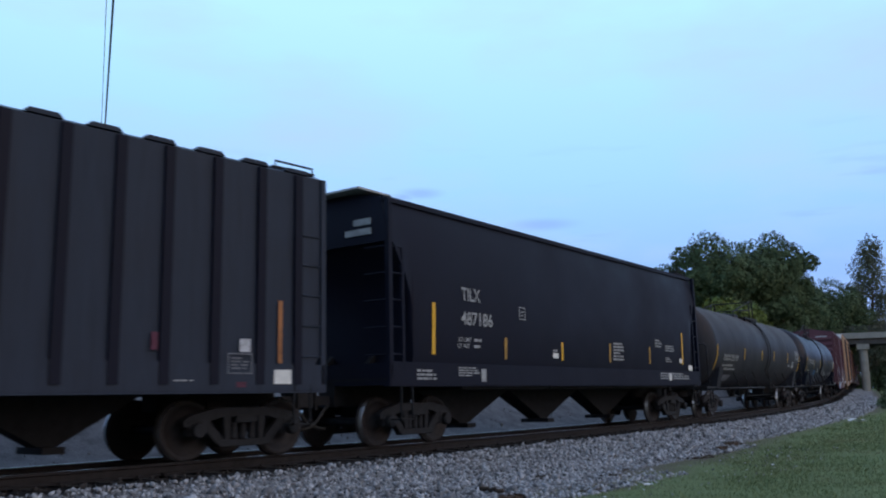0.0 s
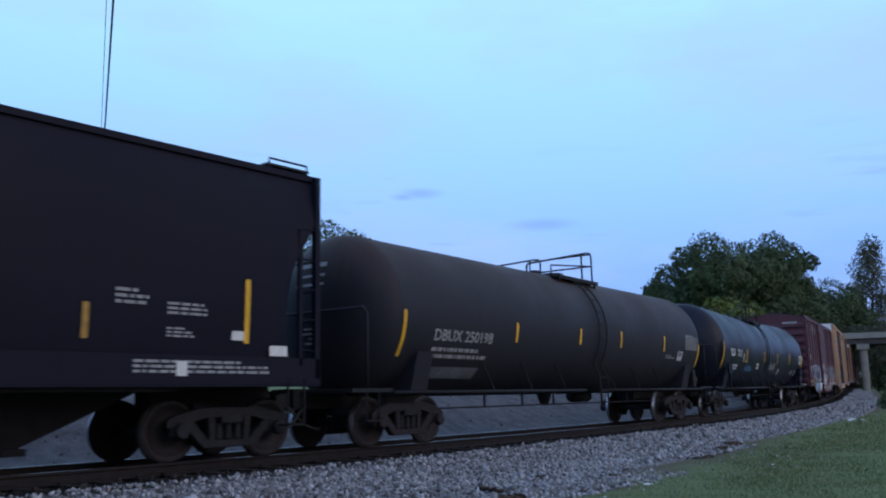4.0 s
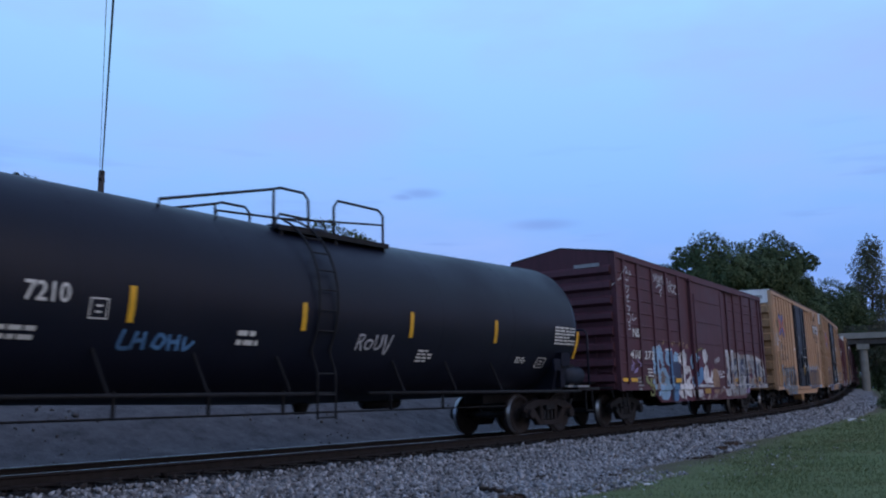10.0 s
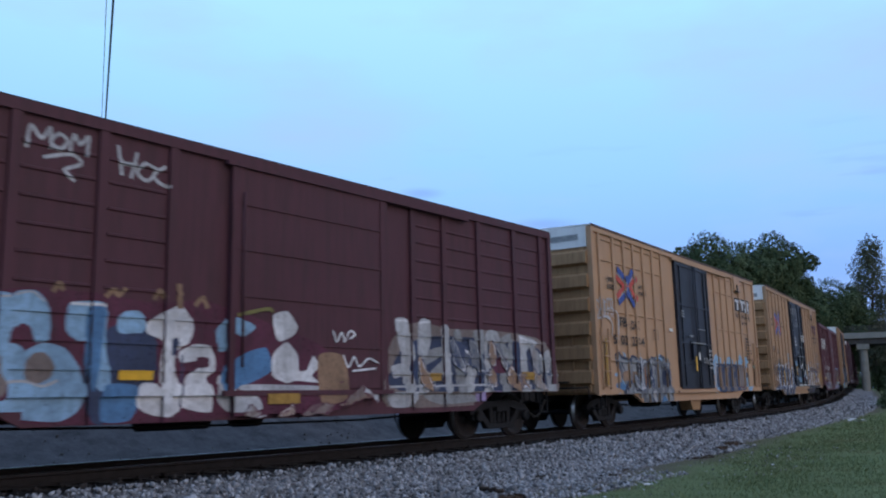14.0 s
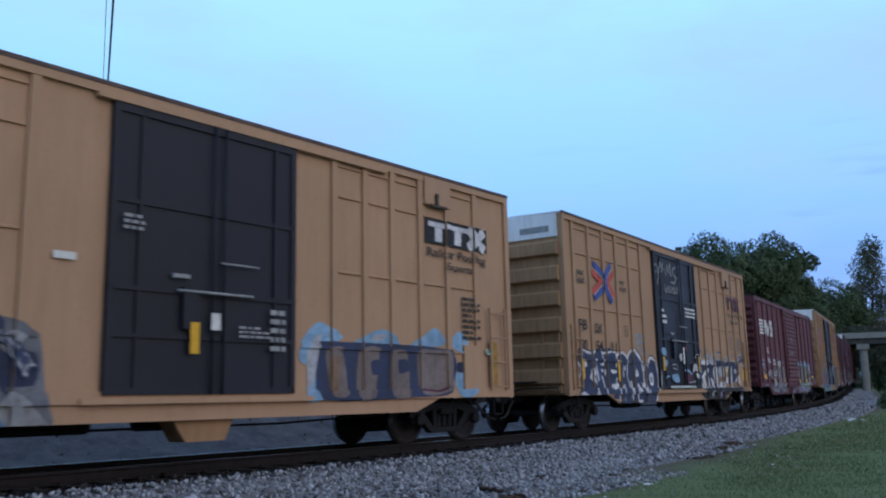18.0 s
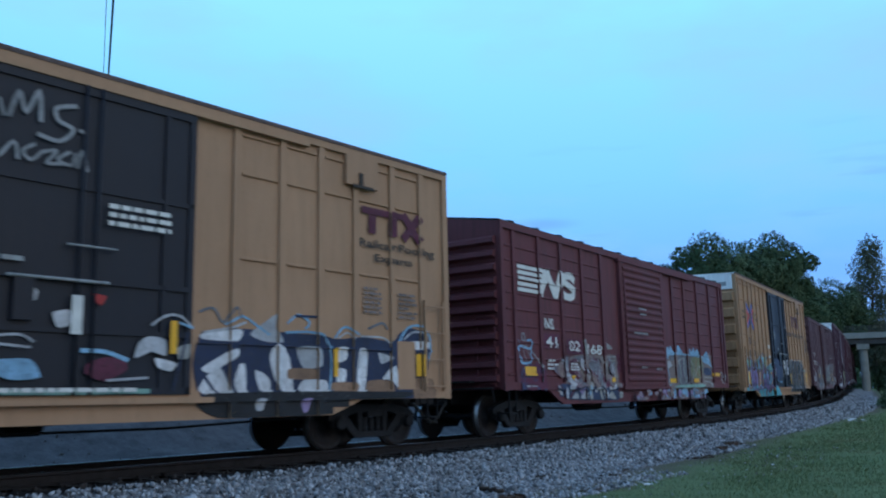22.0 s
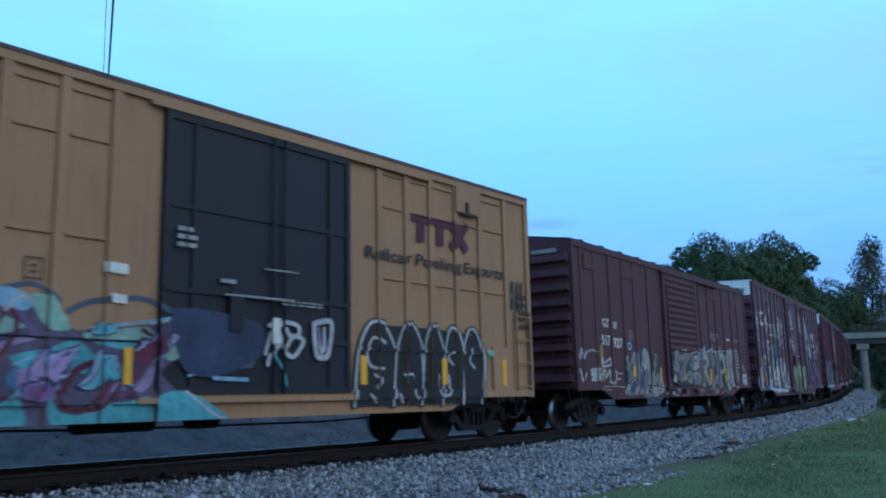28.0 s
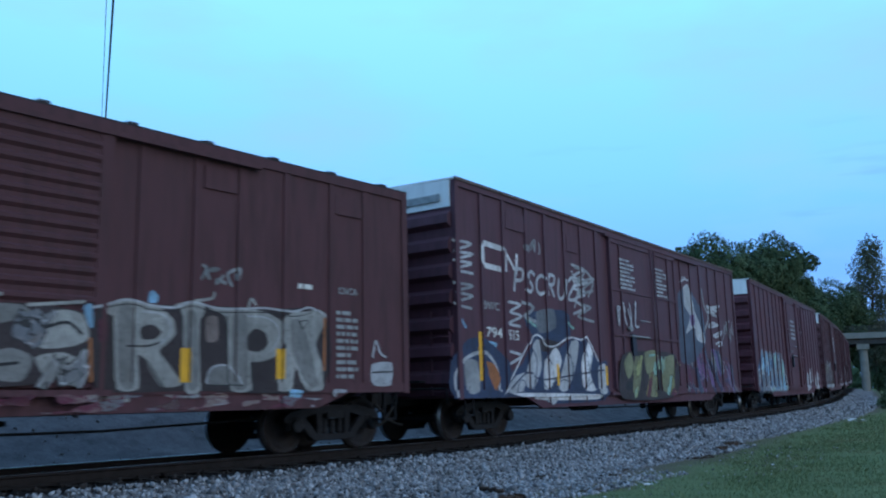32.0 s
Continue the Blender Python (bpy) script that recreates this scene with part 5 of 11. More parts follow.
def hopper_car(u, label, paint, half, bogie_x, section, top_z, sill_z, ribs=(), bays=3, cut=((0, 3.76), (0.12, 3.76), (0.28, 3.5), (0.48, 3.2), (0.62, 2.85), (0.70, 2.3), (0.74, 1.32)), pitch=3.64, stile=0.42):
    """A covered hopper: a shell lofted along the car over slope sheets, side sills, bays, end frames and a roof walk."""
    car = rail_car("covered_hopper", label, u, half, bogie_x, 0.55)

    deep, high = [d for d, _ in cut], [z for _, z in cut]
    xs = [-half + d for d in deep]
    xs = xs + [x for x in np.linspace(-half + deep[-1] + 0.5, half - deep[-1] - 0.5, 9)] + [-x for x in xs[::-1]]
    bm = bmesh.new()
    rings = []
    for x in xs:
        zb = float(np.interp(half - abs(x), deep, high))
        ring = []
        for y, z in section:
            ring.append(bm.verts.new((x, y, max(z, zb) if z < top_z - 0.4 else z)))
        rings.append(ring)
    n = len(section)
    for q0, q1 in zip(rings, rings[1:]):
        for i in range(n):
            f = bm.faces.new((q0[i], q0[(i + 1) % n], q1[(i + 1) % n], q1[i]))
            f.smooth = True
    bm.faces.new(rings[0])
    bm.faces.new(rings[-1][::-1])
    bmesh.ops.remove_doubles(bm, verts=bm.verts, dist=0.0005)
    shell = part("hopper_shell", bm, paint, car)
    shell.data.set_sharp_from_angle(angle=radians(40))
    hw = 1.56
    for y0, y1 in ((-hw, -hw + 0.07), (hw - 0.07, hw)):
        part("side_sill", boxes((-half, half, y0, y1, sill_z - 0.1, sill_z + 0.32), (-half, half, min(y0, y1 - 0.16) if y0 > 0 else y0, y1 if y0 > 0 else y0 + 0.16, sill_z - 0.13, sill_z - 0.09)), paint, car)
        for x in (-half + 0.06, half - 0.06):
            part("corner_post", boxes((x - 0.05, x + 0.05, y0, y0 + 0.1, sill_z, top_z - 0.12)), paint, car)
        for x in (-half + stile, half - stile):
            part("end_stile", boxes((x - 0.035, x + 0.035, y0, y0 + 0.06, sill_z + 0.2, high[0] - 0.1)), paint, car)
        # ribs take a darker colour than the panels, in place of their shadow lines
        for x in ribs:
            part("side_rib", boxes((x - 0.075, x + 0.075, y0 - 0.02, y0 + 0.09, sill_z, top_z - 0.14)), HOPPER_BLACK, car, "side rib, coloured darker to stand for its shadow line")
    for k in (-1, 1):
        for i in range(5):
            z = sill_z + 0.45 + 0.5 * i
            part("ladder_rung", tube(bmesh.new(), [(k * (half - 0.06), -hw + 0.03, z), (k * (half - stile), -hw + 0.03, z)], 0.018, 5), paint, car)
            part("ladder_rung", tube(bmesh.new(), [(k * (half - 0.02), -hw + 0.1, z), (k * (half - 0.02), -hw + 0.6, z)], 0.018, 5), paint, car)
        bm = bmesh.new()
        prism(bm, [(k * (half - 0.15), sill_z), (k * (half - 0.3), sill_z), (k * (half - 1.5), 2.3), (k * (half - 1.35), 2.3)], -0.6, -0.5)
        prism(bm, [(k * (half - 0.15), sill_z), (k * (half - 0.3), sill_z), (k * (half - 1.5), 2.3), (k * (half - 1.35), 2.3)], 0.5, 0.6)
        part("end_brace", bm, UNDER, car)
        part("end_sill", boxes((min(k * half, k * (half - 0.25)), max(k * half, k * (half - 0.25)), -hw + 0.07, hw - 0.07, sill_z - 0.1, sill_z + 0.3)), paint, car)
        part("shear_plate", boxes((min(k * half, k * (half - 2.0)), max(k * half, k * (half - 2.0)), -hw + 0.07, hw - 0.07, sill_z - 0.02, sill_z + 0.03)), UNDER, car)
        part("step", boxes((k * (half - 0.5) - 0.18, k * (half - 0.5) + 0.18, -hw, -hw + 0.25, 0.48, 0.51), (k * (half - 0.5) - 0.18, k * (half - 0.5) - 0.15, -hw, -hw + 0.03, 0.48, sill_z), (k * (half - 0.5) + 0.15, k * (half - 0.5) + 0.18, -hw, -hw + 0.03, 0.48, sill_z)), UNDER, car)
    part("brake_wheel", hand_wheel(-half - 0.07, 0.5, 1.9), UNDER, car)
    for k in (-1, 1):
        part("stub_sill", boxes((min(k * half, k * (half - 2.3)), max(k * half, k * (half - 2.3)), -0.2, 0.2, 0.74, sill_z - 0.02)), UNDER, car)
    for i in range(bays):
        x = pitch * (i + 0.5 - bays / 2) - 0.05
        bm = bmesh.new()
        wide = pitch * 0.5 - 0.02
        box(bm, x - wide, x + wide, -1.42, 1.42, 1.03, sill_z + 0.1)
        hi = [bm.verts.new((x + a * (wide - 0.01), b * 0.26, 1.026)) for a, b in ((-1, -1), (1, -1), (1, 1), (-1, 1))]
        lo = [bm.verts.new((x + a * 0.14, b * 0.2, 0.3)) for a, b in ((-1, -1), (1, -1), (1, 1), (-1, 1))]
        bm.faces.new(hi)
        bm.faces.new(lo[::-1])
        for j in range(4):
            bm.faces.new((hi[j], lo[j], lo[(j + 1) % 4], hi[(j + 1) % 4]))
        part("hopper_bay", bm, UNDER, car)
        part("outlet_gate", boxes((x - 0.16, x + 0.16, -0.4, 0.4, 0.2, 0.296)), UNDER, car)
    part("roof_walk", boxes((-half + 0.1, half - 0.1, -0.55, -0.05, top_z + 0.08, top_z + 0.11)), STEEL_DARK, car)
    for y0 in (-1.43, 1.36):
        part("eave_lip", boxes((-half, half, y0, y0 + 0.07, top_z - 0.18, top_z - 0.08)), paint, car)
    for k in (1,):
        part("roof_platform", boxes((min(k * half, k * (half - 0.9)), max(k * half, k * (half - 0.9)), -1.25, -0.5, top_z + 0.02, top_z + 0.06)), STEEL_DARK, car)
        part("roof_handhold", tube(bmesh.new(), [(k * (half - 0.9), -1.3, top_z - 0.05), (k * (half - 0.9), -1.3, top_z + 0.12), (k * (half - 0.1), -1.3, top_z + 0.12), (k * (half - 0.1), -1.3, top_z - 0.1)], 0.02, 5), STEEL_DARK, car)
    return car


# ---- the train, from its head ----
RIBBED_SECTION = [(-1.52, 1.0), (-1.52, 4.58), (-1.30, 4.68), (0, 4.80), (1.30, 4.68), (1.52, 4.58), (1.52, 1.0)]
ROUND_SECTION = [(-1.44, 1.0), (-1.53, 1.7), (-1.56, 2.5), (-1.55, 3.3), (-1.50, 4.05), (-1.40, 4.48), (-1.36, 4.62), (-0.9, 4.72), (0, 4.78), (0.9, 4.72), (1.36, 4.62), (1.40, 4.48), (1.50, 4.05), (1.55, 3.3), (1.56, 2.5), (1.53, 1.7), (1.44, 1.0)]
CAR = {}
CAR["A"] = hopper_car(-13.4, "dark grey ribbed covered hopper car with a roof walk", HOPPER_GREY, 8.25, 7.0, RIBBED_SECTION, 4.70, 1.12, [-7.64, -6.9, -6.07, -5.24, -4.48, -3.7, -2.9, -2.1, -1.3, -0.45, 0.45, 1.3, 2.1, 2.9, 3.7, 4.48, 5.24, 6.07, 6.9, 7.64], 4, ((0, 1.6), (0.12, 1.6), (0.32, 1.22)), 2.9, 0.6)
for i in range(19):
    part("hatch_cover", prism(bmesh.new(), [(-7.9 + 0.85 * i, 4.62), (-7.84 + 0.85 * i, 4.685), (-7.44 + 0.85 * i, 4.685), (-7.38 + 0.85 * i, 4.62)], -1.5, -0.75), HOPPER_GREY, CAR["A"])
CAR["T"] = hopper_car(4.25, "black smooth-sided covered hopper car with white lettering", HOPPER_BLACK, 7.95, 6.55, ROUND_SECTION, 4.72, 1.22, (), 3)
# its pale colour stands for sky light on the walkway end
part("roof_platform", boxes((-8.25, -7.3, -1.1, 1.1, 4.76, 4.8)), WHITE_DIM, CAR["T"], "end platform, coloured pale for the sky light on it")
part("roof_hatch", spin(bmesh.new(), [(4.6, 0.22), (4.82, 0.22), (4.88, 0.1), (4.88, 0.0)], (0, 0, 0), "x", 12), HOPPER_BLACK, CAR["T"]).matrix_basis = pose(-0.3, -0.7, 0, 0, -90, 0)
CAR["D"] = tank_car(21.9, "sooty black tank car with a rusty crown, railed platform on top", TANK_RUSTY, 8.5, 1.59, 2.50, 6.95, (-0.5, 1.75), (), 0.98, 0.55)
CAR["TC"] = tank_car(40.37, "clean black tank car with white lettering and railed platform", TANK_BLACK, 8.45, 1.60, 2.53, 7.22, (-1.22, 1.6), ((-3.5, -0.37, 2.3), (0.26, 1.62), 0.57), 0.97, -0.67, 0.13)
BEADS = [1.35, 1.71, 2.07, 2.43, 2.79, 3.15, 3.51, 3.87, 4.2]
CAR["b5"] = boxcar(58.15, "brown steel boxcar with ribbed sides covered in graffiti", BROWN, 4.68, 7.75, 1.55, 0.98, 0.60, 4.6, (-7.1, -6.05, -4.9, -3.7, -2.6, 2.72, 3.68, 4.86, 6.2, 7.3), BEADS, (-1.5, 1.83), "plain", end_ridges=8, roof_paint=ROOF_DARK)
FB_POSTS = (-7.3, -6.38, -5.63, -4.93, -4.2, -3.44, -2.69, 2.58, 3.34, 4.06, 4.86, 5.68, 6.6)
FB = dict(width=1.6, sill=0.88, low=0.62, drop=4.7, door=(-1.62, 1.66), door_kind="plug", door_paint=DOOR_BLACK, roof_paint=WHITE_ROOF, roof_rise=0.05, end_ridges=6, end_top=4.72, rib=(0.28, 0.38, 0.84), posts=FB_POSTS, panel_bands=(1.76, 3.06, 4.40, 5.03), end_paint=YELLOW_END)
CAR["b6"] = boxcar(75.65, "yellow high-roofed boxcar with a black door and grey graffiti", YELLOW, 5.2, 7.8, **dict(FB, end_top=4.66, panel_bands=(1.76, 3.06, 4.40, 4.95)))
FB7 = dict(FB, door=(-1.83, 1.88), posts=(-7.17, -6.26, -5.38, -4.53, -3.63, -2.76, 2.66, 3.57, 4.41, 5.23, 6.17, 6.98))
part("drop_box", prism(bmesh.new(), [(-0.44, 0.64), (0.62, 0.64), (0.46, 0.31), (-0.22, 0.31)], -1.5, -1.1), YELLOW_DARK, CAR["b6"])
CAR["b7"] = boxcar(93.55, "yellow high-roofed boxcar with black door and dark blue graffiti", YELLOW_DULL, 5.29, 7.75, **FB7)
CAR["b8"] = boxcar(110.8, "oxide red boxcar with a corrugated sliding door and graffiti", BROWN_RED, 4.68, 7.635, 1.55, 1.02, 0.66, 4.9, (-7.05, -5.9, -4.8, -3.65, -2.5, 2.65, 3.7, 4.95, 6.2, 7.3), BEADS, (-1.35, 1.62), "ribbed", end_ridges=11, roof_ribs=13, roof_paint=ROOF_DARK)
CAR["b9"] = boxcar(127.88, "yellow high-roofed boxcar with black door and turquoise graffiti", YELLOW_BROWN, 5.29, 7.63, **dict(FB, door=(-1.83, 1.90), posts=[x + 0.12 for x in FB_POSTS]))
CAR["b10"] = boxcar(145.2, "dull dark brown old boxcar with a corrugated sliding door", BROWN_DULL, 4.70, 7.6, 1.55, 1.0, 0.74, 5.4, (-7.1, -6.3, -5.35, -4.45, -3.65, -2.6, 2.1, 3.0, 3.8, 4.7, 5.7, 6.5), (), (-1.4, 1.5), "ribbed", end_ridges=9, roof_ribs=12, post_out=0.025, roof_paint=ROOF_DARK,
                    vents=((-6.95, -6.4, 4.05, 4.45), (-4.38, -3.75, 4.05, 4.4), (3.1, 3.7, 4.05, 4.4), (5.75, 6.4, 4.05, 4.4)))
CN = dict(width=1.6, sill=0.86, low=0.60, drop=5.8, door=(-1.9, 3.0), door_kind="plug", roof_rise=0.05, end_ridges=7, end_top=4.72, bogie_x=7.4, post_out=0.035, roof_paint=WHITE_ROOF)
CN_POSTS = (-8.2, -7.3, -6.3, -5.4, -4.4, -3.5, -2.6, 3.7, 4.6, 5.5, 6.4, 7.3, 8.3)
CAR["b11"] = boxcar(163.3, "long maroon boxcar with double doors covered in pale graffiti", MAROON, 5.28, 9.2, **dict(CN, posts=CN_POSTS, door_paint=MAROON, vents=((-7.2, -6.4, 4.55, 4.95), (-4.3, -3.7, 4.4, 4.8))))
CAR["b12"] = boxcar(184.3, "long brown boxcar with a pale end panel and faded graffiti", BROWN, 5.28, 9.2, **dict(CN, posts=CN_POSTS, door_paint=BROWN))
CAR["b13"] = boxcar(205.3, "long brown boxcar with a pale end panel and faded graffiti", BROWN_DULL, 5.28, 9.2, **dict(CN, posts=CN_POSTS, door_paint=BROWN_DULL))
CAR["b14"] = boxcar(226.3, "long brown boxcar with a pale end panel and faded graffiti", BROWN_DULL, 5.28, 9.2, **dict(CN, posts=CN_POSTS, door_paint=BROWN_DULL))
CAR["b15"] = boxcar(247.3, "long brown boxcar with a pale end panel and faded graffiti", MAROON, 5.28, 9.2, **dict(CN, posts=CN_POSTS, door_paint=MAROON))

# ---- paint on the cars: lettering, stripes and graffiti that follow the sheet they lie on ----
GLYPHS = {}


def glyphs(text, fat=0.0, shear=0.0):
    """Triangles of a line of type in the built-in font, scaled to a box of 1 x 1, with its width over height."""
    key = (text, fat, shear)
    if key not in GLYPHS:
        cu = bpy.data.curves.new("type", "FONT")
        cu.body, cu.offset, cu.shear, cu.resolution_u = text, fat, shear, 3
        ob = bpy.data.objects.new("type", cu)
        scene.collection.objects.link(ob)
        me = bpy.data.meshes.new_from_object(ob.evaluated_get(bpy.context.evaluated_depsgraph_get()))
        v = np.array([p.co[:2] for p in me.vertices])
        lo, hi = v.min(0), v.max(0)
        v = (v - lo) / (hi - lo)
        GLYPHS[key] = [[tuple(v[i]) for i in p.vertices] for p in me.polygons]
        bpy.data.objects.remove(ob)
        bpy.data.curves.remove(cu)
        bpy.data.meshes.remove(me)
    return GLYPHS[key]


def cut(poly, axis, at, keep_low):
    """The part of a polygon of pairs on one side of a line."""
    out = []
    for p, q in zip(poly, poly[1:] + poly[:1]):
        a, b = p[axis] - at, q[axis] - at
        if not keep_low:
            a, b = -a, -b
        if a <= 0:
            out.append(p)
        if (a < 0 < b) or (b < 0 < a):
            f = a / (a - b)
            out.append((p[0] + (q[0] - p[0]) * f, p[1] + (q[1] - p[1]) * f))
    return out


def strips(polys, axis, lines):
    for at in lines:
        done = []
        for p in polys:
            vals = [c[axis] for c in p]
            if min(vals) < at - 1e-5 and max(vals) > at + 1e-5:
                for low in (True, False):
                    r = cut(p, axis, at, low)
                    if len(r) > 2:
                        done.append(r)
            else:
                done.append(p)
        polys = done
    return polys


def weld_near(me):
    bm = bmesh.new()
    bm.from_mesh(me)
    bmesh.ops.remove_doubles(bm, verts=bm.verts, dist=0.000008)
    bm.to_mesh(me)
    bm.free()


class Sheet:
    """The near side of a car, as a surface to paint on."""

    def __init__(self, car, base, bumps=(), bend=None, lines_z=(), rows=(), shift=0.0):
        self.car, self.base, self.bumps, self.bend, self.rows = car, base, bumps, bend, rows
        self.lines_z = list(lines_z) + [e for z0, z1, _ in rows for e in (z0, z1)]
        self.layer, self.batch, self.proud, self.skirt, self.shift = 0, None, 0.0, None, shift

    def begin(self):
        """Gathers what is painted next into one piece of graffiti."""
        self.batch = [[], [], [], []]

    def end(self, label=""):
        verts, faces, slots, mats = self.batch
        self.batch = None
        me = bpy.data.meshes.new("graffiti")
        me.from_pydata(verts, [], faces)
        for m in mats:
            me.materials.append(m)
        me.polygons.foreach_set("material_index", slots)
        weld_near(me)
        return piece("graffiti", me, None, self.car, label)

    def paint(self, name, polys, material, label="", lift=None, weld=False):
        self.layer += 1
        lift = self.proud if lift is None else lift
        polys = strips(polys, 0, [e for x0, x1, _ in self.bumps for e in (x0, x1)])
        polys = strips(polys, 1, self.lines_z)
        verts, faces, slots, mats = self.batch or [[], [], [], []]
        if material not in mats:
            mats.append(material)
        k, before = 0, ()
        for p in polys:
            if not any(c in before for c in p):
                k += 1
            before = p
            xm, zm = sum(c[0] for c in p) / len(p), sum(c[1] for c in p) / len(p)
            out = self.base + max([d for x0, x1, d in self.bumps if x0 <= xm <= x1] + [d for z0, z1, d in self.rows if z0 <= zm <= z1], default=0.0) + 0.002 + lift + 0.0001 * self.layer + (0 if weld else 0.00001 * (k % 9))
            faces.append(list(range(len(verts), len(verts) + len(p))))
            slots.append(mats.index(material))
            verts.extend((x + self.shift, -(out + (self.bend(z, x + self.shift) if self.bend else 0.0)), z) for x, z in p)
        if self.batch:
            return None
        me = bpy.data.meshes.new(name)
        me.from_pydata(verts, [], faces)
        weld_near(me)
        return piece(name, me, material, self.car, label)


def word(sheet, text, x0, x1, z0, z1, material, name="lettering", fat=0.016, shear=0.0, lift=None, label=""):
    polys = [[(x0 + a * (x1 - x0), z0 + b * (z1 - z0)) for a, b in p] for p in glyphs(text, fat, shear)]
    return sheet.paint(name, polys, material, label, lift)


def quad(x0, x1, z0, z1):
    return [(x0, z0), (x1, z0), (x1, z1), (x0, z1)]


def small_print(sheet, x0, x1, z0, z1, rows, material, seed=0, name="small_print"):
    """Rows of writing too small to read, as bars."""
    g = random.Random(seed)
    polys = []
    pitch = (z1 - z0) / rows
    for i in range(rows):
        z, x = z1 - (i + 1) * pitch, x0
        end = x1 if i % 3 else x0 + (x1 - x0) * g.uniform(0.6, 1.0)
        while x < end - 0.03:
            w = min(g.uniform(0.06, 0.22), end - x)
            polys.append(quad(x, x + w, z + pitch * 0.2, z + pitch * 0.75))
            x += w + 0.035
    return sheet.paint(name, polys, material)


def stripe(sheet, x, z0, z1, material=REFLECT_Y, w=0.05):
    sheet.paint("reflective_stripe", [quad(x - w, x + w, z0, z1)], material, "yellow reflective stripe")


def stroke(pts, w, taper=1.0):
    """A brushed line as a run of quads with mitred joints and squared ends."""
    n = len(pts) - 1
    way = []
    for p, q in zip(pts, pts[1:]):
        dx, dz = q[0] - p[0], q[1] - p[1]
        m = math.hypot(dx, dz) or 1e-6
        way.append((dx / m, dz / m))
    low, high = [], []
    for i, (x, z) in enumerate(pts):
        a, b = way[max(i - 1, 0)], way[min(i, n - 1)]
        ww = w * (1 + (taper - 1) * i / max(1, n))
        dx, dz = a[0] + b[0], a[1] + b[1]
        m = math.hypot(dx, dz)
        dx, dz = (dx / m, dz / m) if m > 0.3 else b
        reach = ww / max(0.6, dx * b[0] + dz * b[1])
        out = -0.45 * ww if i == 0 else 0.45 * ww if i == n else 0.0
        low.append((x + dx * out + dz * reach, z + dz * out - dx * reach))
        high.append((x + dx * out - dz * reach, z + dz * out + dx * reach))
    return [[low[i], low[i + 1], high[i + 1], high[i]] for i in range(n)]


def curve_pts(ctrl, n=10):
    """A smooth line through control points."""
    c = [ctrl[0], *ctrl, ctrl[-1]]
    out = []
    for i in range(1, len(c) - 2):
        for k in range(n if i < len(c) - 3 else n + 1):
            t = k / n
            out.append(tuple(0.5 * ((2 * c[i][j]) + (-c[i - 1][j] + c[i + 1][j]) * t + (2 * c[i - 1][j] - 5 * c[i][j] + 4 * c[i + 1][j] - c[i + 2][j]) * t * t + (-c[i - 1][j] + 3 * c[i][j] - 3 * c[i + 1][j] + c[i + 2][j]) * t ** 3) for j in (0, 1)))
    return out


def sprayed(name, rgb, rough=0.6):
    """Spray paint years old: uneven, scuffed, with grime that runs down and flakes gone."""
    def build(nt, bsdf):
        a = noise_node(nt, coords(nt), 1.3, 3.0)
        b = noise_node(nt, coords(nt), 9.0, 6.0, 0.75)
        run = noise_node(nt, coords(nt, (7.0, 7.0, 0.8)), 1.5, 5.0, 0.65)
        flake = noise_node(nt, coords(nt), 26.0, 4.0, 0.7)
        dark = tuple(c * 0.70 for c in rgb)
        lite = tuple(min(1, c * 1.14) for c in rgb)
        worn = tuple(v * 0.42 + 0.018 for v in rgb)
        c = mixed(nt, span(nt, a, 0.35, 0.65), dark, lite)
        c = mixed(nt, span(nt, b, 0.44, 0.68, 0, 0.68), c, worn)
        c = mixed(nt, span(nt, run, 0.50, 0.75, 0, 0.6), c, tuple(v * 0.35 + 0.02 for v in rgb))
        nt.links.new(c, bsdf.inputs["Base Color"])
        nt.links.new(span(nt, flake, 0.60, 0.68, 1, 0.45), bsdf.inputs["Alpha"])
        bsdf.inputs["Roughness"].default_value = rough
        bsdf.inputs["Specular IOR Level"].default_value = 0.25
    return mat(name, build)


TINT = dict(
    white=(0.80, 0.80, 0.84), pale=(0.52, 0.53, 0.57), silver=(0.33, 0.34, 0.36), grey=(0.17, 0.18, 0.21), black=(0.025, 0.027, 0.033), navy=(0.034, 0.046, 0.100), blue=(0.10, 0.24, 0.46), sky=(0.30, 0.50, 0.72),
    aqua=(0.14, 0.42, 0.50), mint=(0.30, 0.48, 0.42), purple=(0.20, 0.12, 0.30), violet=(0.36, 0.28, 0.50), plum=(0.12, 0.03, 0.06), orange=(0.40, 0.16, 0.06), tan=(0.32, 0.20, 0.13), lime=(0.34, 0.36, 0.16), olive=(0.22, 0.20, 0.07), red=(0.45, 0.05, 0.05), flame=(0.62, 0.10, 0.08), royal=(0.06, 0.11, 0.40), mauve=(0.25, 0.20, 0.19), slate=(0.048, 0.066, 0.135),
    soot=(0.050, 0.040, 0.046), ash=(0.235, 0.235, 0.235), dust=(0.38, 0.38, 0.37), haze=(0.10, 0.12, 0.18), dusk=(0.115, 0.10, 0.17), olive_grey=(0.25, 0.26, 0.15))
SPRAY = {k: sprayed("spray_" + k, c) for k, c in TINT.items()}


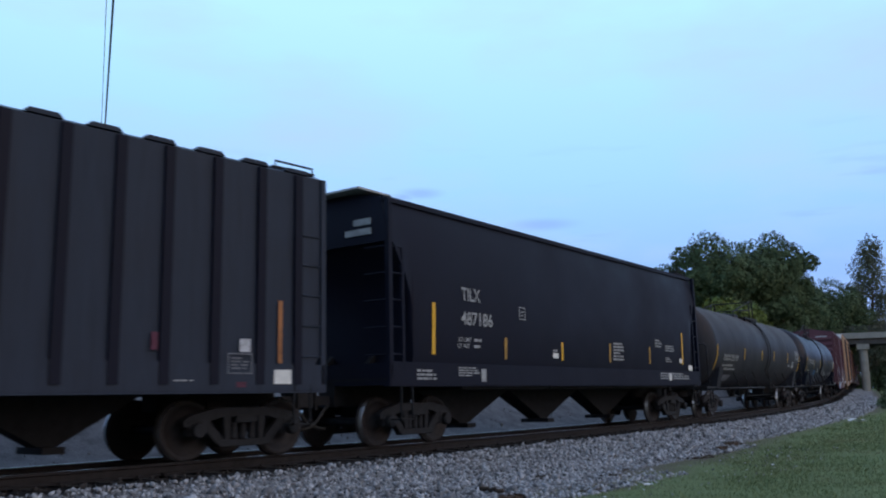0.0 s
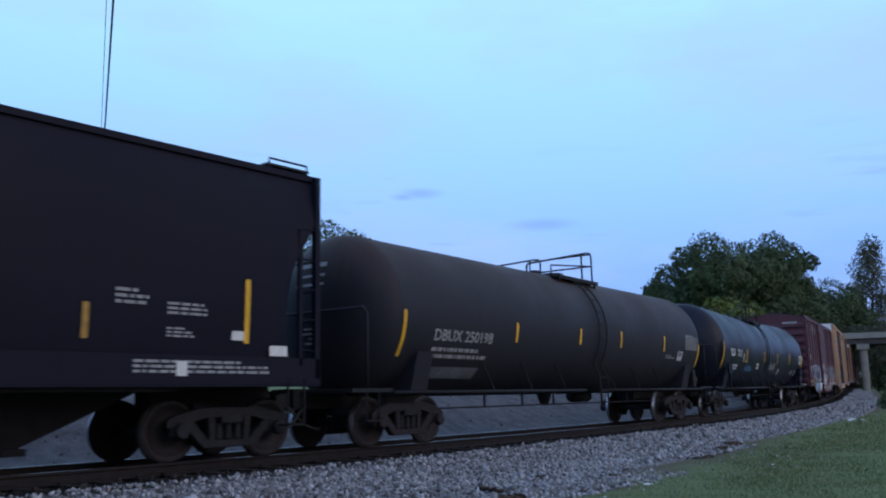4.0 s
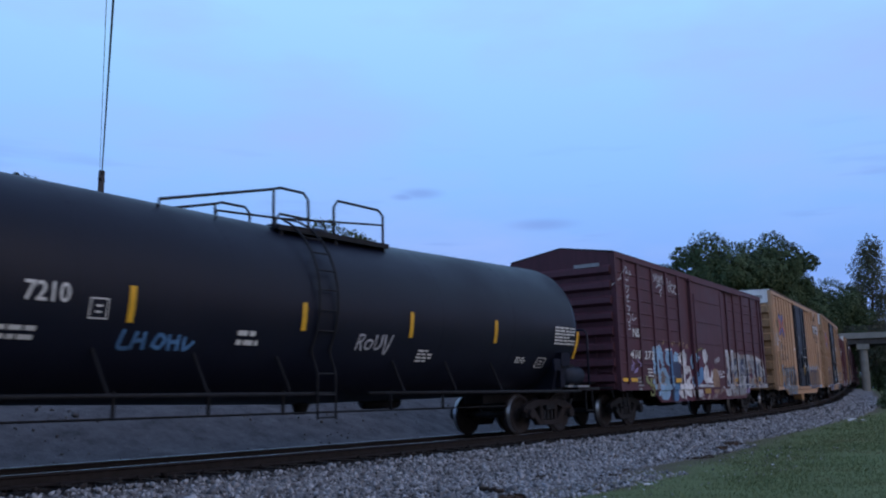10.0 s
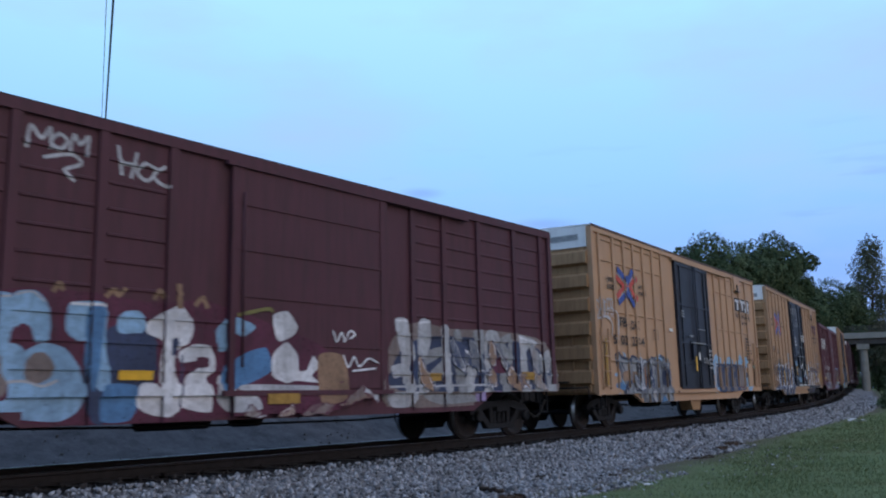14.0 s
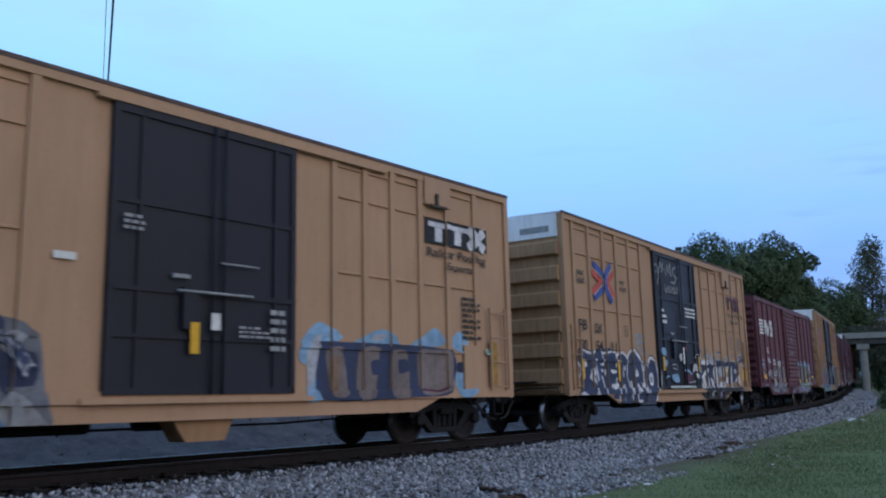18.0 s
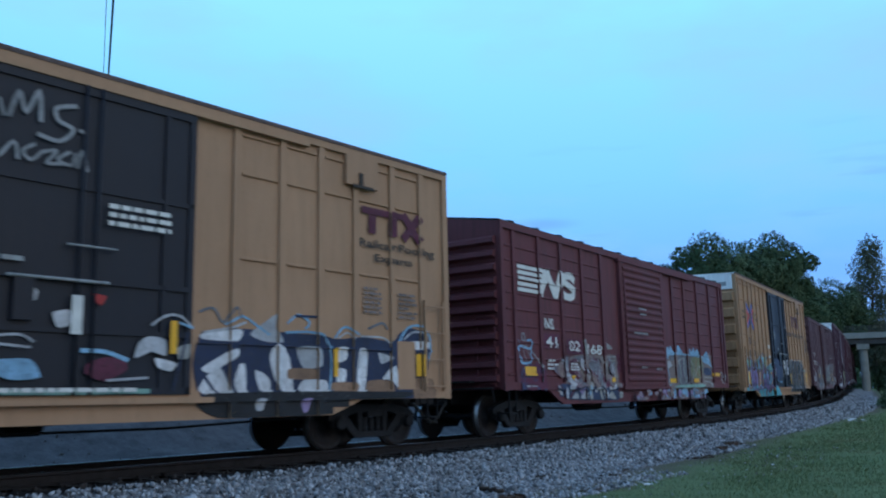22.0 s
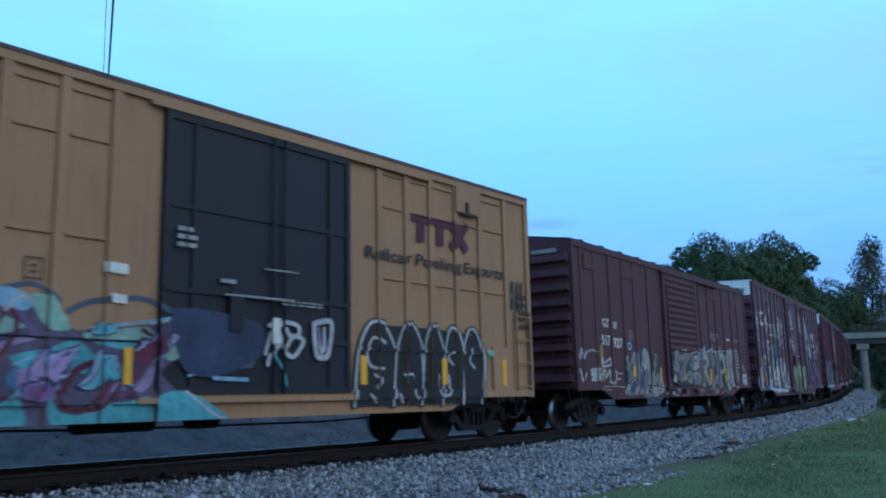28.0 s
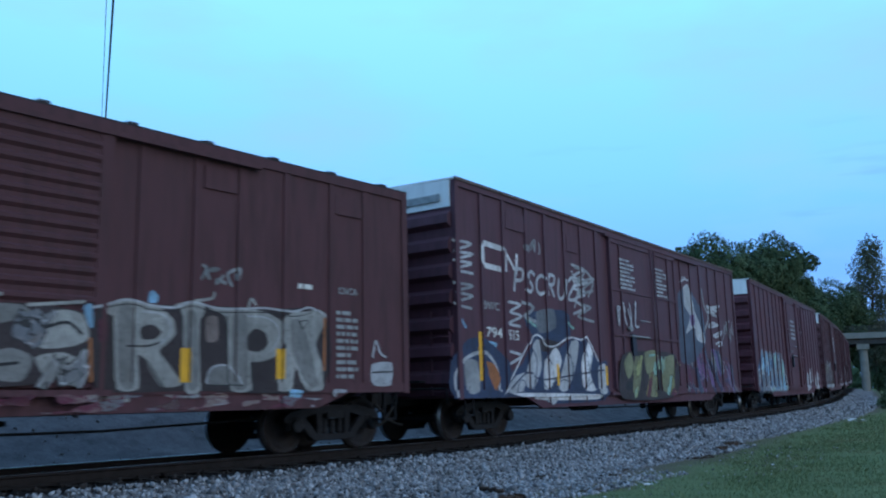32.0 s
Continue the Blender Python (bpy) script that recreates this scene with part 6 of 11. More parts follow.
def flowing(name, fills, edge, seed, wide, tall, warp, gaps, shine):
    """Graffiti paint: bent interlocked cells of colour, each with a dark outline and a thin highlight."""
    def build(nt, bsdf):
        sep, com = put(nt, "ShaderNodeSeparateXYZ"), put(nt, "ShaderNodeCombineXYZ")
        nt.links.new(coords(nt), sep.inputs[0])
        for k, axis in enumerate("XZ"):
            scaled = put(nt, "ShaderNodeMath")
            scaled.operation = "MULTIPLY_ADD"
            nt.links.new(sep.outputs[axis], scaled.inputs[0])
            scaled.inputs[1].default_value, scaled.inputs[2].default_value = (1 / wide, 1 / tall)[k], seed * (7.31, 1.7)[k]
            if k == 0:
                upright = scaled
                nt.links.new(scaled.outputs[0], com.inputs[0])
            else:
                nt.links.new(scaled.outputs[0], com.inputs[1])
                slant = put(nt, "ShaderNodeMath")
                slant.operation = "MULTIPLY_ADD"
                nt.links.new(sep.outputs["Z"], slant.inputs[0])
                slant.inputs[1].default_value = 0.45 * (1 if seed % 2 else -1) / wide
                nt.links.new(upright.outputs[0], slant.inputs[2])
                nt.links.new(slant.outputs[0], com.inputs[0])

        def bent(vec, scale, amount):
            n = put(nt, "ShaderNodeTexNoise", Scale=scale, Detail=1.0)
            nt.links.new(vec, n.inputs["Vector"])
            m = put(nt, "ShaderNodeVectorMath")
            m.operation = "MULTIPLY_ADD"
            nt.links.new(n.outputs["Color"], m.inputs[0])
            m.inputs[1].default_value = (amount, amount, 0)
            nt.links.new(vec, m.inputs[2])
            return m.outputs[0]
        v = bent(bent(com.outputs[0], 0.9, warp), 2.6, warp * 0.35)
        cell = put(nt, "ShaderNodeTexVoronoi", Scale=1.0, Randomness=0.9)
        rim = put(nt, "ShaderNodeTexVoronoi", Scale=1.0, Randomness=0.9)
        cell.voronoi_dimensions = rim.voronoi_dimensions = "2D"
        rim.feature = "DISTANCE_TO_EDGE"
        nt.links.new(v, cell.inputs["Vector"])
        nt.links.new(v, rim.inputs["Vector"])
        pick = put(nt, "ShaderNodeSeparateColor")
        nt.links.new(cell.outputs["Color"], pick.inputs[0])

        def chosen(value, keys):
            r = put(nt, "ShaderNodeValToRGB")
            r.color_ramp.interpolation = "CONSTANT"
            for i, k in enumerate(keys):
                e = r.color_ramp.elements[0] if i == 0 else r.color_ramp.elements.new(i / len(keys))
                e.position, e.color = i / len(keys), (*TINT[k], 1)
            nt.links.new(value, r.inputs[0])
            return r.outputs["Color"]
        sweep = noise_node(nt, v, 1.1, 2.0)
        c = mixed(nt, span(nt, sweep, 0.45, 0.62, 0, 0.75), chosen(pick.outputs[0], fills), chosen(pick.outputs[1], fills))
        second = noise_node(nt, v, 1.9, 0.0)
        inner = put(nt, "ShaderNodeMath")
        inner.operation = "COMPARE"
        nt.links.new(second, inner.inputs[0])
        inner.inputs[1].default_value, inner.inputs[2].default_value = 0.56, 0.016
        c = mixed(nt, inner.outputs[0], c, TINT[edge])
        if shine:
            lit = put(nt, "ShaderNodeMath")
            lit.operation = "COMPARE"
            nt.links.new(rim.outputs["Distance"], lit.inputs[0])
            lit.inputs[1].default_value, lit.inputs[2].default_value = 0.10, 0.018
            c = mixed(nt, lit.outputs[0], c, mixed(nt, span(nt, sweep, 0.46, 0.52), c, TINT[shine]))
        c = mixed(nt, span(nt, rim.outputs["Distance"], 0.032, 0.055), TINT[edge], c)
        grit = noise_node(nt, coords(nt), 7.0, 6.0, 0.75)
        c = mixed(nt, span(nt, grit, 0.45, 0.75, 0, 0.55), c, tuple(x * 0.45 + 0.012 for x in TINT[fills[0]]))
        nt.links.new(c, bsdf.inputs["Base Color"])
        worn = put(nt, "ShaderNodeMath")
        worn.operation = "MULTIPLY"
        nt.links.new(span(nt, pick.outputs[2], gaps - 0.01, gaps + 0.01) if gaps else span(nt, pick.outputs[2], -2, -1), worn.inputs[0])
        nt.links.new(span(nt, grit, 0.60, 0.72, 1, 0.35), worn.inputs[1])
        nt.links.new(worn.outputs[0], bsdf.inputs["Alpha"])
        bsdf.inputs["Roughness"].default_value = 0.6
        bsdf.inputs["Specular IOR Level"].default_value = 0.25
    return mat(name, build)


def wild_style(sheet, x0, x1, z0, z1, colours, seed, pieces=9, edge="black", ground=None, spiky=0.5, thick=0.16, gaps=None, shine="white"):
    """An unreadable graffiti piece with a ragged upper outline."""
    g = random.Random(seed)
    w, h = x1 - x0, z1 - z0
    gaps = (0.0 if ground else 0.4) if gaps is None else gaps
    m = flowing("graffiti_paint", list(colours) + list(ground or ())[:2], edge, seed % 37, max(0.3, min(0.62, w / pieces * 0.85)), min(0.75, h * 0.48), 0.9 + 0.5 * thick, gaps, shine)
    n = max(6, int(w / 0.07))
    tops, a = [], 0.0
    for i in range(n + 1):
        f = i / n * pieces
        bump = abs(math.sin(math.pi * f * 1.02 + seed)) ** 0.5
        jag = g.uniform(-1, 1) * 0.05 if g.random() < spiky else 0
        fall = min(1, 0.55 + 3.0 * min(i, n - i) / n)
        tops.append(z0 + h * fall * (0.80 + 0.16 * bump + jag))
    base = [z0 + h * 0.03 * (1 + math.sin(i * 0.9 + seed)) for i in range(n + 1)]
    x = [x0 + w * i / n for i in range(n + 1)]
    mid = [[z0 + h * f] * (n + 1) for f in (0.25, 0.5)]
    sheet.paint("graffiti", [[(x[i], base[i]), (x[i + 1], base[i + 1]), (x[i + 1], tops[i + 1]), (x[i], tops[i])] for i in range(n)], m, "sprayed graffiti piece of interlocked unreadable shapes", weld=True)


BARS = {
    "A": (((0.08, 0), (0.38, 1), (0.62, 1), (0.92, 0)), ((0.25, 0.36), (0.75, 0.36))),
    "B": (((0.12, 0), (0.12, 1)), ((0.12, 0.98), (0.7, 0.95), (0.75, 0.62), (0.2, 0.53)), ((0.2, 0.5), (0.88, 0.4), (0.85, 0.05), (0.12, 0.02))),
    "C": (((0.92, 0.85), (0.5, 1.0), (0.1, 0.75), (0.1, 0.25), (0.5, 0.0), (0.92, 0.15)),),
    "D": (((0.12, 0), (0.12, 1)), ((0.12, 1), (0.75, 0.9), (0.92, 0.5), (0.75, 0.1), (0.12, 0))),
    "E": (((0.88, 0.98), (0.15, 0.98)), ((0.15, 0.98), (0.15, 0.02)), ((0.15, 0.5), (0.75, 0.52)), ((0.15, 0.02), (0.9, 0.02))),
    "F": (((0.9, 0.98), (0.15, 0.95)), ((0.15, 0.95), (0.15, 0)), ((0.15, 0.5), (0.75, 0.52))),
    "G": (((0.92, 0.85), (0.5, 1.0), (0.1, 0.75), (0.1, 0.25), (0.5, 0.0), (0.9, 0.15), (0.9, 0.45)), ((0.55, 0.45), (0.9, 0.45))),
    "H": (((0.15, 0), (0.15, 1)), ((0.85, 0), (0.85, 1)), ((0.15, 0.5), (0.85, 0.5))),
    "I": (((0.5, 0), (0.5, 1)),),
    "K": (((0.15, 0), (0.15, 1)), ((0.85, 1), (0.25, 0.48)), ((0.35, 0.55), (0.9, 0))),
    "L": (((0.2, 1), (0.15, 0.02)), ((0.15, 0.02), (0.9, 0.05))),
    "M": (((0.08, 0), (0.15, 1)), ((0.15, 1), (0.5, 0.4)), ((0.5, 0.4), (0.85, 1)), ((0.85, 1), (0.92, 0))),
    "N": (((0.12, 0), (0.15, 1)), ((0.15, 1), (0.85, 0)), ((0.85, 0), (0.88, 1))),
    "O": (((0.5, 1), (0.12, 0.8), (0.1, 0.2), (0.5, 0.0), (0.9, 0.2), (0.88, 0.8), (0.5, 1)),),
    "P": (((0.15, 0), (0.15, 1)), ((0.15, 0.98), (0.8, 0.95), (0.85, 0.55), (0.2, 0.45))),
    "R": (((0.15, 0), (0.15, 1)), ((0.15, 0.98), (0.75, 0.95), (0.8, 0.6), (0.2, 0.5)), ((0.4, 0.48), (0.9, 0))),
    "S": (((0.88, 0.88), (0.5, 1.0), (0.15, 0.8), (0.5, 0.52), (0.88, 0.25), (0.5, 0.0), (0.1, 0.12)),),
    "T": (((0.05, 0.96), (0.95, 0.98)), ((0.5, 0.96), (0.5, 0))),
    "U": (((0.12, 1), (0.12, 0.3), (0.5, 0.0), (0.88, 0.3), (0.88, 1)),),
    "V": (((0.08, 1), (0.5, 0)), ((0.5, 0), (0.92, 1))),
    "Z": (((0.1, 0.95), (0.9, 0.98)), ((0.9, 0.98), (0.1, 0.02)), ((0.1, 0.02), (0.9, 0.04))),
    "X": (((0.08, 1), (0.92, 0)), ((0.92, 1), (0.08, 0))),
    "2": (((0.12, 0.8), (0.5, 1.0), (0.88, 0.75), (0.5, 0.4), (0.1, 0.02)), ((0.1, 0.02), (0.92, 0.04))),
}


def fat_letters(sheet, text, x0, x1, z0, z1, fills, edge=None, shadow=None, bar=0.16, shift=(-0.12, 0.0), rim=0.04, seed=0, shine=None, lean=0.0):
    """Graffiti letters drawn in broad bars, each lapping over the one before it."""
    g = random.Random(seed)
    step = (x1 - x0) / len(text)
    sheet.begin()
    rows = []
    for i, ch in enumerate(text):
        a, b = x0 + step * i + bar, x0 + step * (i + 1) - bar * 0.9
        lo, hi = z0 + bar + g.uniform(-0.04, 0.04), z1 - bar + g.uniform(-0.08, 0.05)
        rows.append([curve_pts([(a + (b - a) * u + lean * v + g.uniform(-0.02, 0.02), lo + (hi - lo) * v) for u, v in s], 5 if len(s) > 2 else 1) for s in BARS[ch]])
    if shadow:
        polys = []
        for marks in rows:
            for pts in marks:
                for f in (0.5, 1.0):
                    polys += stroke([(x + shift[0] * f, z + shift[1] * f) for x, z in pts], bar + rim)
        sheet.paint("graffiti", polys, SPRAY[shadow])
    for i, marks in enumerate(rows):
        if edge:
            sheet.paint("graffiti", [p for pts in marks for p in stroke(pts, bar + rim)], SPRAY[edge])
        sheet.paint("graffiti", [p for pts in marks for p in stroke(pts, bar)], SPRAY[fills[i % len(fills)]])
        if shine:
            sheet.paint("graffiti", [p for pts in marks for p in stroke([(x - bar * 0.45, z + bar * 0.35) for x, z in pts[1:-1] or pts], 0.014)], SPRAY[shine])
    sheet.end("large sprayed graffiti letters with outlines")


def ring(pts, n=4):
    """A smooth closed outline through a few corners."""
    k, out = len(pts), []
    for i in range(k):
        a, b, c, d = pts[i - 1], pts[i], pts[(i + 1) % k], pts[(i + 2) % k]
        for q in range(n):
            t = q / n
            out.append(tuple(b[j] + 0.32 * t * ((c[j] - a[j]) + t * (2 * a[j] - 5 * b[j] + 4 * c[j] - d[j] + t * (3 * b[j] - a[j] - 3 * c[j] + d[j]))) + (0.36 * t * (c[j] - b[j])) for j in (0, 1)))
    return out


def on_wall(sheet, polys):
    """What of the shapes lies on the car's side: its lower edge drops between the bogies."""
    drop, low, sill = sheet.skirt
    done = []
    for p in strips(polys, 0, (-drop - 0.75, -drop - 0.37, -drop, drop, drop + 0.37, drop + 0.75)):
        x = abs(sum(c[0] for c in p) / len(p))
        q = cut(p, 1, low + 0.004 if x < drop else sill - 0.01 if x > drop + 0.75 else low + (sill - low) * min(1, (x - drop + 0.19) / 0.75), False)
        if len(q) > 2:
            done.append(q)
    return done


def fill(sheet, colour, *pts):
    """One sprayed shape with rounded corners."""
    sheet.paint("graffiti", on_wall(sheet, [ring(list(pts))]), SPRAY[colour], "", 0.0, True)


def line_of(sheet, colour, w, *pts):
    """One sprayed line."""
    sheet.paint("graffiti", on_wall(sheet, stroke(curve_pts(list(pts), 5), w)), SPRAY[colour], "", 0.0, True)


def patch(sheet, material, x0, x1, z0, z1):
    """A reflective plate left bare among the paint."""
    sheet.paint("reflective_stripe", [quad(x0, x1, z0, z1)], material)


def tag(sheet, x0, x1, z0, z1, colour, seed, letters=5, w=0.016, upright=False):
    """A quick handwritten tag in one colour."""
    g = random.Random(seed)
    polys = []
    for i in range(letters):
        if upright:
            a0, a1, b0, b1 = x0, x1, z1 - (z1 - z0) * (i + 1) / letters, z1 - (z1 - z0) * i / letters
        else:
            a0, a1, b0, b1 = x0 + (x1 - x0) * i / letters, x0 + (x1 - x0) * (i + 1) / letters, z0, z1
        n = g.choice((4, 5, 6))
        pts = [(g.uniform(a0 - 0.1 * (a1 - a0), a1 + 0.1 * (a1 - a0)), g.uniform(b0, b1)) for _ in range(n)]
        polys += stroke(curve_pts(pts, 6), w)
    sheet.paint("graffiti", polys, SPRAY[colour])


def boxcar_sheet(key, width, posts, door, door_out, post_w=0.07, post_out=0.05, sill=0.98, low=0.6, drop=4.6, proud=0.024, bands=(), band_out=0.022, shift=0.0):
    rows = [(sill - 0.016, sill + 0.151, post_out + 0.002)] + [(z - 0.046, z + 0.013, band_out + 0.003) for z in bands]
    sheet = Sheet(CAR[key], width, [(p - post_w - 0.001, p + post_w + 0.001, post_out + 0.002) for p in posts] + [(door[0], door[1], door_out)], rows=rows, shift=shift)
    sheet.skirt, sheet.proud = (drop, low, sill), proud
    return sheet


def curve_of(section):
    """How far a hopper's side stands out at height z."""
    side = sorted([(z, -y) for y, z in section if y < -1.0])
    zs, ys = [a for a, _ in side], [b for _, b in side]
    return (lambda z, x: float(np.interp(z, zs, ys)) + 0.01), zs


def round_side(r, cz, sag=0.0, half=8.45):
    return lambda z, x: math.sqrt(max(0.02, r * r - (z - cz + sag * (1 - abs(x) / half)) ** 2))


# ribbed grey hopper
sh = Sheet(CAR["A"], 1.562, [(x - 0.076, x + 0.076, 0.02) for x in (7.64, 6.9, 6.07, 5.24, 4.48)])
sh.paint("placard", [quad(7.17, 7.51, 1.13, 1.35)], WHITE, "white reflective placard")
sh.paint("placard", [quad(6.51, 6.71, 1.61, 1.81)], SPRAY["pale"], "pale faded placard")
sh.paint("placard", [quad(6.30, 6.75, 1.57, 1.59), quad(6.30, 6.75, 1.28, 1.30), quad(6.30, 6.32, 1.28, 1.59), quad(6.73, 6.75, 1.28, 1.59)], SPRAY["grey"], "thin pale stencilled frame")
small_print(sh, 6.36, 6.69, 1.34, 1.54, 4, SPRAY["grey"], 1)
stripe(sh, 7.28, 1.45, 2.44, SPRAY["orange"], 0.04)
stripe(sh, 5.08, 1.60, 1.85, SPRAY["plum"], 0.05)
small_print(sh, 5.4, 5.75, 1.16, 1.2, 1, WHITE_DIM, 2)
sh.paint("placard", [quad(6.46, 6.64, 1.08, 1.16)], SPRAY["plum"])

# black hopper
bend, zs = curve_of(ROUND_SECTION)
sh = Sheet(CAR["T"], 0.0, (), bend, [1.2 + 0.2 * i for i in range(14)])
word(sh, "TILX", -5.63, -4.95, 2.82, 3.09, WHITE_DIM)
word(sh, "487186", -5.67, -4.50, 2.32, 2.60, WHITE_DIM)
word(sh, "LD LMT", -5.76, -5.30, 1.985, 2.07, WHITE_DIM)
small_print(sh, -5.2, -4.8, 1.98, 2.08, 1, WHITE_DIM, 3)
word(sh, "LT WT", -5.78, -5.36, 1.855, 1.94, WHITE_DIM)
small_print(sh, -5.2, -4.83, 1.85, 1.95, 1, WHITE_DIM, 303)
stripe(sh, -6.6, 1.70, 2.70)
for x, z0, z1, m in ((-3.97, 1.66, 2.13, REFLECT_DULL), (-1.40, 1.69, 2.13, REFLECT_Y), (1.25, 1.70, 2.2, REFLECT_DULL), (3.9, 1.72, 2.2, REFLECT_DULL), (6.47, 1.74, 2.72, REFLECT_Y)):
    stripe(sh, x, z0, z1, m, 0.045)
sh.paint("placard", [quad(-1.86, -1.60, 1.74, 1.86)], WHITE, "white placard")
small_print(sh, -1.86, -1.58, 1.88, 1.96, 1, WHITE_DIM, 4)
box_edge = [quad(-3.39, -3.12, 2.82, 2.84), quad(-3.39, -3.12, 2.56, 2.58), quad(-3.39, -3.37, 2.56, 2.84), quad(-3.14, -3.12, 2.56, 2.84), quad(-3.3, -3.21, 2.64, 2.67), quad(-3.3, -3.21, 2.72, 2.75)]
sh.paint("stencil_box", box_edge, WHITE_DIM)
small_print(sh, 1.45, 2.1, 1.75, 2.25, 6, WHITE_DIM, 5)
small_print(sh, 5.10, 5.75, 2.10, 2.30, 3, WHITE_DIM, 6)
small_print(sh, 5.10, 5.55, 1.78, 1.94, 3, WHITE_DIM, 7)
small_print(sh, 4.3, 4.8, 2.2, 2.45, 3, WHITE_DIM, 8)
sh.paint("placard", [quad(6.20, 6.42, 1.78, 1.92)], WHITE)
sill = Sheet(CAR["T"], 1.56)
small_print(sill, -7.15, -6.55, 1.2, 1.42, 3, WHITE_DIM, 9)
small_print(sill, -5.80, -5.05, 1.28, 1.48, 4, WHITE_DIM, 10)
sill.paint("placard", [quad(-4.98, -4.80, 1.18, 1.44)], WHITE_DIM)
small_print(sill, 4.6, 6.9, 1.27, 1.48, 3, WHITE_DIM, 11)
sill.paint("placard", [quad(5.27, 5.44, 1.24, 1.45)], WHITE)
sill.paint("placard", [quad(6.9, 7.25, 1.56, 1.72)], WHITE, "white reflective placard")
tagged(part("end_board", boxes((-7.97, -7.955, -1.15, -0.72, 4.12, 4.24), (-7.97, -7.955, -1.15, -0.5, 3.93, 4.05)), WHITE_DIM, CAR["T"]), "white stencil bars on the end sheet")

# sooty tank
sh = Sheet(CAR["D"], 0.0, (), round_side(1.6, 2.50), [1.1 + 0.12 * i for i in range(26)], shift=-0.35)
word(sh, "DBUX 250198", -6.35, -4.28, 1.97, 2.20, WHITE_DIM)
small_print(sh, -6.35, -4.3, 1.62, 1.88, 2, WHITE_DIM, 12)
sh.paint("placard", [quad(-6.1, -4.4, 1.26, 1.48)], SPRAY["grey"], "grime-grey overpainted patch")
for x, z0, z1, m in ((-7.32, 1.65, 2.5, REFLECT_Y), (-3.31, 2.05, 2.48, REFLECT_Y), (-0.25, 2.1, 2.5, REFLECT_Y), (2.15, 2.1, 2.55, REFLECT_Y), (5.2, 2.1, 2.55, REFLECT_Y), (8.1, 1.7, 2.4, REFLECT_Y)):
    stripe(sh, x, z0, z1, m, 0.045)
small_print(sh, 6.95, 8.0, 2.2, 2.68, 8, WHITE_DIM, 13)
sh.paint("placard", [quad(6.35, 6.75, 1.86, 2.14)], SPRAY["pale"], "framed hazard placard")
sh.paint("placard", [quad(6.40, 6.70, 1.98, 2.10)], SPRAY["grey"])
small_print(sh, 5.4, 6.15, 1.9, 2.02, 2, WHITE_DIM, 14)

# clean tank
sh = Sheet(CAR["TC"], 0.0, (), round_side(1.61, 2.53, 0.13), [1.1 + 0.12 * i for i in range(26)], shift=-0.37)
word(sh, "TCIX", -6.55, -5.88, 2.14, 2.42, WHITE)
word(sh, "7210", -5.45, -4.85, 2.16, 2.42, WHITE)
small_print(sh, -6.58, -5.2, 1.66, 1.88, 2, WHITE, 15)
small_print(sh, -6.58, -6.1, 1.52, 1.62, 1, WHITE, 16)
sh.paint("stencil_box", [[(a - 1.18, b - 0.58) for a, b in q] for q in box_edge], WHITE)
for x, z0, z1 in ((-7.53, 1.72, 2.66), (-3.96, 1.96, 2.46), (-0.80, 2.0, 2.46), (1.93, 2.0, 2.48), (4.72, 2.0, 2.48), (8.2, 1.75, 2.4)):
    stripe(sh, x, z0, z1, REFLECT_Y, 0.05)
polys = []
for pts in ([(-4.0, 1.86), (-4.03, 1.64), (-3.88, 1.62)], [(-3.84, 1.62), (-3.8, 1.84)], [(-3.68, 1.84), (-3.65, 1.62)], [(-3.82, 1.72), (-3.66, 1.74)], [(-3.52, 1.66), (-3.45, 1.82), (-3.34, 1.76), (-3.4, 1.64), (-3.52, 1.68)],
            [(-3.28, 1.82), (-3.24, 1.62)], [(-3.26, 1.72), (-3.1, 1.74)], [(-3.12, 1.82), (-3.1, 1.62)], [(-3.02, 1.8), (-2.98, 1.63), (-2.85, 1.74)]):
    polys += stroke(curve_pts(pts, 6), 0.028)
sh.paint("graffiti", polys, SPRAY["blue"], "blue handwritten tag")
fat_letters(sh, "ROUV", 0.45, 1.4, 1.70, 2.0, ("pale",), None, None, 0.02, seed=5, lean=0.05)
small_print(sh, -2.1, -1.68, 1.70, 1.98, 2, WHITE, 17)
small_print(sh, 2.25, 2.7, 1.55, 1.8, 4, WHITE, 18)
small_print(sh, 5.7, 6.1, 1.6, 1.74, 3, WHITE, 19)
small_print(sh, 7.15, 8.1, 2.05, 2.5, 6, WHITE, 20)
sh.paint("stencil_box", [[(6.6 + (a + 3.39) * 1.4, 1.52 + (b - 2.56) * 0.8) for a, b in q] for q in box_edge], WHITE)
part("routing_board", boxes((-7.47, -6.99, -1.62, -1.56, 1.52, 1.84), (-7.27, -7.19, -1.6, -1.54, 1.0, 1.52)), HOPPER_BLACK, CAR["TC"])
part("routing_board", boxes((6.63, 6.93, -1.62, -1.56, 1.45, 1.72)), HOPPER_BLACK, CAR["TC"])
part("air_reservoir", spin(bmesh.new(), [(-0.46, 0.0), (-0.45, 0.12), (-0.40, 0.21), (0.40, 0.21), (0.45, 0.12), (0.46, 0.0)], (8.07, -1.18, 1.36), "x", 20), HOPPER_GREY, CAR["TC"], "bluish grey air reservoir")
for x0, x1 in ((7.79, 8.32), (7.28, 7.51)):
    part("step_tread", boxes((x0, x1, -1.58, -1.3, 1.065, 1.105)), WHITE_DIM, CAR["TC"], "worn pale tread edge")
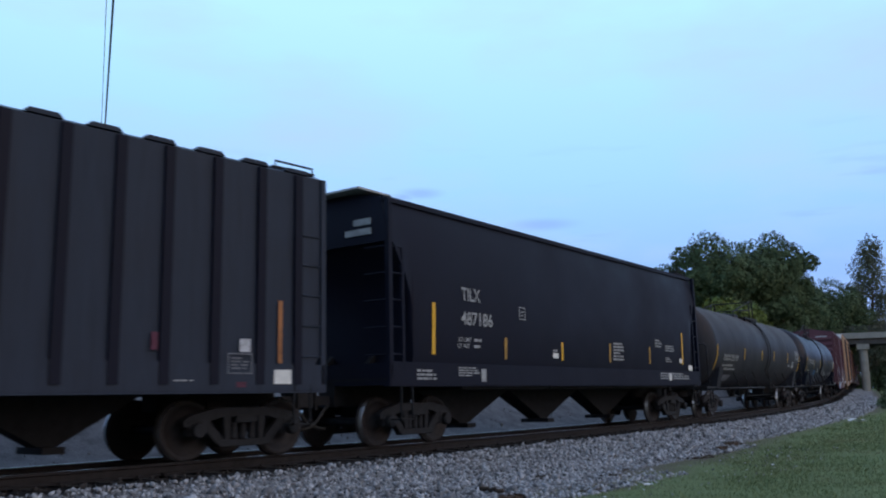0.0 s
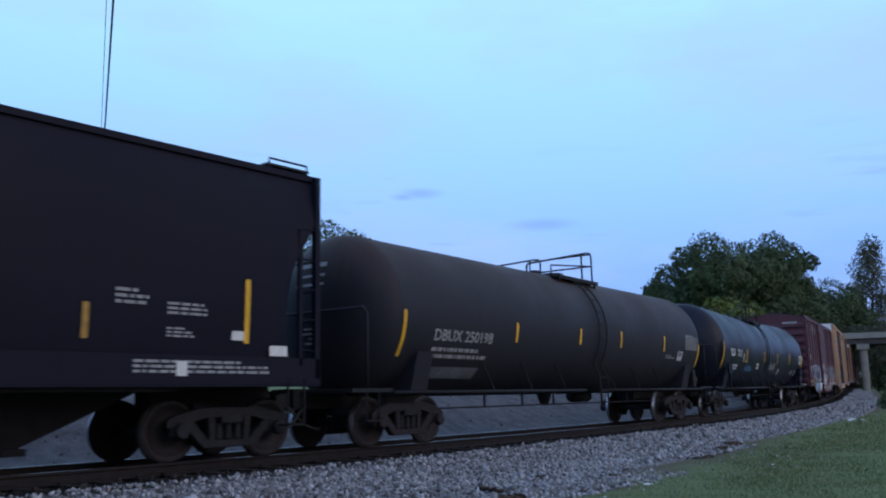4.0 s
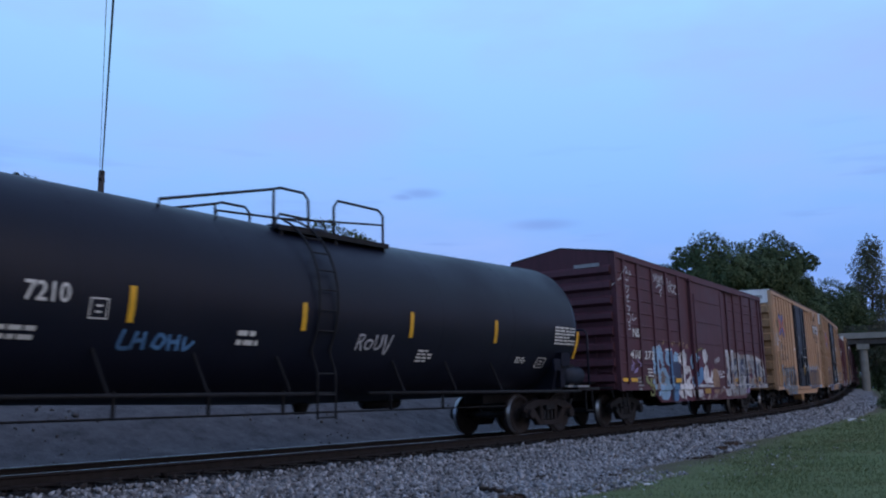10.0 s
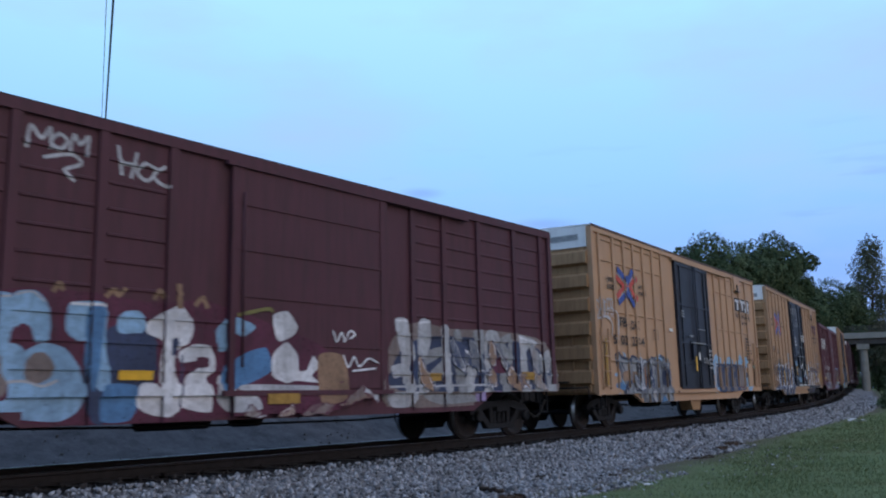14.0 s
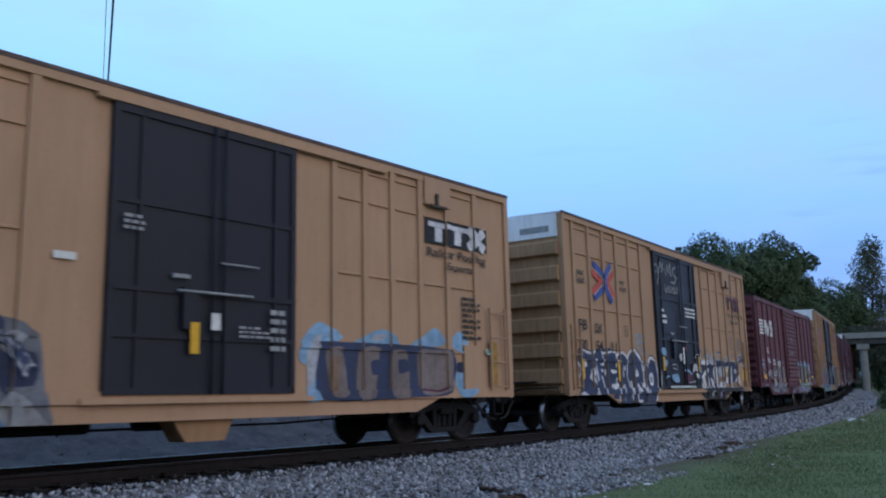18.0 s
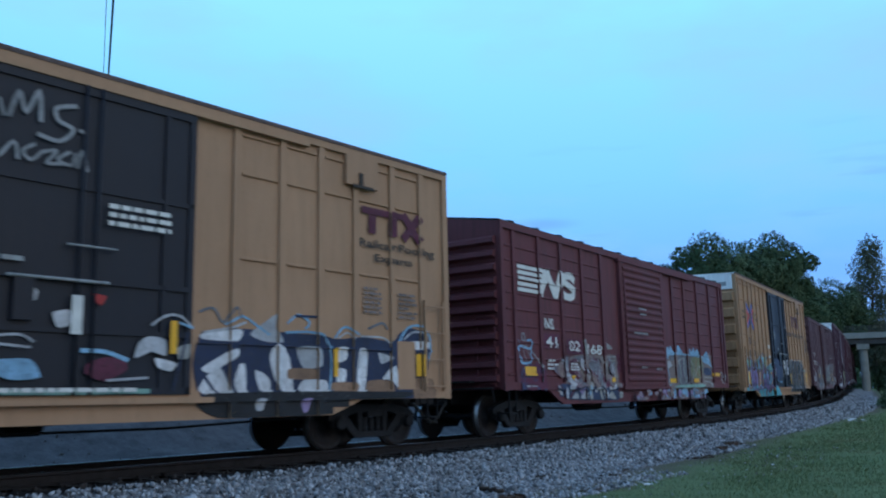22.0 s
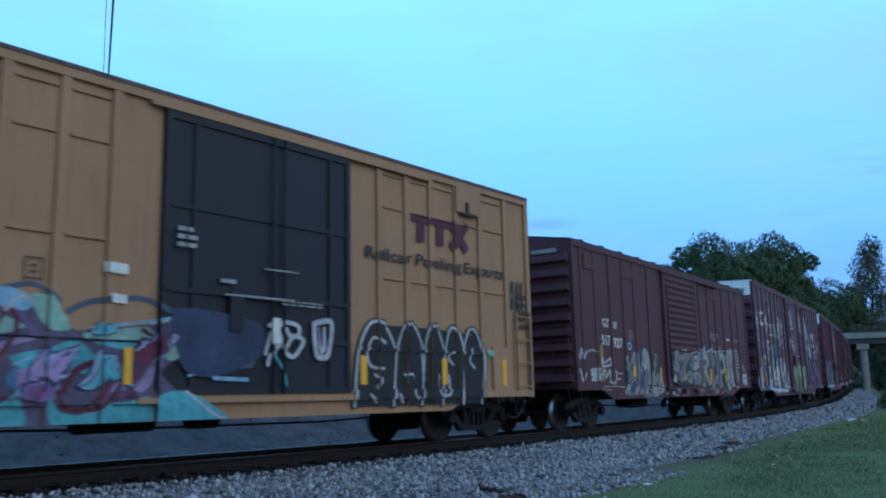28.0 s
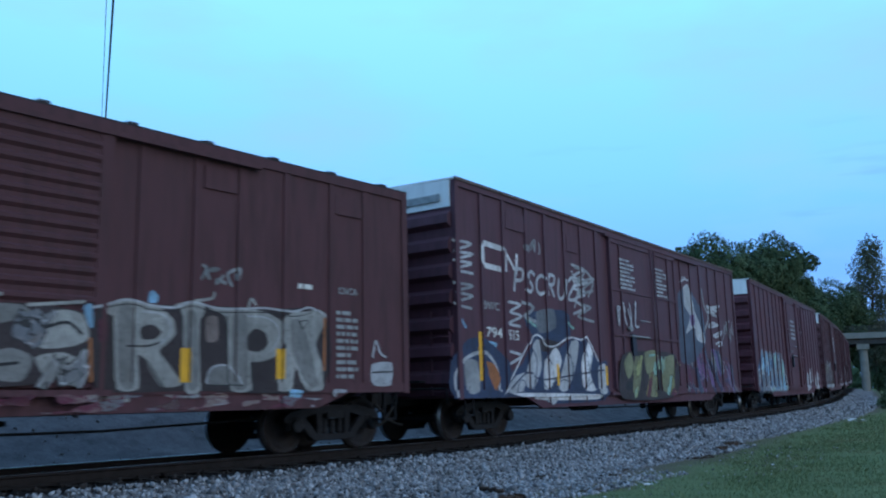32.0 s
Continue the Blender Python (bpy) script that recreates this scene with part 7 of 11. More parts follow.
part("gauge_box", boxes((7.0, 7.39, -1.60, -1.3, 1.56, 1.87), (7.1, 7.3, -1.5, -1.35, 1.06, 1.56)), HOPPER_BLACK, CAR["TC"])


def head_mark(key, half, r, cz, y0, y1, z0, z1):
    """A stencilled bar that follows the tank's domed end."""
    bm = bmesh.new()
    rows = []
    for i in range(5):
        y = y0 + (y1 - y0) * i / 4
        rows.append([bm.verts.new((-half + 0.78 * (1 - math.sqrt(1 - (y * y + (z - cz) ** 2) / (r * r))) - 0.012, y, z)) for z in (z0, z1)])
    for p, q in zip(rows, rows[1:]):
        bm.faces.new((p[0], p[1], q[1], q[0]))
    part("head_stencil", bm, WHITE_DIM, CAR[key])


for key, half, r, cz in (("D", 8.5, 1.59, 2.50), ("TC", 8.45, 1.60, 2.53)):
    for f, h in ((0.0, 0.09), (0.45, 0.05), (0.8, 0.05)):
        z = 3.48 - (3.48 - 2.97) * f
        head_mark(key, half, r, cz, -0.24, 0.5, z - h, z)
    for f, w in ((0.0, 0.6), (0.3, 1.0), (0.6, 0.35), (0.9, 0.6)):
        z = 2.22 - (2.22 - 1.92) * f
        head_mark(key, half, r, cz, -0.06, -0.06 + (0.42 - -0.06) * w, z - 0.04, z)

# brown boxcar
P5 = (-7.1, -6.05, -4.9, -3.7, -2.6, 2.72, 3.68, 4.86, 6.2, 7.3)
sh = boxcar_sheet("b5", 1.55, P5, (-1.5, 1.83), 0.108, bands=BEADS)
sh.begin()
line_of(sh, "pale", 0.022, (-7.06, 4.28), (-6.86, 4.39), (-6.77, 4.27), (-7.01, 4.1), (-6.97, 4.02), (-6.72, 4.01))
line_of(sh, "pale", 0.022, (-7.02, 3.9), (-7.06, 3.75), (-6.84, 3.84), (-6.72, 3.77), (-6.96, 3.61))
line_of(sh, "pale", 0.021, (-7.06, 3.49), (-6.71, 3.6), (-7.03, 3.41), (-6.69, 3.43))
line_of(sh, "pale", 0.021, (-7.05, 3.29), (-6.7, 3.25), (-6.89, 3.13))
line_of(sh, "pale", 0.021, (-7.02, 2.96), (-6.86, 3.07), (-6.69, 3), (-6.73, 2.87), (-6.93, 2.82), (-7.04, 2.91))
line_of(sh, "pale", 0.017, (-6.53, 3.11), (-6.55, 2.91), (-6.27, 2.98))
line_of(sh, "pale", 0.017, (-7.01, 2.69), (-6.85, 2.76), (-6.75, 2.67), (-6.93, 2.62))
line_of(sh, "pale", 0.021, (-7.88, 3.78), (-7.7, 3.86), (-7.27, 4.02))
line_of(sh, "pale", 0.018, (-6.77, 4.23), (-6.51, 4.18))
line_of(sh, "pale", 0.018, (-6.72, 4.07), (-6.52, 4.32))
line_of(sh, "pale", 0.017, (-7.13, 4.25), (-7.25, 4.07), (-7.19, 4))
line_of(sh, "pale", 0.025, (-4.75, 4.11), (-4.7, 4.4), (-4.56, 4.26), (-4.45, 4.42), (-4.43, 4.15))
line_of(sh, "pale", 0.025, (-4.34, 4.37), (-4.43, 4.25), (-4.32, 4.16), (-4.21, 4.3), (-4.32, 4.38))
line_of(sh, "pale", 0.025, (-4.18, 4.17), (-4.12, 4.4), (-4.04, 4.29), (-3.92, 4.42), (-3.94, 4.15))
line_of(sh, "pale", 0.025, (-4.51, 4.02), (-4.15, 4.13), (-4.01, 4.03), (-4.23, 3.9), (-4.1, 3.78))
line_of(sh, "pale", 0.026, (-3.48, 4.39), (-3.41, 4))
line_of(sh, "pale", 0.026, (-3.19, 4.35), (-3.27, 3.98))
line_of(sh, "pale", 0.026, (-3.45, 4.15), (-3.21, 4.17))
line_of(sh, "pale", 0.027, (-3.07, 4.22), (-3.18, 4.08), (-3.02, 3.98), (-2.88, 4.15), (-3.05, 4.23))
line_of(sh, "pale", 0.027, (-2.73, 4.24), (-2.91, 4.1), (-2.83, 3.99), (-2.66, 3.95))
sh.end("pale handwritten tags")
word(sh, "NS", -6.66, -6.17, 2.44, 2.68, WHITE)
word(sh, "410", -6.92, -6.17, 1.83, 2.07, WHITE)
word(sh, "272", -5.88, -5.10, 1.83, 2.07, WHITE)
small_print(sh, -5.68, -5.3, 1.33, 1.6, 3, WHITE, 26)
small_print(sh, -6.55, -6.2, 0.95, 1.35, 4, WHITE_DIM, 27)
sh.paint("reflective_stripe", [quad(-7.55, -7.2, 1.2, 1.3)], REFLECT_Y)
sh.paint("reflective_stripe", [quad(-7.0, -6.5, 1.2, 1.3)], REFLECT_Y)
tag(sh, -6.95, -6.2, 1.45, 1.85, "violet", 28, 3, 0.03)
tag(sh, -5.85, -5.2, 0.8, 1.4, "lime", 129, 2, 0.03)
sh.begin()
fill(sh, "plum", (-5.21, 2.07), (-4.66, 2.32), (-3.56, 2.31), (-2.8, 2.25), (-1.98, 2.35), (-1.09, 2.13), (0.06, 1.83), (0.67, 1.49), (0.71, 0.71), (-1.15, 0.67), (-2.83, 0.58), (-4.65, 0.65), (-5.39, 0.74))
fill(sh, "mauve", (-5.22, 1.48), (-4.84, 1.49), (-4.83, 1.04), (-5.03, 0.9), (-5.21, 1.04))
fill(sh, "slate", (-3.85, 1.51), (-3.41, 1.92), (-2.81, 1.84), (-2.82, 1.03), (-3.57, 0.6), (-3.78, 0.75))
fill(sh, "sky", (-5.14, 2.18), (-4.81, 2.21), (-4.76, 1.86), (-4.91, 1.47), (-5.06, 1.42), (-5.17, 1.53))
fill(sh, "sky", (-4.79, 2.23), (-4.53, 2.29), (-4.37, 2.16), (-4.3, 1.88), (-4.33, 1.67), (-4.5, 1.65), (-4.55, 1.82), (-4.66, 1.87), (-4.77, 1.82))
fill(sh, "sky", (-4.9, 1.6), (-4.71, 1.61), (-4.58, 1.48), (-4.63, 1.18), (-4.78, 1.11), (-4.9, 1.26))
fill(sh, "sky", (-4.71, 1.45), (-4.4, 1.64), (-4.1, 1.58), (-3.92, 1.37), (-3.8, 1.03), (-3.88, 0.79), (-4.13, 0.66), (-4.65, 0.7), (-5.12, 0.77), (-5.03, 0.89), (-4.82, 0.95), (-4.81, 1.15))
fill(sh, "mauve", (-4.61, 1.36), (-4.51, 1.5), (-4.36, 1.52), (-4.24, 1.39), (-4.26, 1.22), (-4.42, 1.13), (-4.58, 1.18))
fill(sh, "sky", (-5.25, 1.23), (-5.11, 1.27), (-5.06, 0.95), (-5.15, 0.84), (-5.26, 0.95))
line_of(sh, "pale", 0.018, (-4.81, 1.15), (-4.59, 1.16), (-4.4, 1.1), (-4.18, 1.17))
line_of(sh, "pale", 0.014, (-5.12, 2.16), (-4.84, 2.19))
line_of(sh, "pale", 0.014, (-4.76, 2.22), (-4.56, 2.27), (-4.4, 2.16))
fill(sh, "sky", (-4.06, 2.17), (-3.56, 2.18), (-3.55, 1.67), (-3.44, 1.13), (-3.61, 1.03), (-3.77, 1.21), (-3.78, 1.66), (-3.96, 1.68), (-4.11, 1.83))
fill(sh, "blue", (-3.82, 2.1), (-3.56, 2.13), (-3.59, 1.66), (-3.71, 1.01), (-3.82, 1.42))
line_of(sh, "white", 0.020, (-4.04, 2.16), (-3.56, 2.17))
fill(sh, "blue", (-3.55, 1.11), (-3.1, 1.11), (-3.02, 0.88), (-3.16, 0.64), (-3.57, 0.65))
fill(sh, "sky", (-3.38, 2.02), (-3.26, 2.11), (-3.05, 2.12), (-2.95, 1.94), (-3.02, 1.82), (-3.36, 1.81))
fill(sh, "slate", (-3.39, 1.76), (-2.9, 1.81), (-2.91, 1.41), (-3.39, 1.39))
fill(sh, "white", (-2.93, 1.98), (-2.64, 2.16), (-2.38, 2.25), (-2.17, 1.97), (-2.24, 1.73), (-2.44, 1.6), (-2.48, 1.33), (-2.36, 1.01), (-2.67, 0.91), (-2.72, 1.33), (-2.68, 1.72), (-2.93, 1.82))
fill(sh, "white", (-3.05, 1.11), (-2.82, 1.15), (-2.66, 1.03), (-2.36, 1.01), (-2.37, 0.77), (-2.55, 0.67), (-2.83, 0.71), (-3.05, 0.83))
fill(sh, "slate", (-2.55, 1.75), (-2.42, 1.77), (-2.46, 1.54), (-2.56, 1.53))
fill(sh, "white", (-2.41, 1.58), (-2.16, 1.7), (-1.89, 1.68), (-1.78, 1.5), (-1.8, 1.32), (-1.94, 1.21), (-1.83, 1.02), (-1.84, 0.72), (-2.33, 0.8), (-2.36, 1.03), (-2.27, 1.25), (-2.12, 1.34), (-2.1, 1.46), (-2.37, 1.43))
fill(sh, "plum", (-2.1, 1.51), (-1.9, 1.51), (-1.9, 1.38), (-2.1, 1.36))
line_of(sh, "slate", 0.015, (-2.35, 1.54), (-2.37, 0.82))
fill(sh, "sky", (-1.78, 1.92), (-1.56, 2.13), (-1.21, 2.05), (-1.12, 1.98), (-1.36, 1.83), (-1.5, 1.87), (-1.55, 1.65), (-1.72, 1.61))
fill(sh, "pale", (-1.73, 1.24), (-1.49, 1.28), (-1.46, 1.02), (-1.14, 1.02), (-0.96, 0.75), (-1.51, 0.71), (-1.74, 0.9))
fill(sh, "blue", (-1.39, 1.56), (-0.92, 1.69), (-0.79, 1.35), (-1.13, 1.17), (-1.64, 1.02), (-1.66, 1.34))
fill(sh, "white", (-0.79, 2.19), (-0.48, 2.28), (-0.27, 2.05), (-0.34, 1.91), (-0.58, 1.8), (-0.71, 1.83))
fill(sh, "white", (-0.78, 1.58), (-0.5, 1.79), (-0.27, 1.59), (-0.23, 1.34), (-0.06, 1.36), (0.07, 1.59), (0.21, 1.42), (0.05, 1.27), (0.19, 1.15), (-0.29, 1.18), (-0.49, 1.14), (-0.79, 1.26))
fill(sh, "pale", (-1.31, 1.12), (0.15, 1.1), (0.14, 1.01), (-1.32, 1.02))
fill(sh, "tan", (0.19, 1.6), (0.79, 1.59), (0.88, 0.89), (0.26, 0.83))
line_of(sh, "tan", 0.034, (-4.29, 2.3), (-4.23, 2.4), (-4.17, 2.33))
line_of(sh, "tan", 0.035, (-3.56, 2.29), (-3.47, 2.38), (-3.38, 2.32), (-3.3, 2.41))
line_of(sh, "tan", 0.036, (-2.83, 2.31), (-2.76, 2.43), (-2.69, 2.34))
line_of(sh, "tan", 0.048, (-2.44, 2.54), (-2.41, 2.22))
line_of(sh, "tan", 0.038, (-2.15, 2.27), (-2.04, 2.38), (-1.94, 2.25))
line_of(sh, "olive", 0.028, (-1.46, 2.16), (-0.9, 2.29), (-0.79, 2.25))
line_of(sh, "white", 0.018, (0.53, 2.01), (0.61, 1.84), (0.73, 1.99), (0.8, 1.85), (0.92, 2.03), (1.05, 1.98), (0.92, 1.9))
line_of(sh, "white", 0.018, (0.77, 1.61), (0.89, 1.42), (1.03, 1.59), (1.15, 1.43), (1.39, 1.57), (1.62, 1.5))
line_of(sh, "white", 0.018, (0.99, 1.35), (1.56, 1.4))
patch(sh, REFLECT_Y, -3.35, -2.83, 1.18, 1.31)
patch(sh, REFLECT_DULL, -0.88, -0.23, 0.82, 0.98)
sh.end("fat sprayed letters in pale blue and white")
sh.begin()
fill(sh, "mauve", (1.96, 1.63), (2.34, 2.16), (2.99, 2.32), (3.79, 2.22), (5.41, 2.26), (7.05, 2.17), (7.77, 1.76), (7.81, 0.98), (6.19, 0.75), (1.98, 0.73))
fill(sh, "slate", (2.16, 1.51), (2.57, 1.91), (3.63, 2.07), (6.68, 2.03), (7.61, 1.6), (7.53, 1.04), (2.25, 1.01))
fill(sh, "pale", (2.2, 2.31), (2.55, 2.34), (2.63, 2.01), (2.72, 1.65), (2.6, 1.42), (2.75, 1.03), (2.44, 1), (2.37, 1.64))
fill(sh, "pale", (2.09, 1.45), (2.49, 1.52), (2.52, 1.34), (2.17, 1.23))
fill(sh, "pale", (2.88, 2.29), (3.23, 2.35), (3.24, 1.93), (3.08, 1.53), (3.11, 1), (2.8, 1))
fill(sh, "silver", (3.18, 1.77), (3.61, 1.86), (3.54, 1.67), (2.91, 1.44))
fill(sh, "silver", (3.59, 1.59), (3.65, 1.37), (3, 0.98), (2.86, 1.13))
fill(sh, "pale", (3.57, 2.23), (3.76, 2.22), (3.86, 1.54), (3.86, 1), (3.62, 1.03))
fill(sh, "silver", (3.97, 2.14), (4.2, 2.18), (4.25, 1.54), (4.37, 1), (4.03, 1))
fill(sh, "pale", (4.45, 1.8), (4.76, 1.89), (4.8, 1.69), (4.54, 1), (4.31, 1))
fill(sh, "silver", (4.61, 2.19), (4.98, 2.24), (5.01, 1.98), (4.72, 1.55))
fill(sh, "pale", (5.06, 2.18), (5.47, 2.24), (5.57, 2.03), (5.28, 1.7), (5.14, 0.99), (4.9, 0.99))
fill(sh, "silver", (5.5, 2), (5.98, 2.22), (6.04, 1.72), (5.89, 0.99), (5.57, 0.99))
fill(sh, "plum", (5.28, 1.68), (5.78, 1.69), (5.74, 1.37), (5.25, 1.39))
fill(sh, "pale", (6.24, 2.2), (6.9, 2.13), (7.03, 2.01), (6.59, 1.85), (6.68, 0.99), (6.28, 0.99), (6.31, 1.73))
fill(sh, "silver", (6.87, 1.89), (7.2, 1.74), (7.16, 0.98), (6.82, 0.99))
fill(sh, "pale", (7.24, 1.81), (7.57, 1.88), (7.74, 0.98), (7.38, 0.98))
fill(sh, "pale", (2, 0.96), (2.87, 0.98), (2.6, 0.72), (2.1, 0.72))
fill(sh, "silver", (3, 0.92), (4.36, 0.94), (4.94, 0.8), (3.51, 0.74))
fill(sh, "violet", (4.66, 0.94), (5.51, 0.99), (5.3, 0.79), (4.75, 0.74))
line_of(sh, "white", 0.023, (6.23, 2.17), (6.89, 2.07))
line_of(sh, "white", 0.019, (2.25, 2.3), (2.55, 2.31))
line_of(sh, "white", 0.020, (2.91, 2.29), (3.23, 2.33))
line_of(sh, "pale", 0.020, (2.01, 1.08), (5.28, 1.12))
patch(sh, REFLECT_DULL, 3.06, 3.52, 1.19, 1.34)
patch(sh, REFLECT_DULL, 6.3, 7.09, 1.23, 1.4)
sh.end("crowded silver graffiti letters over grime")
wild_style(sh, 2.2, 7.55, 0.99, 2.1, ("silver", "slate", "tan", "mauve", "grey"), 136, 16, "slate", None, 0.7, 0.2, 0.7, "white")
wild_style(sh, -1.4, 1.6, 0.62, 1.2, ("mauve", "plum", "tan", "pale"), 32, 6, "plum", None, 0.5, 0.2, 0.62, None)
part("end_board", boxes((-7.86, -7.85, -1.2, -0.45, 4.32, 4.42)), WHITE_DIM, CAR["b5"])


def road_cross(sheet, x0, x1, z0, z1):
    """The emblem of two bent bands, drawn as plain shapes."""
    w, h = x1 - x0, z1 - z0

    def at(*pts):
        return [(x0 + a * w, z0 + b * h) for a, b in pts]
    sheet.paint("emblem", stroke(at((0.06, 0.90), (0.51, 0.64), (0.59, 0.48), (0.53, 0.31), (0.06, 0.0)), 0.085), SPRAY["royal"])
    sheet.paint("emblem", stroke(at((-0.03, 0.67), (0.375, 0.46), (-0.03, 0.14)), 0.085), SPRAY["flame"])
    for line in (((0.61, 0.65), (0.875, 0.95)), ((0.61, 0.27), (0.89, -0.02))):
        sheet.paint("emblem", stroke(at(*line), 0.085), SPRAY["royal"])
    sheet.paint("emblem", stroke(at((1.0, 0.75), (0.70, 0.49), (1.0, 0.15)), 0.075), SPRAY["flame"])
    sheet.paint("emblem", stroke(at((0.0, 0.785), (0.44, 0.56), (0.5, 0.47), (0.44, 0.37), (0.0, 0.06)), 0.014), SPRAY["pale"])
    for line in (((0.68, 0.60), (0.95, 0.86)), ((0.68, 0.36), (0.97, 0.06))):
        sheet.paint("emblem", stroke(at(*line), 0.012), SPRAY["pale"])


def pool_panel(sheet, x0, x1, z0, z1, dark):
    """The owner's mark, as slanted blocks."""
    w, h = x1 - x0, z1 - z0
    if dark:
        sheet.paint("emblem", [quad(x0, x1, z0, z1)], SPRAY["black"])
    m = SPRAY["white"] if dark else SPRAY["plum"]
    bar = [[(x0 + w * 0.04, z1 - h * 0.32), (x0 + w * 0.66, z1 - h * 0.32), (x0 + w * 0.68, z1 - h * 0.12), (x0 + w * 0.04, z1 - h * 0.12)]]
    legs = [[(x0 + w * (f + 0.02), z0 + h * 0.10), (x0 + w * (f + 0.13), z0 + h * 0.10), (x0 + w * (f + 0.14), z1 - h * 0.33), (x0 + w * (f + 0.03), z1 - h * 0.33)] for f in (0.12, 0.43)]
    end = stroke([(x0 + w * 0.70, z1 - h * 0.16), (x0 + w * 0.94, z0 + h * 0.14)], w * 0.05), stroke([(x0 + w * 0.94, z1 - h * 0.16), (x0 + w * 0.70, z0 + h * 0.14)], w * 0.05)
    end = [p for run in end for p in run]
    for p in bar + legs + end:
        sheet.paint("emblem", [p], m)


def yellow_car(key, posts, door, number, dx, near=(-6.87, -4.67, -6.2, -6.18, -5.40, 2.64, 2.18, -3.72), shift=0.0, half=7.75):
    """What all the yellow cars carry; dx shifts the marks along the car, near says where each one starts."""
    sh = boxcar_sheet(key, 1.6, posts, door, 0.1, sill=0.88, low=0.62, drop=4.7, proud=0.037, bands=FB["panel_bands"], band_out=0.035, shift=shift)
    ink = BLACK_INK
    load, road, cross, first, second, high, low, stencil = [v + dx for v in near[:5]] + [near[5], near[6], near[7] + dx]
    word(sh, "next", load, load + 0.45, 3.84, 3.99, ink)
    word(sh, "load", load, load + 0.45, 3.64, 3.82, ink)
    word(sh, "any", road + 0.02, road + 0.35, 3.80, 3.94, ink)
    word(sh, "road", road, road + 0.43, 3.64, 3.80, ink)
    road_cross(sh, cross, cross + 1.28, 3.33, 4.33)
    word(sh, "FB", first, first + 0.50, high + 0.03, high + 0.29, ink)
    word(sh, "OX", second, second + 0.48, high - 0.02, high + 0.24, ink)
    for text, a, b in number:
        word(sh, text, a + dx, b + dx, low, low + 0.26, ink)
    sh.paint("stencil_box", [[(stencil + (a + 3.39) * 0.9, 2.42 + (b - 2.56)) for a, b in q] for q in box_edge], ink)
    own = {"b6": YELLOW, "b7": YELLOW_DULL, "b9": YELLOW_BROWN}[key]
    ladder("side_ladder", -1.655, -7.55, -7.08, 1.0, 2.55, 0.38, own, CAR[key])
    ladder("side_ladder", -1.665, 6.98, 7.5, 1.0, 2.7, 0.5, own, CAR[key])
    part("end_board", boxes((-half - 0.042, -half - 0.03, -1.3, -0.5, 4.85, 5.0)), WHITE_DIM, CAR[key])
    part("roof_vent", boxes((4.95, 5.75, -1.69, -1.6, 4.62, 5.16)), own, CAR[key])
    part("vent_lever", boxes((5.1, 5.6, -1.72, -1.69, 4.58, 4.63), (5.25, 5.33, -1.73, -1.69, 4.63, 4.85)), BLACK_INK, CAR[key])
    part("access_panel", boxes((6.12, 6.72, -1.66, -1.6, 1.0, 1.9)), own, CAR[key])
    return sh


sh = yellow_car("b6", FB_POSTS, (-1.62, 1.66), (("5", -6.66, -6.42), ("02", -6.15, -5.68), ("23", -5.38, -4.95), ("4", -4.68, -4.46)), 0.0, half=7.8)
pool_panel(sh, 5.0, 7.0, 3.86, 4.36, True)
word(sh, "Railcar Pooling", 5.05, 6.95, 3.55, 3.78, BLACK_INK)
word(sh, "Experts", 5.6, 6.5, 3.33, 3.52, BLACK_INK)
small_print(sh, 6.1, 6.65, 2.0, 2.9, 8, BLACK_INK, 40)
fat_letters(sh, "SUTER", -7.7, -6.55, 2.85, 3.35, ("pale",), None, None, 0.022, seed=41)
sh.paint("graffiti", stroke(curve_pts([(-7.6, 2.8), (-7.0, 2.88), (-6.7, 2.7), (-6.75, 2.4)], 5), 0.025), SPRAY["pale"])
sh.paint("graffiti", stroke(curve_pts([(-6.75, 3.15), (-6.4, 2.95), (-6.45, 2.3)], 5), 0.025), SPRAY["pale"])
sh.begin()
fill(sh, "grey", (-6.58, 1.73), (-6.48, 1.93), (-6.14, 1.89), (-5.56, 1.84), (-5.16, 1.91), (-4.73, 1.82), (-3.99, 1.87), (-3.31, 1.96), (-2.78, 1.92), (-2.44, 1.71), (-2.34, 1.03), (-2.24, 0.57), (-3.31, 0.53), (-4.92, 0.66), (-6.1, 0.79), (-6.24, 0.97), (-6.46, 1.05), (-6.3, 1.35))
fill(sh, "silver", (-6.51, 1.81), (-6.36, 1.89), (-6.13, 1.79), (-5.61, 1.77), (-5.63, 1.45), (-5.74, 1.32), (-6.03, 1.44), (-6.13, 1.67), (-6.27, 1.74), (-6.21, 1.43), (-6.3, 1.51), (-6.4, 1.74))
line_of(sh, "navy", 0.036, (-6.54, 1.87), (-6.41, 1.95), (-6.14, 1.87), (-5.85, 1.8), (-5.6, 1.79))
line_of(sh, "navy", 0.035, (-6.47, 1.73), (-6.38, 1.58), (-6.25, 1.39), (-6.14, 1.34))
line_of(sh, "navy", 0.028, (-6.13, 1.71), (-6.03, 1.58), (-5.88, 1.42))
fill(sh, "silver", (-5.99, 1.71), (-5.66, 1.73), (-5.67, 1.44), (-5.84, 1.5))
line_of(sh, "navy", 0.028, (-5.6, 1.69), (-5.44, 1.74), (-5.45, 1.45), (-5.57, 1.35))
fill(sh, "silver", (-5.48, 1.76), (-5.21, 1.85), (-5.14, 1.77), (-5.13, 1.46), (-5.45, 1.45))
line_of(sh, "navy", 0.033, (-5.66, 1.75), (-5.41, 1.88), (-5.16, 1.87), (-4.99, 1.78))
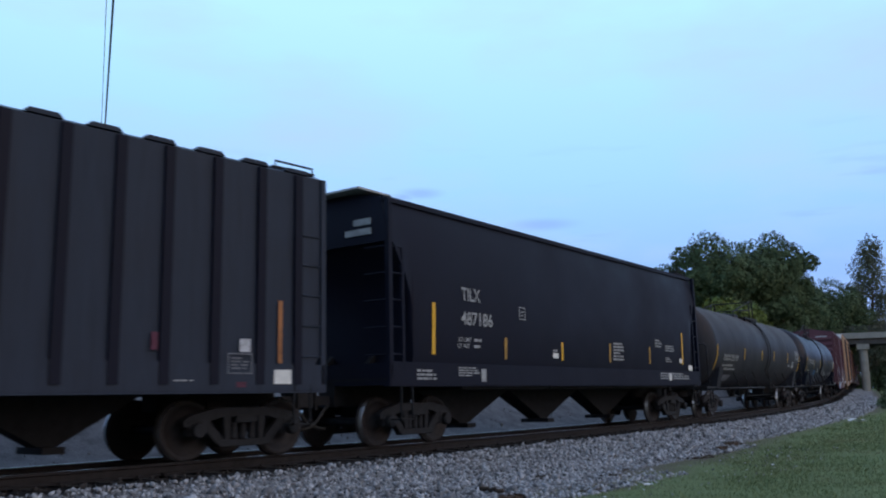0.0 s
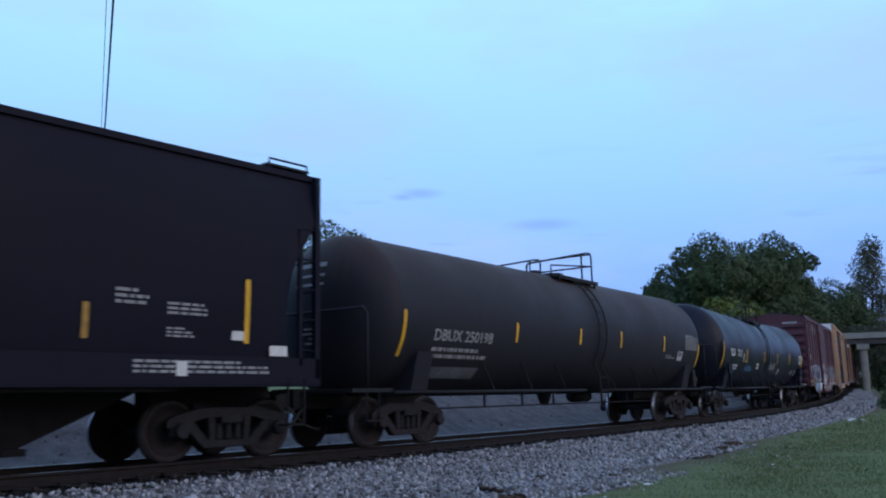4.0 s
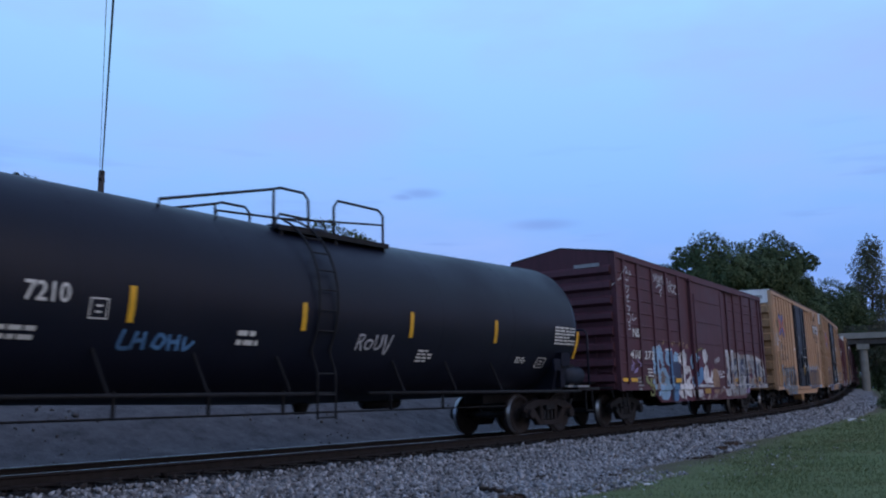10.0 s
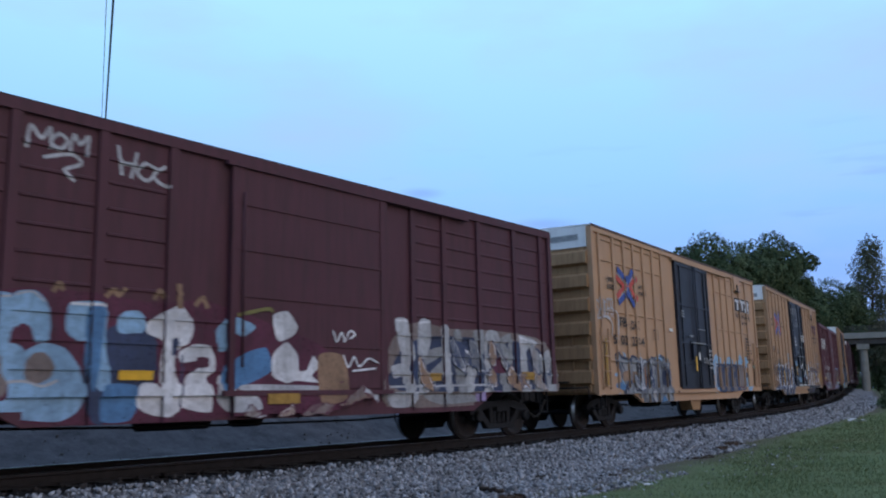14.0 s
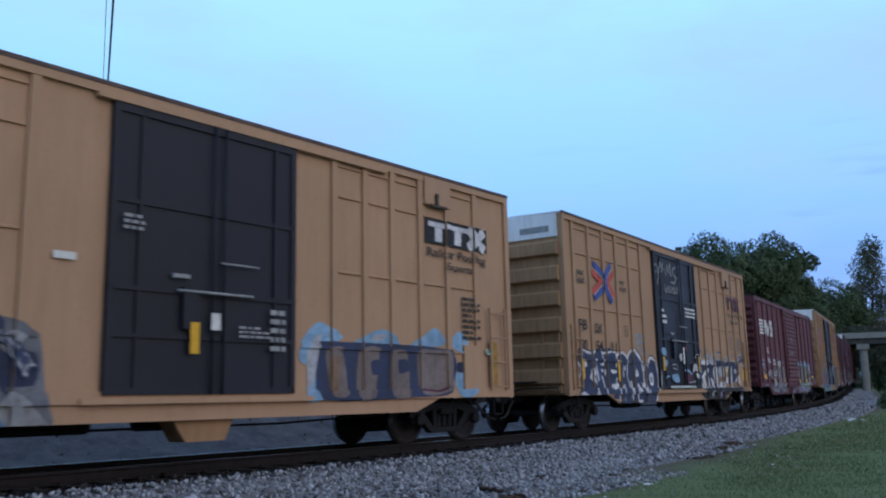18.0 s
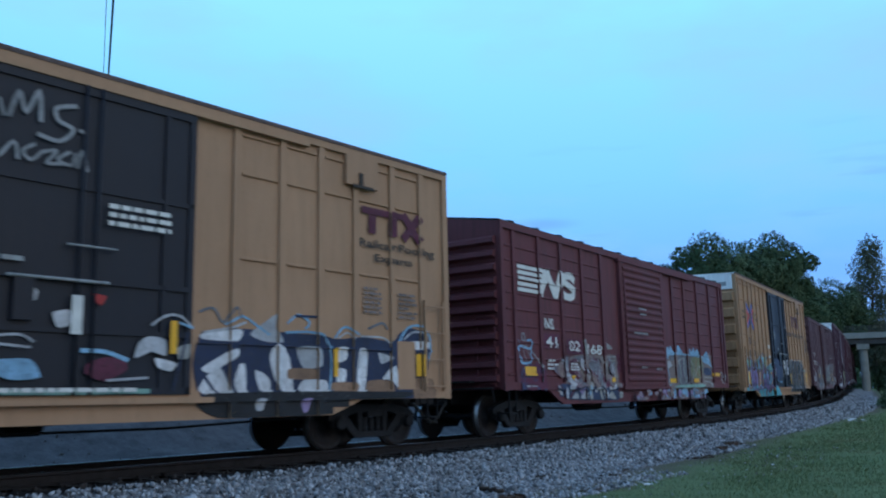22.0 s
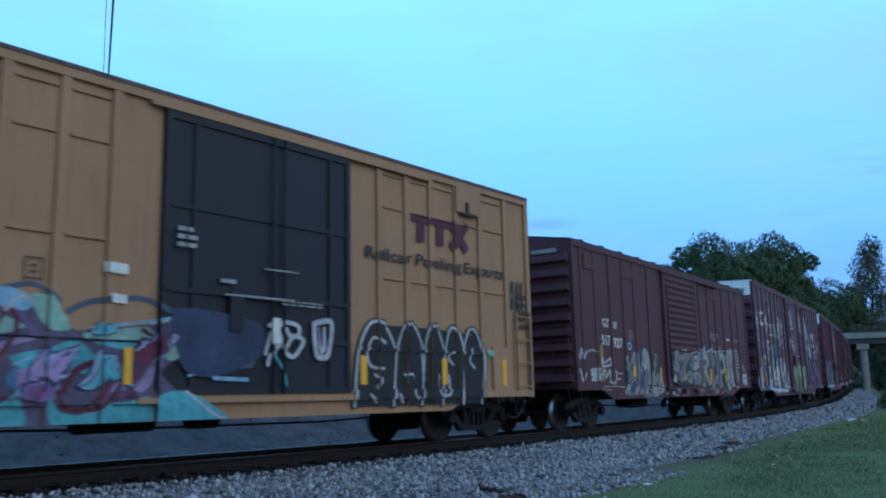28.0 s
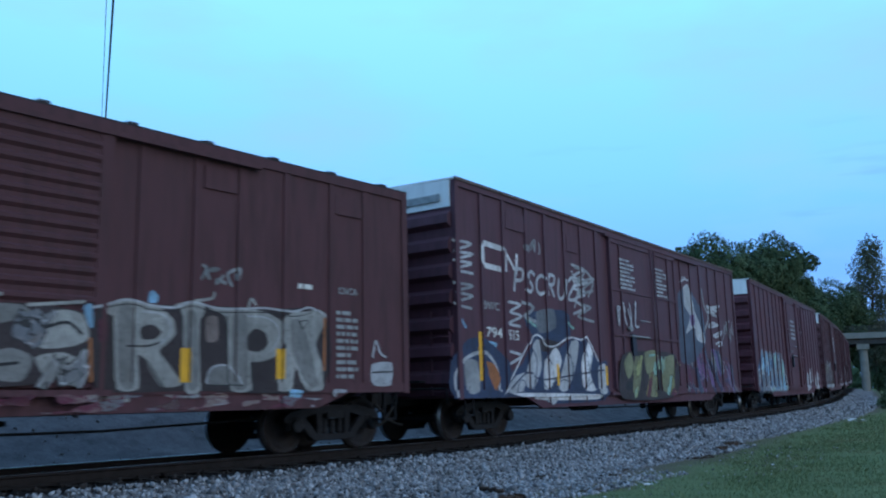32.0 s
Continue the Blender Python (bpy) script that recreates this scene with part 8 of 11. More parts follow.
line_of(sh, "pale", 0.017, (-5.22, 1.74), (-5.19, 1.45))
line_of(sh, "navy", 0.042, (-5, 1.71), (-4.96, 1.46), (-4.88, 1.28))
fill(sh, "blue", (-6.59, 1.12), (-6.29, 1.2), (-6.02, 1.14), (-5.87, 1.08), (-6.01, 1), (-6.28, 0.97), (-6.55, 1.05))
line_of(sh, "sky", 0.023, (-6.34, 1.28), (-6.16, 1.22), (-6, 1.13))
fill(sh, "sky", (-6.66, 1.36), (-6.56, 1.43), (-6.42, 1.39), (-6.49, 1.33))
line_of(sh, "sky", 0.019, (-6.62, 0.81), (-6.44, 0.9))
line_of(sh, "navy", 0.051, (-6.19, 0.8), (-6.06, 0.92), (-5.87, 1.05), (-5.69, 1.17), (-5.43, 1.22))
fill(sh, "silver", (-6.01, 0.82), (-5.73, 1.05), (-5.58, 1.13), (-5.61, 0.97), (-5.67, 0.8))
fill(sh, "silver", (-5.54, 0.97), (-5.29, 1.06), (-5.08, 0.96), (-4.91, 0.78), (-5.01, 0.71), (-5.18, 0.73), (-5.39, 0.84))
line_of(sh, "navy", 0.025, (-5.39, 1.04), (-5.19, 0.95), (-4.83, 1.19), (-4.66, 1.33))
fill(sh, "pale", (-5.09, 1), (-4.72, 1.34), (-4.62, 1.3), (-4.88, 1.04))
fill(sh, "silver", (-4.86, 1.77), (-4.68, 1.77), (-4.62, 1.47), (-4.72, 1.04), (-4.82, 0.96), (-4.85, 1.38))
line_of(sh, "sky", 0.021, (-4.88, 1.97), (-4.76, 1.89), (-4.66, 1.82))
fill(sh, "sky", (-6.01, 1.99), (-5.91, 1.97), (-5.8, 1.87), (-5.95, 1.87))
fill(sh, "orange", (-4.51, 1.57), (-4.42, 1.59), (-4.41, 1.12), (-4.48, 1.11))
line_of(sh, "silver", 0.030, (-4.66, 1.65), (-4.55, 1.04))
line_of(sh, "navy", 0.053, (-4.31, 1.77), (-4.05, 1.66), (-4.16, 1.48), (-4.32, 1.28), (-4.25, 0.94))
fill(sh, "silver", (-4.05, 1.48), (-3.87, 1.84), (-3.75, 1.85), (-3.7, 1.4), (-3.74, 1.04), (-3.92, 0.95), (-4.07, 1.17))
line_of(sh, "navy", 0.027, (-3.99, 1.84), (-3.86, 1.9), (-3.68, 1.76), (-3.7, 1.4))
fill(sh, "silver", (-4.55, 0.77), (-4.33, 1.04), (-4.15, 1.04), (-4.27, 0.76))
fill(sh, "pale", (-4.1, 0.91), (-3.8, 0.95), (-3.67, 0.68), (-3.74, 0.6), (-3.92, 0.73))
line_of(sh, "navy", 0.031, (-4.16, 0.9), (-3.98, 0.71), (-3.8, 0.61))
line_of(sh, "pale", 0.018, (-3.86, 0.95), (-3.68, 0.68))
fill(sh, "silver", (-3.56, 0.62), (-3.31, 0.94), (-3.44, 1.49), (-3.38, 1.72), (-3.25, 1.5), (-3.17, 0.94), (-3.31, 0.76))
line_of(sh, "navy", 0.038, (-3.5, 1.84), (-3.12, 1.95), (-2.92, 1.86), (-2.99, 1.5), (-2.79, 0.92))
line_of(sh, "sky", 0.028, (-3.57, 1.87), (-3.31, 1.9), (-3.04, 1.83))
fill(sh, "sky", (-3.5, 1.97), (-3.31, 2.02), (-3.17, 1.96))
fill(sh, "navy", (-3.08, 1.52), (-2.48, 1.51), (-2.48, 1.11), (-3.13, 1.13))
fill(sh, "silver", (-2.92, 1.69), (-2.78, 1.78), (-2.63, 1.7), (-2.85, 1.5))
fill(sh, "silver", (-3.05, 0.61), (-2.79, 1.03), (-2.58, 0.94), (-2.22, 0.55), (-2.45, 0.5))
fill(sh, "blue", (-3.31, 0.59), (-3.05, 0.8), (-2.77, 0.6), (-2.92, 0.52))
fill(sh, "tan", (-6.09, 1.44), (-5.7, 1.48), (-5.68, 1.25), (-6.07, 1.22))
fill(sh, "tan", (-5.45, 1.45), (-4.99, 1.46), (-4.98, 1.21), (-5.43, 1.17))
sh.end("interlocked graffiti in silver, slate and blue")
wild_style(sh, -6.1, -2.4, 0.9, 1.9, ("slate", "grey", "silver", "pale"), 144, 13, "navy", None, 0.9, 0.22, 0.68, "white")
sh.begin()
fill(sh, "sky", (1.8, 1.6), (1.88, 1.86), (2.11, 2.09), (2.28, 2.16), (2.65, 2.01), (2.81, 1.92), (2.53, 1.81), (2.32, 1.71), (2.34, 0.89), (1.93, 0.87), (2.06, 1.37), (1.84, 1.48))
fill(sh, "sky", (3.05, 1.83), (3.35, 1.99), (3.72, 2.1), (3.97, 2.07), (4.26, 1.87), (3.95, 1.8), (3.46, 1.84))
fill(sh, "sky", (4.43, 1.79), (4.96, 2.07), (5.3, 2.21), (5.59, 1.98), (5.46, 1.86), (4.85, 1.83))
fill(sh, "sky", (5.72, 1.93), (6.01, 2.18), (6.32, 1.98), (6.23, 1.75), (5.97, 1.77))
fill(sh, "sky", (5.89, 1.34), (6.37, 1.36), (6.57, 0.99), (6.16, 0.83), (5.91, 0.97))
fill(sh, "pale", (1.97, 1.6), (2.11, 1.85), (2.29, 1.95), (2.21, 1.37), (2.02, 1.01))
fill(sh, "pale", (3.59, 2), (3.89, 2.01), (3.78, 1.9), (3.49, 1.89))
fill(sh, "slate", (2.26, 1.76), (2.53, 1.84), (5.77, 1.79), (5.71, 0.97), (4.77, 0.89), (2.29, 0.87))
fill(sh, "mauve", (2.41, 1.69), (2.77, 1.74), (2.9, 0.96), (2.54, 0.93), (2.43, 1.37))
fill(sh, "mauve", (3.19, 1.7), (3.69, 1.76), (3.55, 0.9), (3.13, 0.93))
fill(sh, "mauve", (4.01, 1.72), (4.45, 1.68), (4.48, 0.9), (4, 0.93))
fill(sh, "mauve", (4.74, 1.74), (5.23, 1.78), (5.73, 1.74), (5.72, 1.02), (4.83, 0.95))
fill(sh, "slate", (3.46, 1.51), (3.7, 1.56), (3.79, 1.36), (3.54, 1.28))
fill(sh, "slate", (4.18, 1.55), (4.44, 1.58), (4.5, 1.39), (4.23, 1.31))
fill(sh, "tan", (2.48, 1.49), (2.67, 1.59), (2.65, 1.01), (2.5, 0.99))
line_of(sh, "plum", 0.020, (4.83, 1.03), (5.32, 1), (5.67, 1.08))
fill(sh, "navy", (5.94, 1.55), (6.27, 1.55), (6.25, 1.37), (5.93, 1.37))
sh.end("block letters under pale blue sprayed drips")
sh.paint("placard", [quad(6.85, 7.02, 1.72, 1.84)], SPRAY["mint"], "pale green placard")
sh.paint("placard", [quad(-2.35, -2.05, 2.72, 2.82)], WHITE)
sh.paint("reflective_stripe", [quad(-7.4, -7.22, 1.1, 2.3)], REFLECT_DULL)
sh.paint("reflective_stripe", [quad(7.0, 7.25, 1.1, 2.0)], REFLECT_DULL)
sh.paint("reflective_stripe", [quad(-0.35, -0.2, 1.55, 2.0)], REFLECT_Y)
small_print(sh, -1.45, -1.1, 3.2, 3.45, 3, WHITE_DIM, 44)
small_print(sh, 0.5, 1.1, 1.8, 2.0, 3, WHITE_DIM, 45)
small_print(sh, 1.1, 1.4, 1.6, 2.3, 5, WHITE_DIM, 46)
sh.paint("placard", [quad(0.0, 0.16, 1.9, 2.15)], WHITE)
part("end_board", boxes((-7.842, -7.83, 0.2, 1.2, 4.9, 5.05)), WHITE_DIM, CAR["b6"])

P7 = FB7["posts"]
sh = yellow_car("b7", P7, (-1.83, 1.88), (("50", -7.02, -6.57), ("54", -6.09, -5.66), ("11", -5.12, -4.79)), 0.0, (-7.05, -4.37, -6.07, -7.05, -6.12, 2.44, 1.97, -4.2))
pool_panel(sh, 5.3, 7.0, 3.75, 4.36, False)
word(sh, "Railcar Pooling", 5.3, 7.35, 3.5, 3.7, BLACK_INK)
word(sh, "Experts", 5.7, 6.7, 3.27, 3.45, BLACK_INK)
sh.begin()
fill(sh, "slate", (-7.19, 1.99), (-6.65, 1.99), (-6.16, 1.98), (-5.73, 2.04), (-5.18, 2.06), (-4.75, 1.93), (-4.42, 2.05), (-4.07, 1.83), (-3.71, 2.12), (-3.26, 2.04), (-2.8, 1.7), (-2.45, 1.94), (-2.09, 1.94), (-1.8, 1.53), (-1.76, 1.13), (-1.96, 0.74), (-2.25, 0.58), (-5.45, 0.64), (-6.02, 0.78), (-7.19, 0.85), (-7.1, 1.05), (-7.19, 1.41))
fill(sh, "navy", (-7.05, 1.71), (-6.6, 1.81), (-6.48, 1.43), (-6.65, 1.05), (-6.98, 1.05))
fill(sh, "navy", (-5.38, 1.78), (-4.96, 1.8), (-4.9, 1.29), (-5.26, 1.21))
line_of(sh, "white", 0.022, (-7.23, 1.66), (-7.1, 1.5), (-7.18, 1.3))
line_of(sh, "white", 0.031, (-6.9, 2.02), (-6.64, 1.93), (-6.34, 1.91), (-6.16, 1.98))
line_of(sh, "white", 0.031, (-6.16, 1.97), (-6.07, 1.59), (-5.95, 1.23))
fill(sh, "white", (-6.48, 1.31), (-6.3, 1.55), (-6.2, 1.43), (-6.14, 1.24), (-6.05, 0.85), (-6.12, 0.85), (-6.2, 1.11), (-6.35, 1.22))
fill(sh, "slate", (-6.29, 1.36), (-6.22, 1.36), (-6.2, 1.22), (-6.27, 1.26))
fill(sh, "white", (-6.24, 0.84), (-6.08, 0.97), (-5.97, 0.82))
line_of(sh, "white", 0.028, (-5.73, 2.01), (-5.66, 1.85), (-5.62, 1.65), (-5.77, 1.63))
line_of(sh, "white", 0.030, (-5.68, 1.91), (-5.18, 1.97), (-4.86, 1.96), (-4.76, 1.81), (-4.82, 1.58))
fill(sh, "white", (-5.18, 1.51), (-4.83, 1.49), (-4.83, 1.42), (-5.13, 1.41))
fill(sh, "white", (-5.17, 1.03), (-5.15, 1.13), (-4.84, 1.13), (-4.72, 1.08), (-4.84, 1.03), (-5.1, 0.99))
line_of(sh, "white", 0.032, (-5.75, 1.32), (-5.66, 1.13), (-5.57, 0.95), (-5.49, 0.75))
fill(sh, "white", (-5.77, 1.51), (-5.69, 1.51), (-5.68, 1.44), (-5.77, 1.44))
fill(sh, "white", (-5.6, 1.5), (-5.51, 1.5), (-5.53, 1.35), (-5.59, 1.37))
line_of(sh, "white", 0.029, (-4.82, 1.29), (-4.84, 1.14), (-4.72, 1.11))
line_of(sh, "white", 0.034, (-4.73, 1.04), (-4.64, 0.69))
line_of(sh, "white", 0.020, (-5.69, 0.69), (-5.49, 0.73))
line_of(sh, "white", 0.031, (-4.75, 1.89), (-4.42, 1.98), (-4.07, 1.83), (-4.09, 1.57), (-4.12, 1.35), (-4, 1.13), (-3.88, 0.93), (-3.76, 0.71))
fill(sh, "white", (-4.53, 1.34), (-4.48, 1.56), (-4.4, 1.56), (-4.4, 1.33))
fill(sh, "white", (-4.32, 1.61), (-4.21, 1.62), (-4.2, 1.51), (-4.32, 1.51))
fill(sh, "white", (-4.59, 1.03), (-4.46, 1.15), (-4.32, 1.13), (-4.32, 1.01), (-4.49, 1.02))
line_of(sh, "white", 0.034, (-4.38, 1), (-4.34, 0.7))
line_of(sh, "white", 0.041, (-4.07, 1.82), (-3.89, 1.98), (-3.65, 2.05), (-3.33, 1.96), (-3.09, 1.76), (-2.92, 1.39))
fill(sh, "white", (-3.66, 1.34), (-3.52, 1.64), (-3.37, 1.49), (-3.33, 1.35))
fill(sh, "white", (-3.94, 1.2), (-3.8, 1.18), (-3.72, 0.73), (-3.87, 0.93))
fill(sh, "white", (-3.53, 1.14), (-3.33, 1.13), (-3.16, 0.92), (-3.45, 0.95))
line_of(sh, "white", 0.036, (-3.46, 1.04), (-3.36, 0.68), (-3.11, 0.67))
fill(sh, "white", (-3.12, 1.17), (-2.87, 1.13), (-2.71, 0.91), (-2.87, 0.9))
line_of(sh, "white", 0.038, (-2.84, 1.69), (-2.95, 1.31), (-2.78, 0.99))
line_of(sh, "white", 0.044, (-2.72, 1.65), (-2.45, 1.85), (-2.17, 1.86), (-1.95, 1.67), (-1.82, 1.33), (-1.89, 0.91), (-2.04, 0.66))
fill(sh, "white", (-2.51, 1.37), (-2.37, 1.48), (-2.23, 1.37), (-2.23, 1.11), (-2.42, 1.09), (-2.51, 1.22))
fill(sh, "navy", (-2.42, 1.34), (-2.32, 1.34), (-2.32, 1.2), (-2.42, 1.19))
line_of(sh, "white", 0.038, (-2.64, 0.96), (-2.59, 0.68))
fill(sh, "white", (-7.19, 0.85), (-6.98, 0.96), (-6.88, 0.93), (-6.62, 0.83))
fill(sh, "white", (-6.87, 1.68), (-6.62, 1.68), (-6.66, 1.56), (-6.79, 1.56))
patch(sh, REFLECT_Y, -7.06, -6.84, 1.26, 1.73)
patch(sh, REFLECT_Y, -4.79, -4.66, 1.21, 1.75)
sh.end("large dark blue graffiti letters outlined in white")
sh.begin()
line_of(sh, "silver", 0.027, (-1.81, 4.64), (-1.67, 4.69), (-1.51, 4.46), (-1.65, 4.09))
line_of(sh, "silver", 0.027, (-1.51, 4.46), (-1.35, 4.78), (-1.28, 4.71))
line_of(sh, "silver", 0.021, (-1.8, 4.41), (-1.67, 4.51))
line_of(sh, "silver", 0.027, (-1.08, 4.77), (-1.27, 4.65), (-1.12, 4.61), (-1.25, 4.5))
line_of(sh, "silver", 0.022, (-0.99, 4.63), (-0.92, 4.42))
line_of(sh, "silver", 0.028, (-0.86, 4.43), (-0.75, 4.76), (-0.65, 4.53), (-0.5, 4.83), (-0.46, 4.45))
line_of(sh, "silver", 0.029, (0, 4.76), (-0.26, 4.67), (-0.23, 4.51), (-0.03, 4.43), (-0.2, 4.24), (-0.48, 4.27))
line_of(sh, "silver", 0.023, (0.06, 4.44), (0.14, 4.42))
line_of(sh, "silver", 0.022, (-1.03, 4.14), (-0.97, 3.89), (-0.78, 4.11), (-0.72, 3.9))
line_of(sh, "silver", 0.022, (-0.52, 4.13), (-0.66, 4.02), (-0.56, 3.92), (-0.42, 4.05))
line_of(sh, "silver", 0.023, (-0.42, 4.05), (-0.24, 4.1), (-0.35, 3.92), (-0.15, 3.95))
line_of(sh, "silver", 0.023, (-0.06, 4.12), (-0.21, 3.99), (-0.03, 3.95), (0.02, 4.11))
line_of(sh, "silver", 0.023, (0.05, 3.93), (0.11, 4.15), (0.19, 3.91))
sh.end("scrawled silver tag on the door")
sh.begin()
line_of(sh, "mint", 0.029, (-7.73, 2.45), (-7.44, 2.37), (-7.45, 2.26), (-7.72, 2.31))
line_of(sh, "mint", 0.022, (-7.68, 2.23), (-7.38, 2.19))
line_of(sh, "silver", 0.043, (-3.42, 2.48), (-2.87, 2.48), (-3.37, 2.31), (-2.82, 2.31), (-3.24, 2.17), (-2.79, 2.06))
line_of(sh, "silver", 0.029, (-3.08, 1.97), (-2.71, 1.97))
sh.end("faded pale scrawl")
sh.begin()
fill(sh, "sky", (-1.69, 2.16), (-1.4, 2.21), (-1.26, 2.05), (-1.4, 1.95), (-1.63, 2.01))
fill(sh, "sky", (-1.5, 1.85), (-1.23, 1.82), (-1.27, 1.68), (-1.44, 1.64))
fill(sh, "white", (-0.54, 2.28), (-0.45, 2.33), (-0.37, 2.25), (-0.41, 2.14), (-0.51, 2.16))
fill(sh, "white", (-0.17, 2.01), (0.05, 2.06), (0.06, 1.87), (-0.1, 1.83))
fill(sh, "red", (0.33, 2.29), (0.54, 2.27), (0.46, 2.14))
line_of(sh, "pale", 0.016, (-0.84, 1.7), (-0.56, 1.72), (-0.39, 1.64))
line_of(sh, "pale", 0.016, (-0.81, 1.6), (-0.43, 1.57))
fill(sh, "sky", (-0.95, 1.39), (-0.43, 1.43), (-0.28, 1.21), (-0.61, 1.17), (-0.86, 1.25))
fill(sh, "plum", (0.33, 1.4), (0.62, 1.48), (0.86, 1.41), (0.86, 1.29), (0.55, 1.16), (0.29, 1.26))
line_of(sh, "sky", 0.028, (0.23, 1.55), (0.56, 1.54), (0.88, 1.44))
line_of(sh, "mint", 0.032, (-1.02, 1.03), (0.08, 1.02), (1.22, 1.03))
line_of(sh, "pale", 0.017, (0.6, 1.17), (1.19, 1.21))
line_of(sh, "sky", 0.020, (-1.46, 1.29), (-1.23, 1.37), (-1.13, 1.31))
patch(sh, REFLECT_Y, -1.68, -1.55, 1.52, 1.93)
sh.end("dabs of paint in many colours")
sh.begin()
fill(sh, "navy", (2.1, 1.88), (2.81, 1.96), (3.49, 1.94), (4.46, 1.93), (4.78, 1.88), (5.45, 1.94), (6.1, 1.89), (6.29, 2.01), (6.63, 2.16), (7.11, 2.06), (7.17, 1.59), (7, 1.01), (6.2, 0.74), (4.06, 0.73), (2.29, 0.78), (2.08, 0.95), (1.96, 1.4))
fill(sh, "white", (2.1, 1.86), (2.81, 1.95), (2.74, 1.77), (2.14, 1.77))
fill(sh, "pale", (2.97, 1.89), (3.3, 2.12), (3.5, 2.23), (3.47, 2.01), (3.58, 1.78), (3.21, 1.79))
line_of(sh, "sky", 0.019, (2.52, 2.01), (2.81, 2.15), (3.1, 2.02), (3.35, 1.89))
line_of(sh, "pale", 0.019, (2.14, 1.88), (2.54, 1.95), (2.89, 2.06))
fill(sh, "white", (2.11, 1.36), (2.67, 1.65), (2.78, 1.58), (2.29, 1.29))
fill(sh, "white", (2.06, 1.02), (2.19, 1.24), (2.44, 1.36), (2.6, 1.09), (2.67, 0.9), (2.37, 0.91))
line_of(sh, "navy", 0.027, (2.14, 1.27), (2.42, 0.91))
fill(sh, "white", (2.73, 1.39), (2.88, 1.43), (2.91, 1.03), (2.8, 0.9), (2.65, 1.13))
fill(sh, "white", (3.07, 1.34), (3.37, 1.21), (3.34, 0.9), (3.18, 1.01))
fill(sh, "white", (3.49, 1.76), (3.75, 1.55), (3.84, 0.93), (3.55, 1.03), (3.35, 1.52))
line_of(sh, "navy", 0.024, (2.91, 1.51), (3.35, 1.24), (3.48, 0.89))
fill(sh, "pale", (3.9, 1.71), (4.38, 1.72), (4.41, 1.42), (4.04, 1.38))
fill(sh, "white", (3.92, 1.03), (4.07, 1.2), (4.56, 1.17), (4.52, 0.89), (4.06, 0.89))
fill(sh, "white", (4.81, 1.74), (5.02, 1.74), (5.02, 1.55), (4.82, 1.49))
fill(sh, "white", (4.8, 1.39), (5.01, 1.36), (4.97, 1.17), (4.78, 1.17))
fill(sh, "white", (4.77, 0.99), (5.03, 0.99), (5, 0.9), (4.77, 0.9))
fill(sh, "white", (5.27, 1.72), (5.52, 1.67), (5.43, 0.97), (5.2, 1))
fill(sh, "pale", (5.79, 1.68), (6.16, 1.6), (5.87, 1.48))
fill(sh, "white", (5.89, 1.22), (6.19, 1.46), (6.32, 1.02), (6.07, 1.2))
fill(sh, "pale", (6.28, 1.75), (6.45, 1.58), (6.35, 1.02))
fill(sh, "white", (6.58, 1.9), (7.17, 1.92), (7.12, 1.78), (6.58, 1.76))
fill(sh, "pale", (6.53, 1.65), (6.76, 1.68), (6.7, 1.22), (6.55, 1.22))
line_of(sh, "sky", 0.021, (3.64, 1.94), (4.23, 1.97), (4.54, 1.87), (4.66, 1.54), (4.62, 1.03))
line_of(sh, "sky", 0.021, (4.75, 1.9), (4.9, 2.06), (5.06, 2.09), (5.26, 1.97))
line_of(sh, "pale", 0.016, (4.83, 1.9), (5.03, 2), (5.19, 1.91))
line_of(sh, "sky", 0.023, (6.32, 1.87), (6.59, 2.16), (6.98, 2.2), (7.21, 1.97), (7.17, 1.57))
line_of(sh, "pale", 0.017, (6.47, 1.94), (6.71, 2.08), (6.98, 2.08), (7.09, 1.99))
line_of(sh, "pale", 0.017, (5.36, 1.95), (5.88, 1.95), (6.1, 1.86))
fill(sh, "tan", (3.75, 1.37), (4.31, 1.37), (4.31, 1.21), (3.74, 1.21))
fill(sh, "tan", (4.68, 1.15), (5.22, 1.15), (5.21, 1), (4.68, 1))
fill(sh, "tan", (5.51, 1.17), (6.12, 1.17), (6.1, 0.7), (5.49, 0.71))
fill(sh, "tan", (6.7, 1.22), (7.27, 1.22), (7.25, 0.85), (6.68, 0.86))
fill(sh, "white", (3.04, 0.87), (3.23, 0.88), (3.18, 0.68), (3.06, 0.73))
fill(sh, "pale", (4.17, 0.86), (4.36, 0.86), (4.33, 0.66), (4.19, 0.69))
line_of(sh, "pale", 0.018, (1.22, 1.93), (1.45, 2.07), (1.68, 2.07), (1.87, 1.92))
fill(sh, "pale", (0.98, 1.47), (1.03, 1.68), (1.18, 1.77), (1.43, 1.74), (1.46, 1.51), (1.23, 1.56))
fill(sh, "white", (1.29, 1.48), (1.63, 1.41), (1.54, 1.3), (1.34, 1.34))
line_of(sh, "sky", 0.018, (1.66, 1.98), (1.92, 1.91))
fill(sh, "dust", (1.62, 1.62), (1.83, 1.69), (1.82, 1.49), (1.66, 1.47))
line_of(sh, "grey", 0.019, (2.04, 2.17), (2.29, 2.24), (2.47, 2.04), (2.67, 2.27), (2.81, 2.13))
line_of(sh, "sky", 0.020, (3.71, 2.09), (3.93, 2.24), (4.17, 2.13), (4.08, 2.02))
line_of(sh, "navy", 0.021, (3.87, 2.22), (4.33, 2.23))
line_of(sh, "grey", 0.022, (5.54, 2.09), (5.89, 2.21), (6.03, 2.11))
line_of(sh, "navy", 0.018, (1.58, 1.04), (1.8, 1.85))
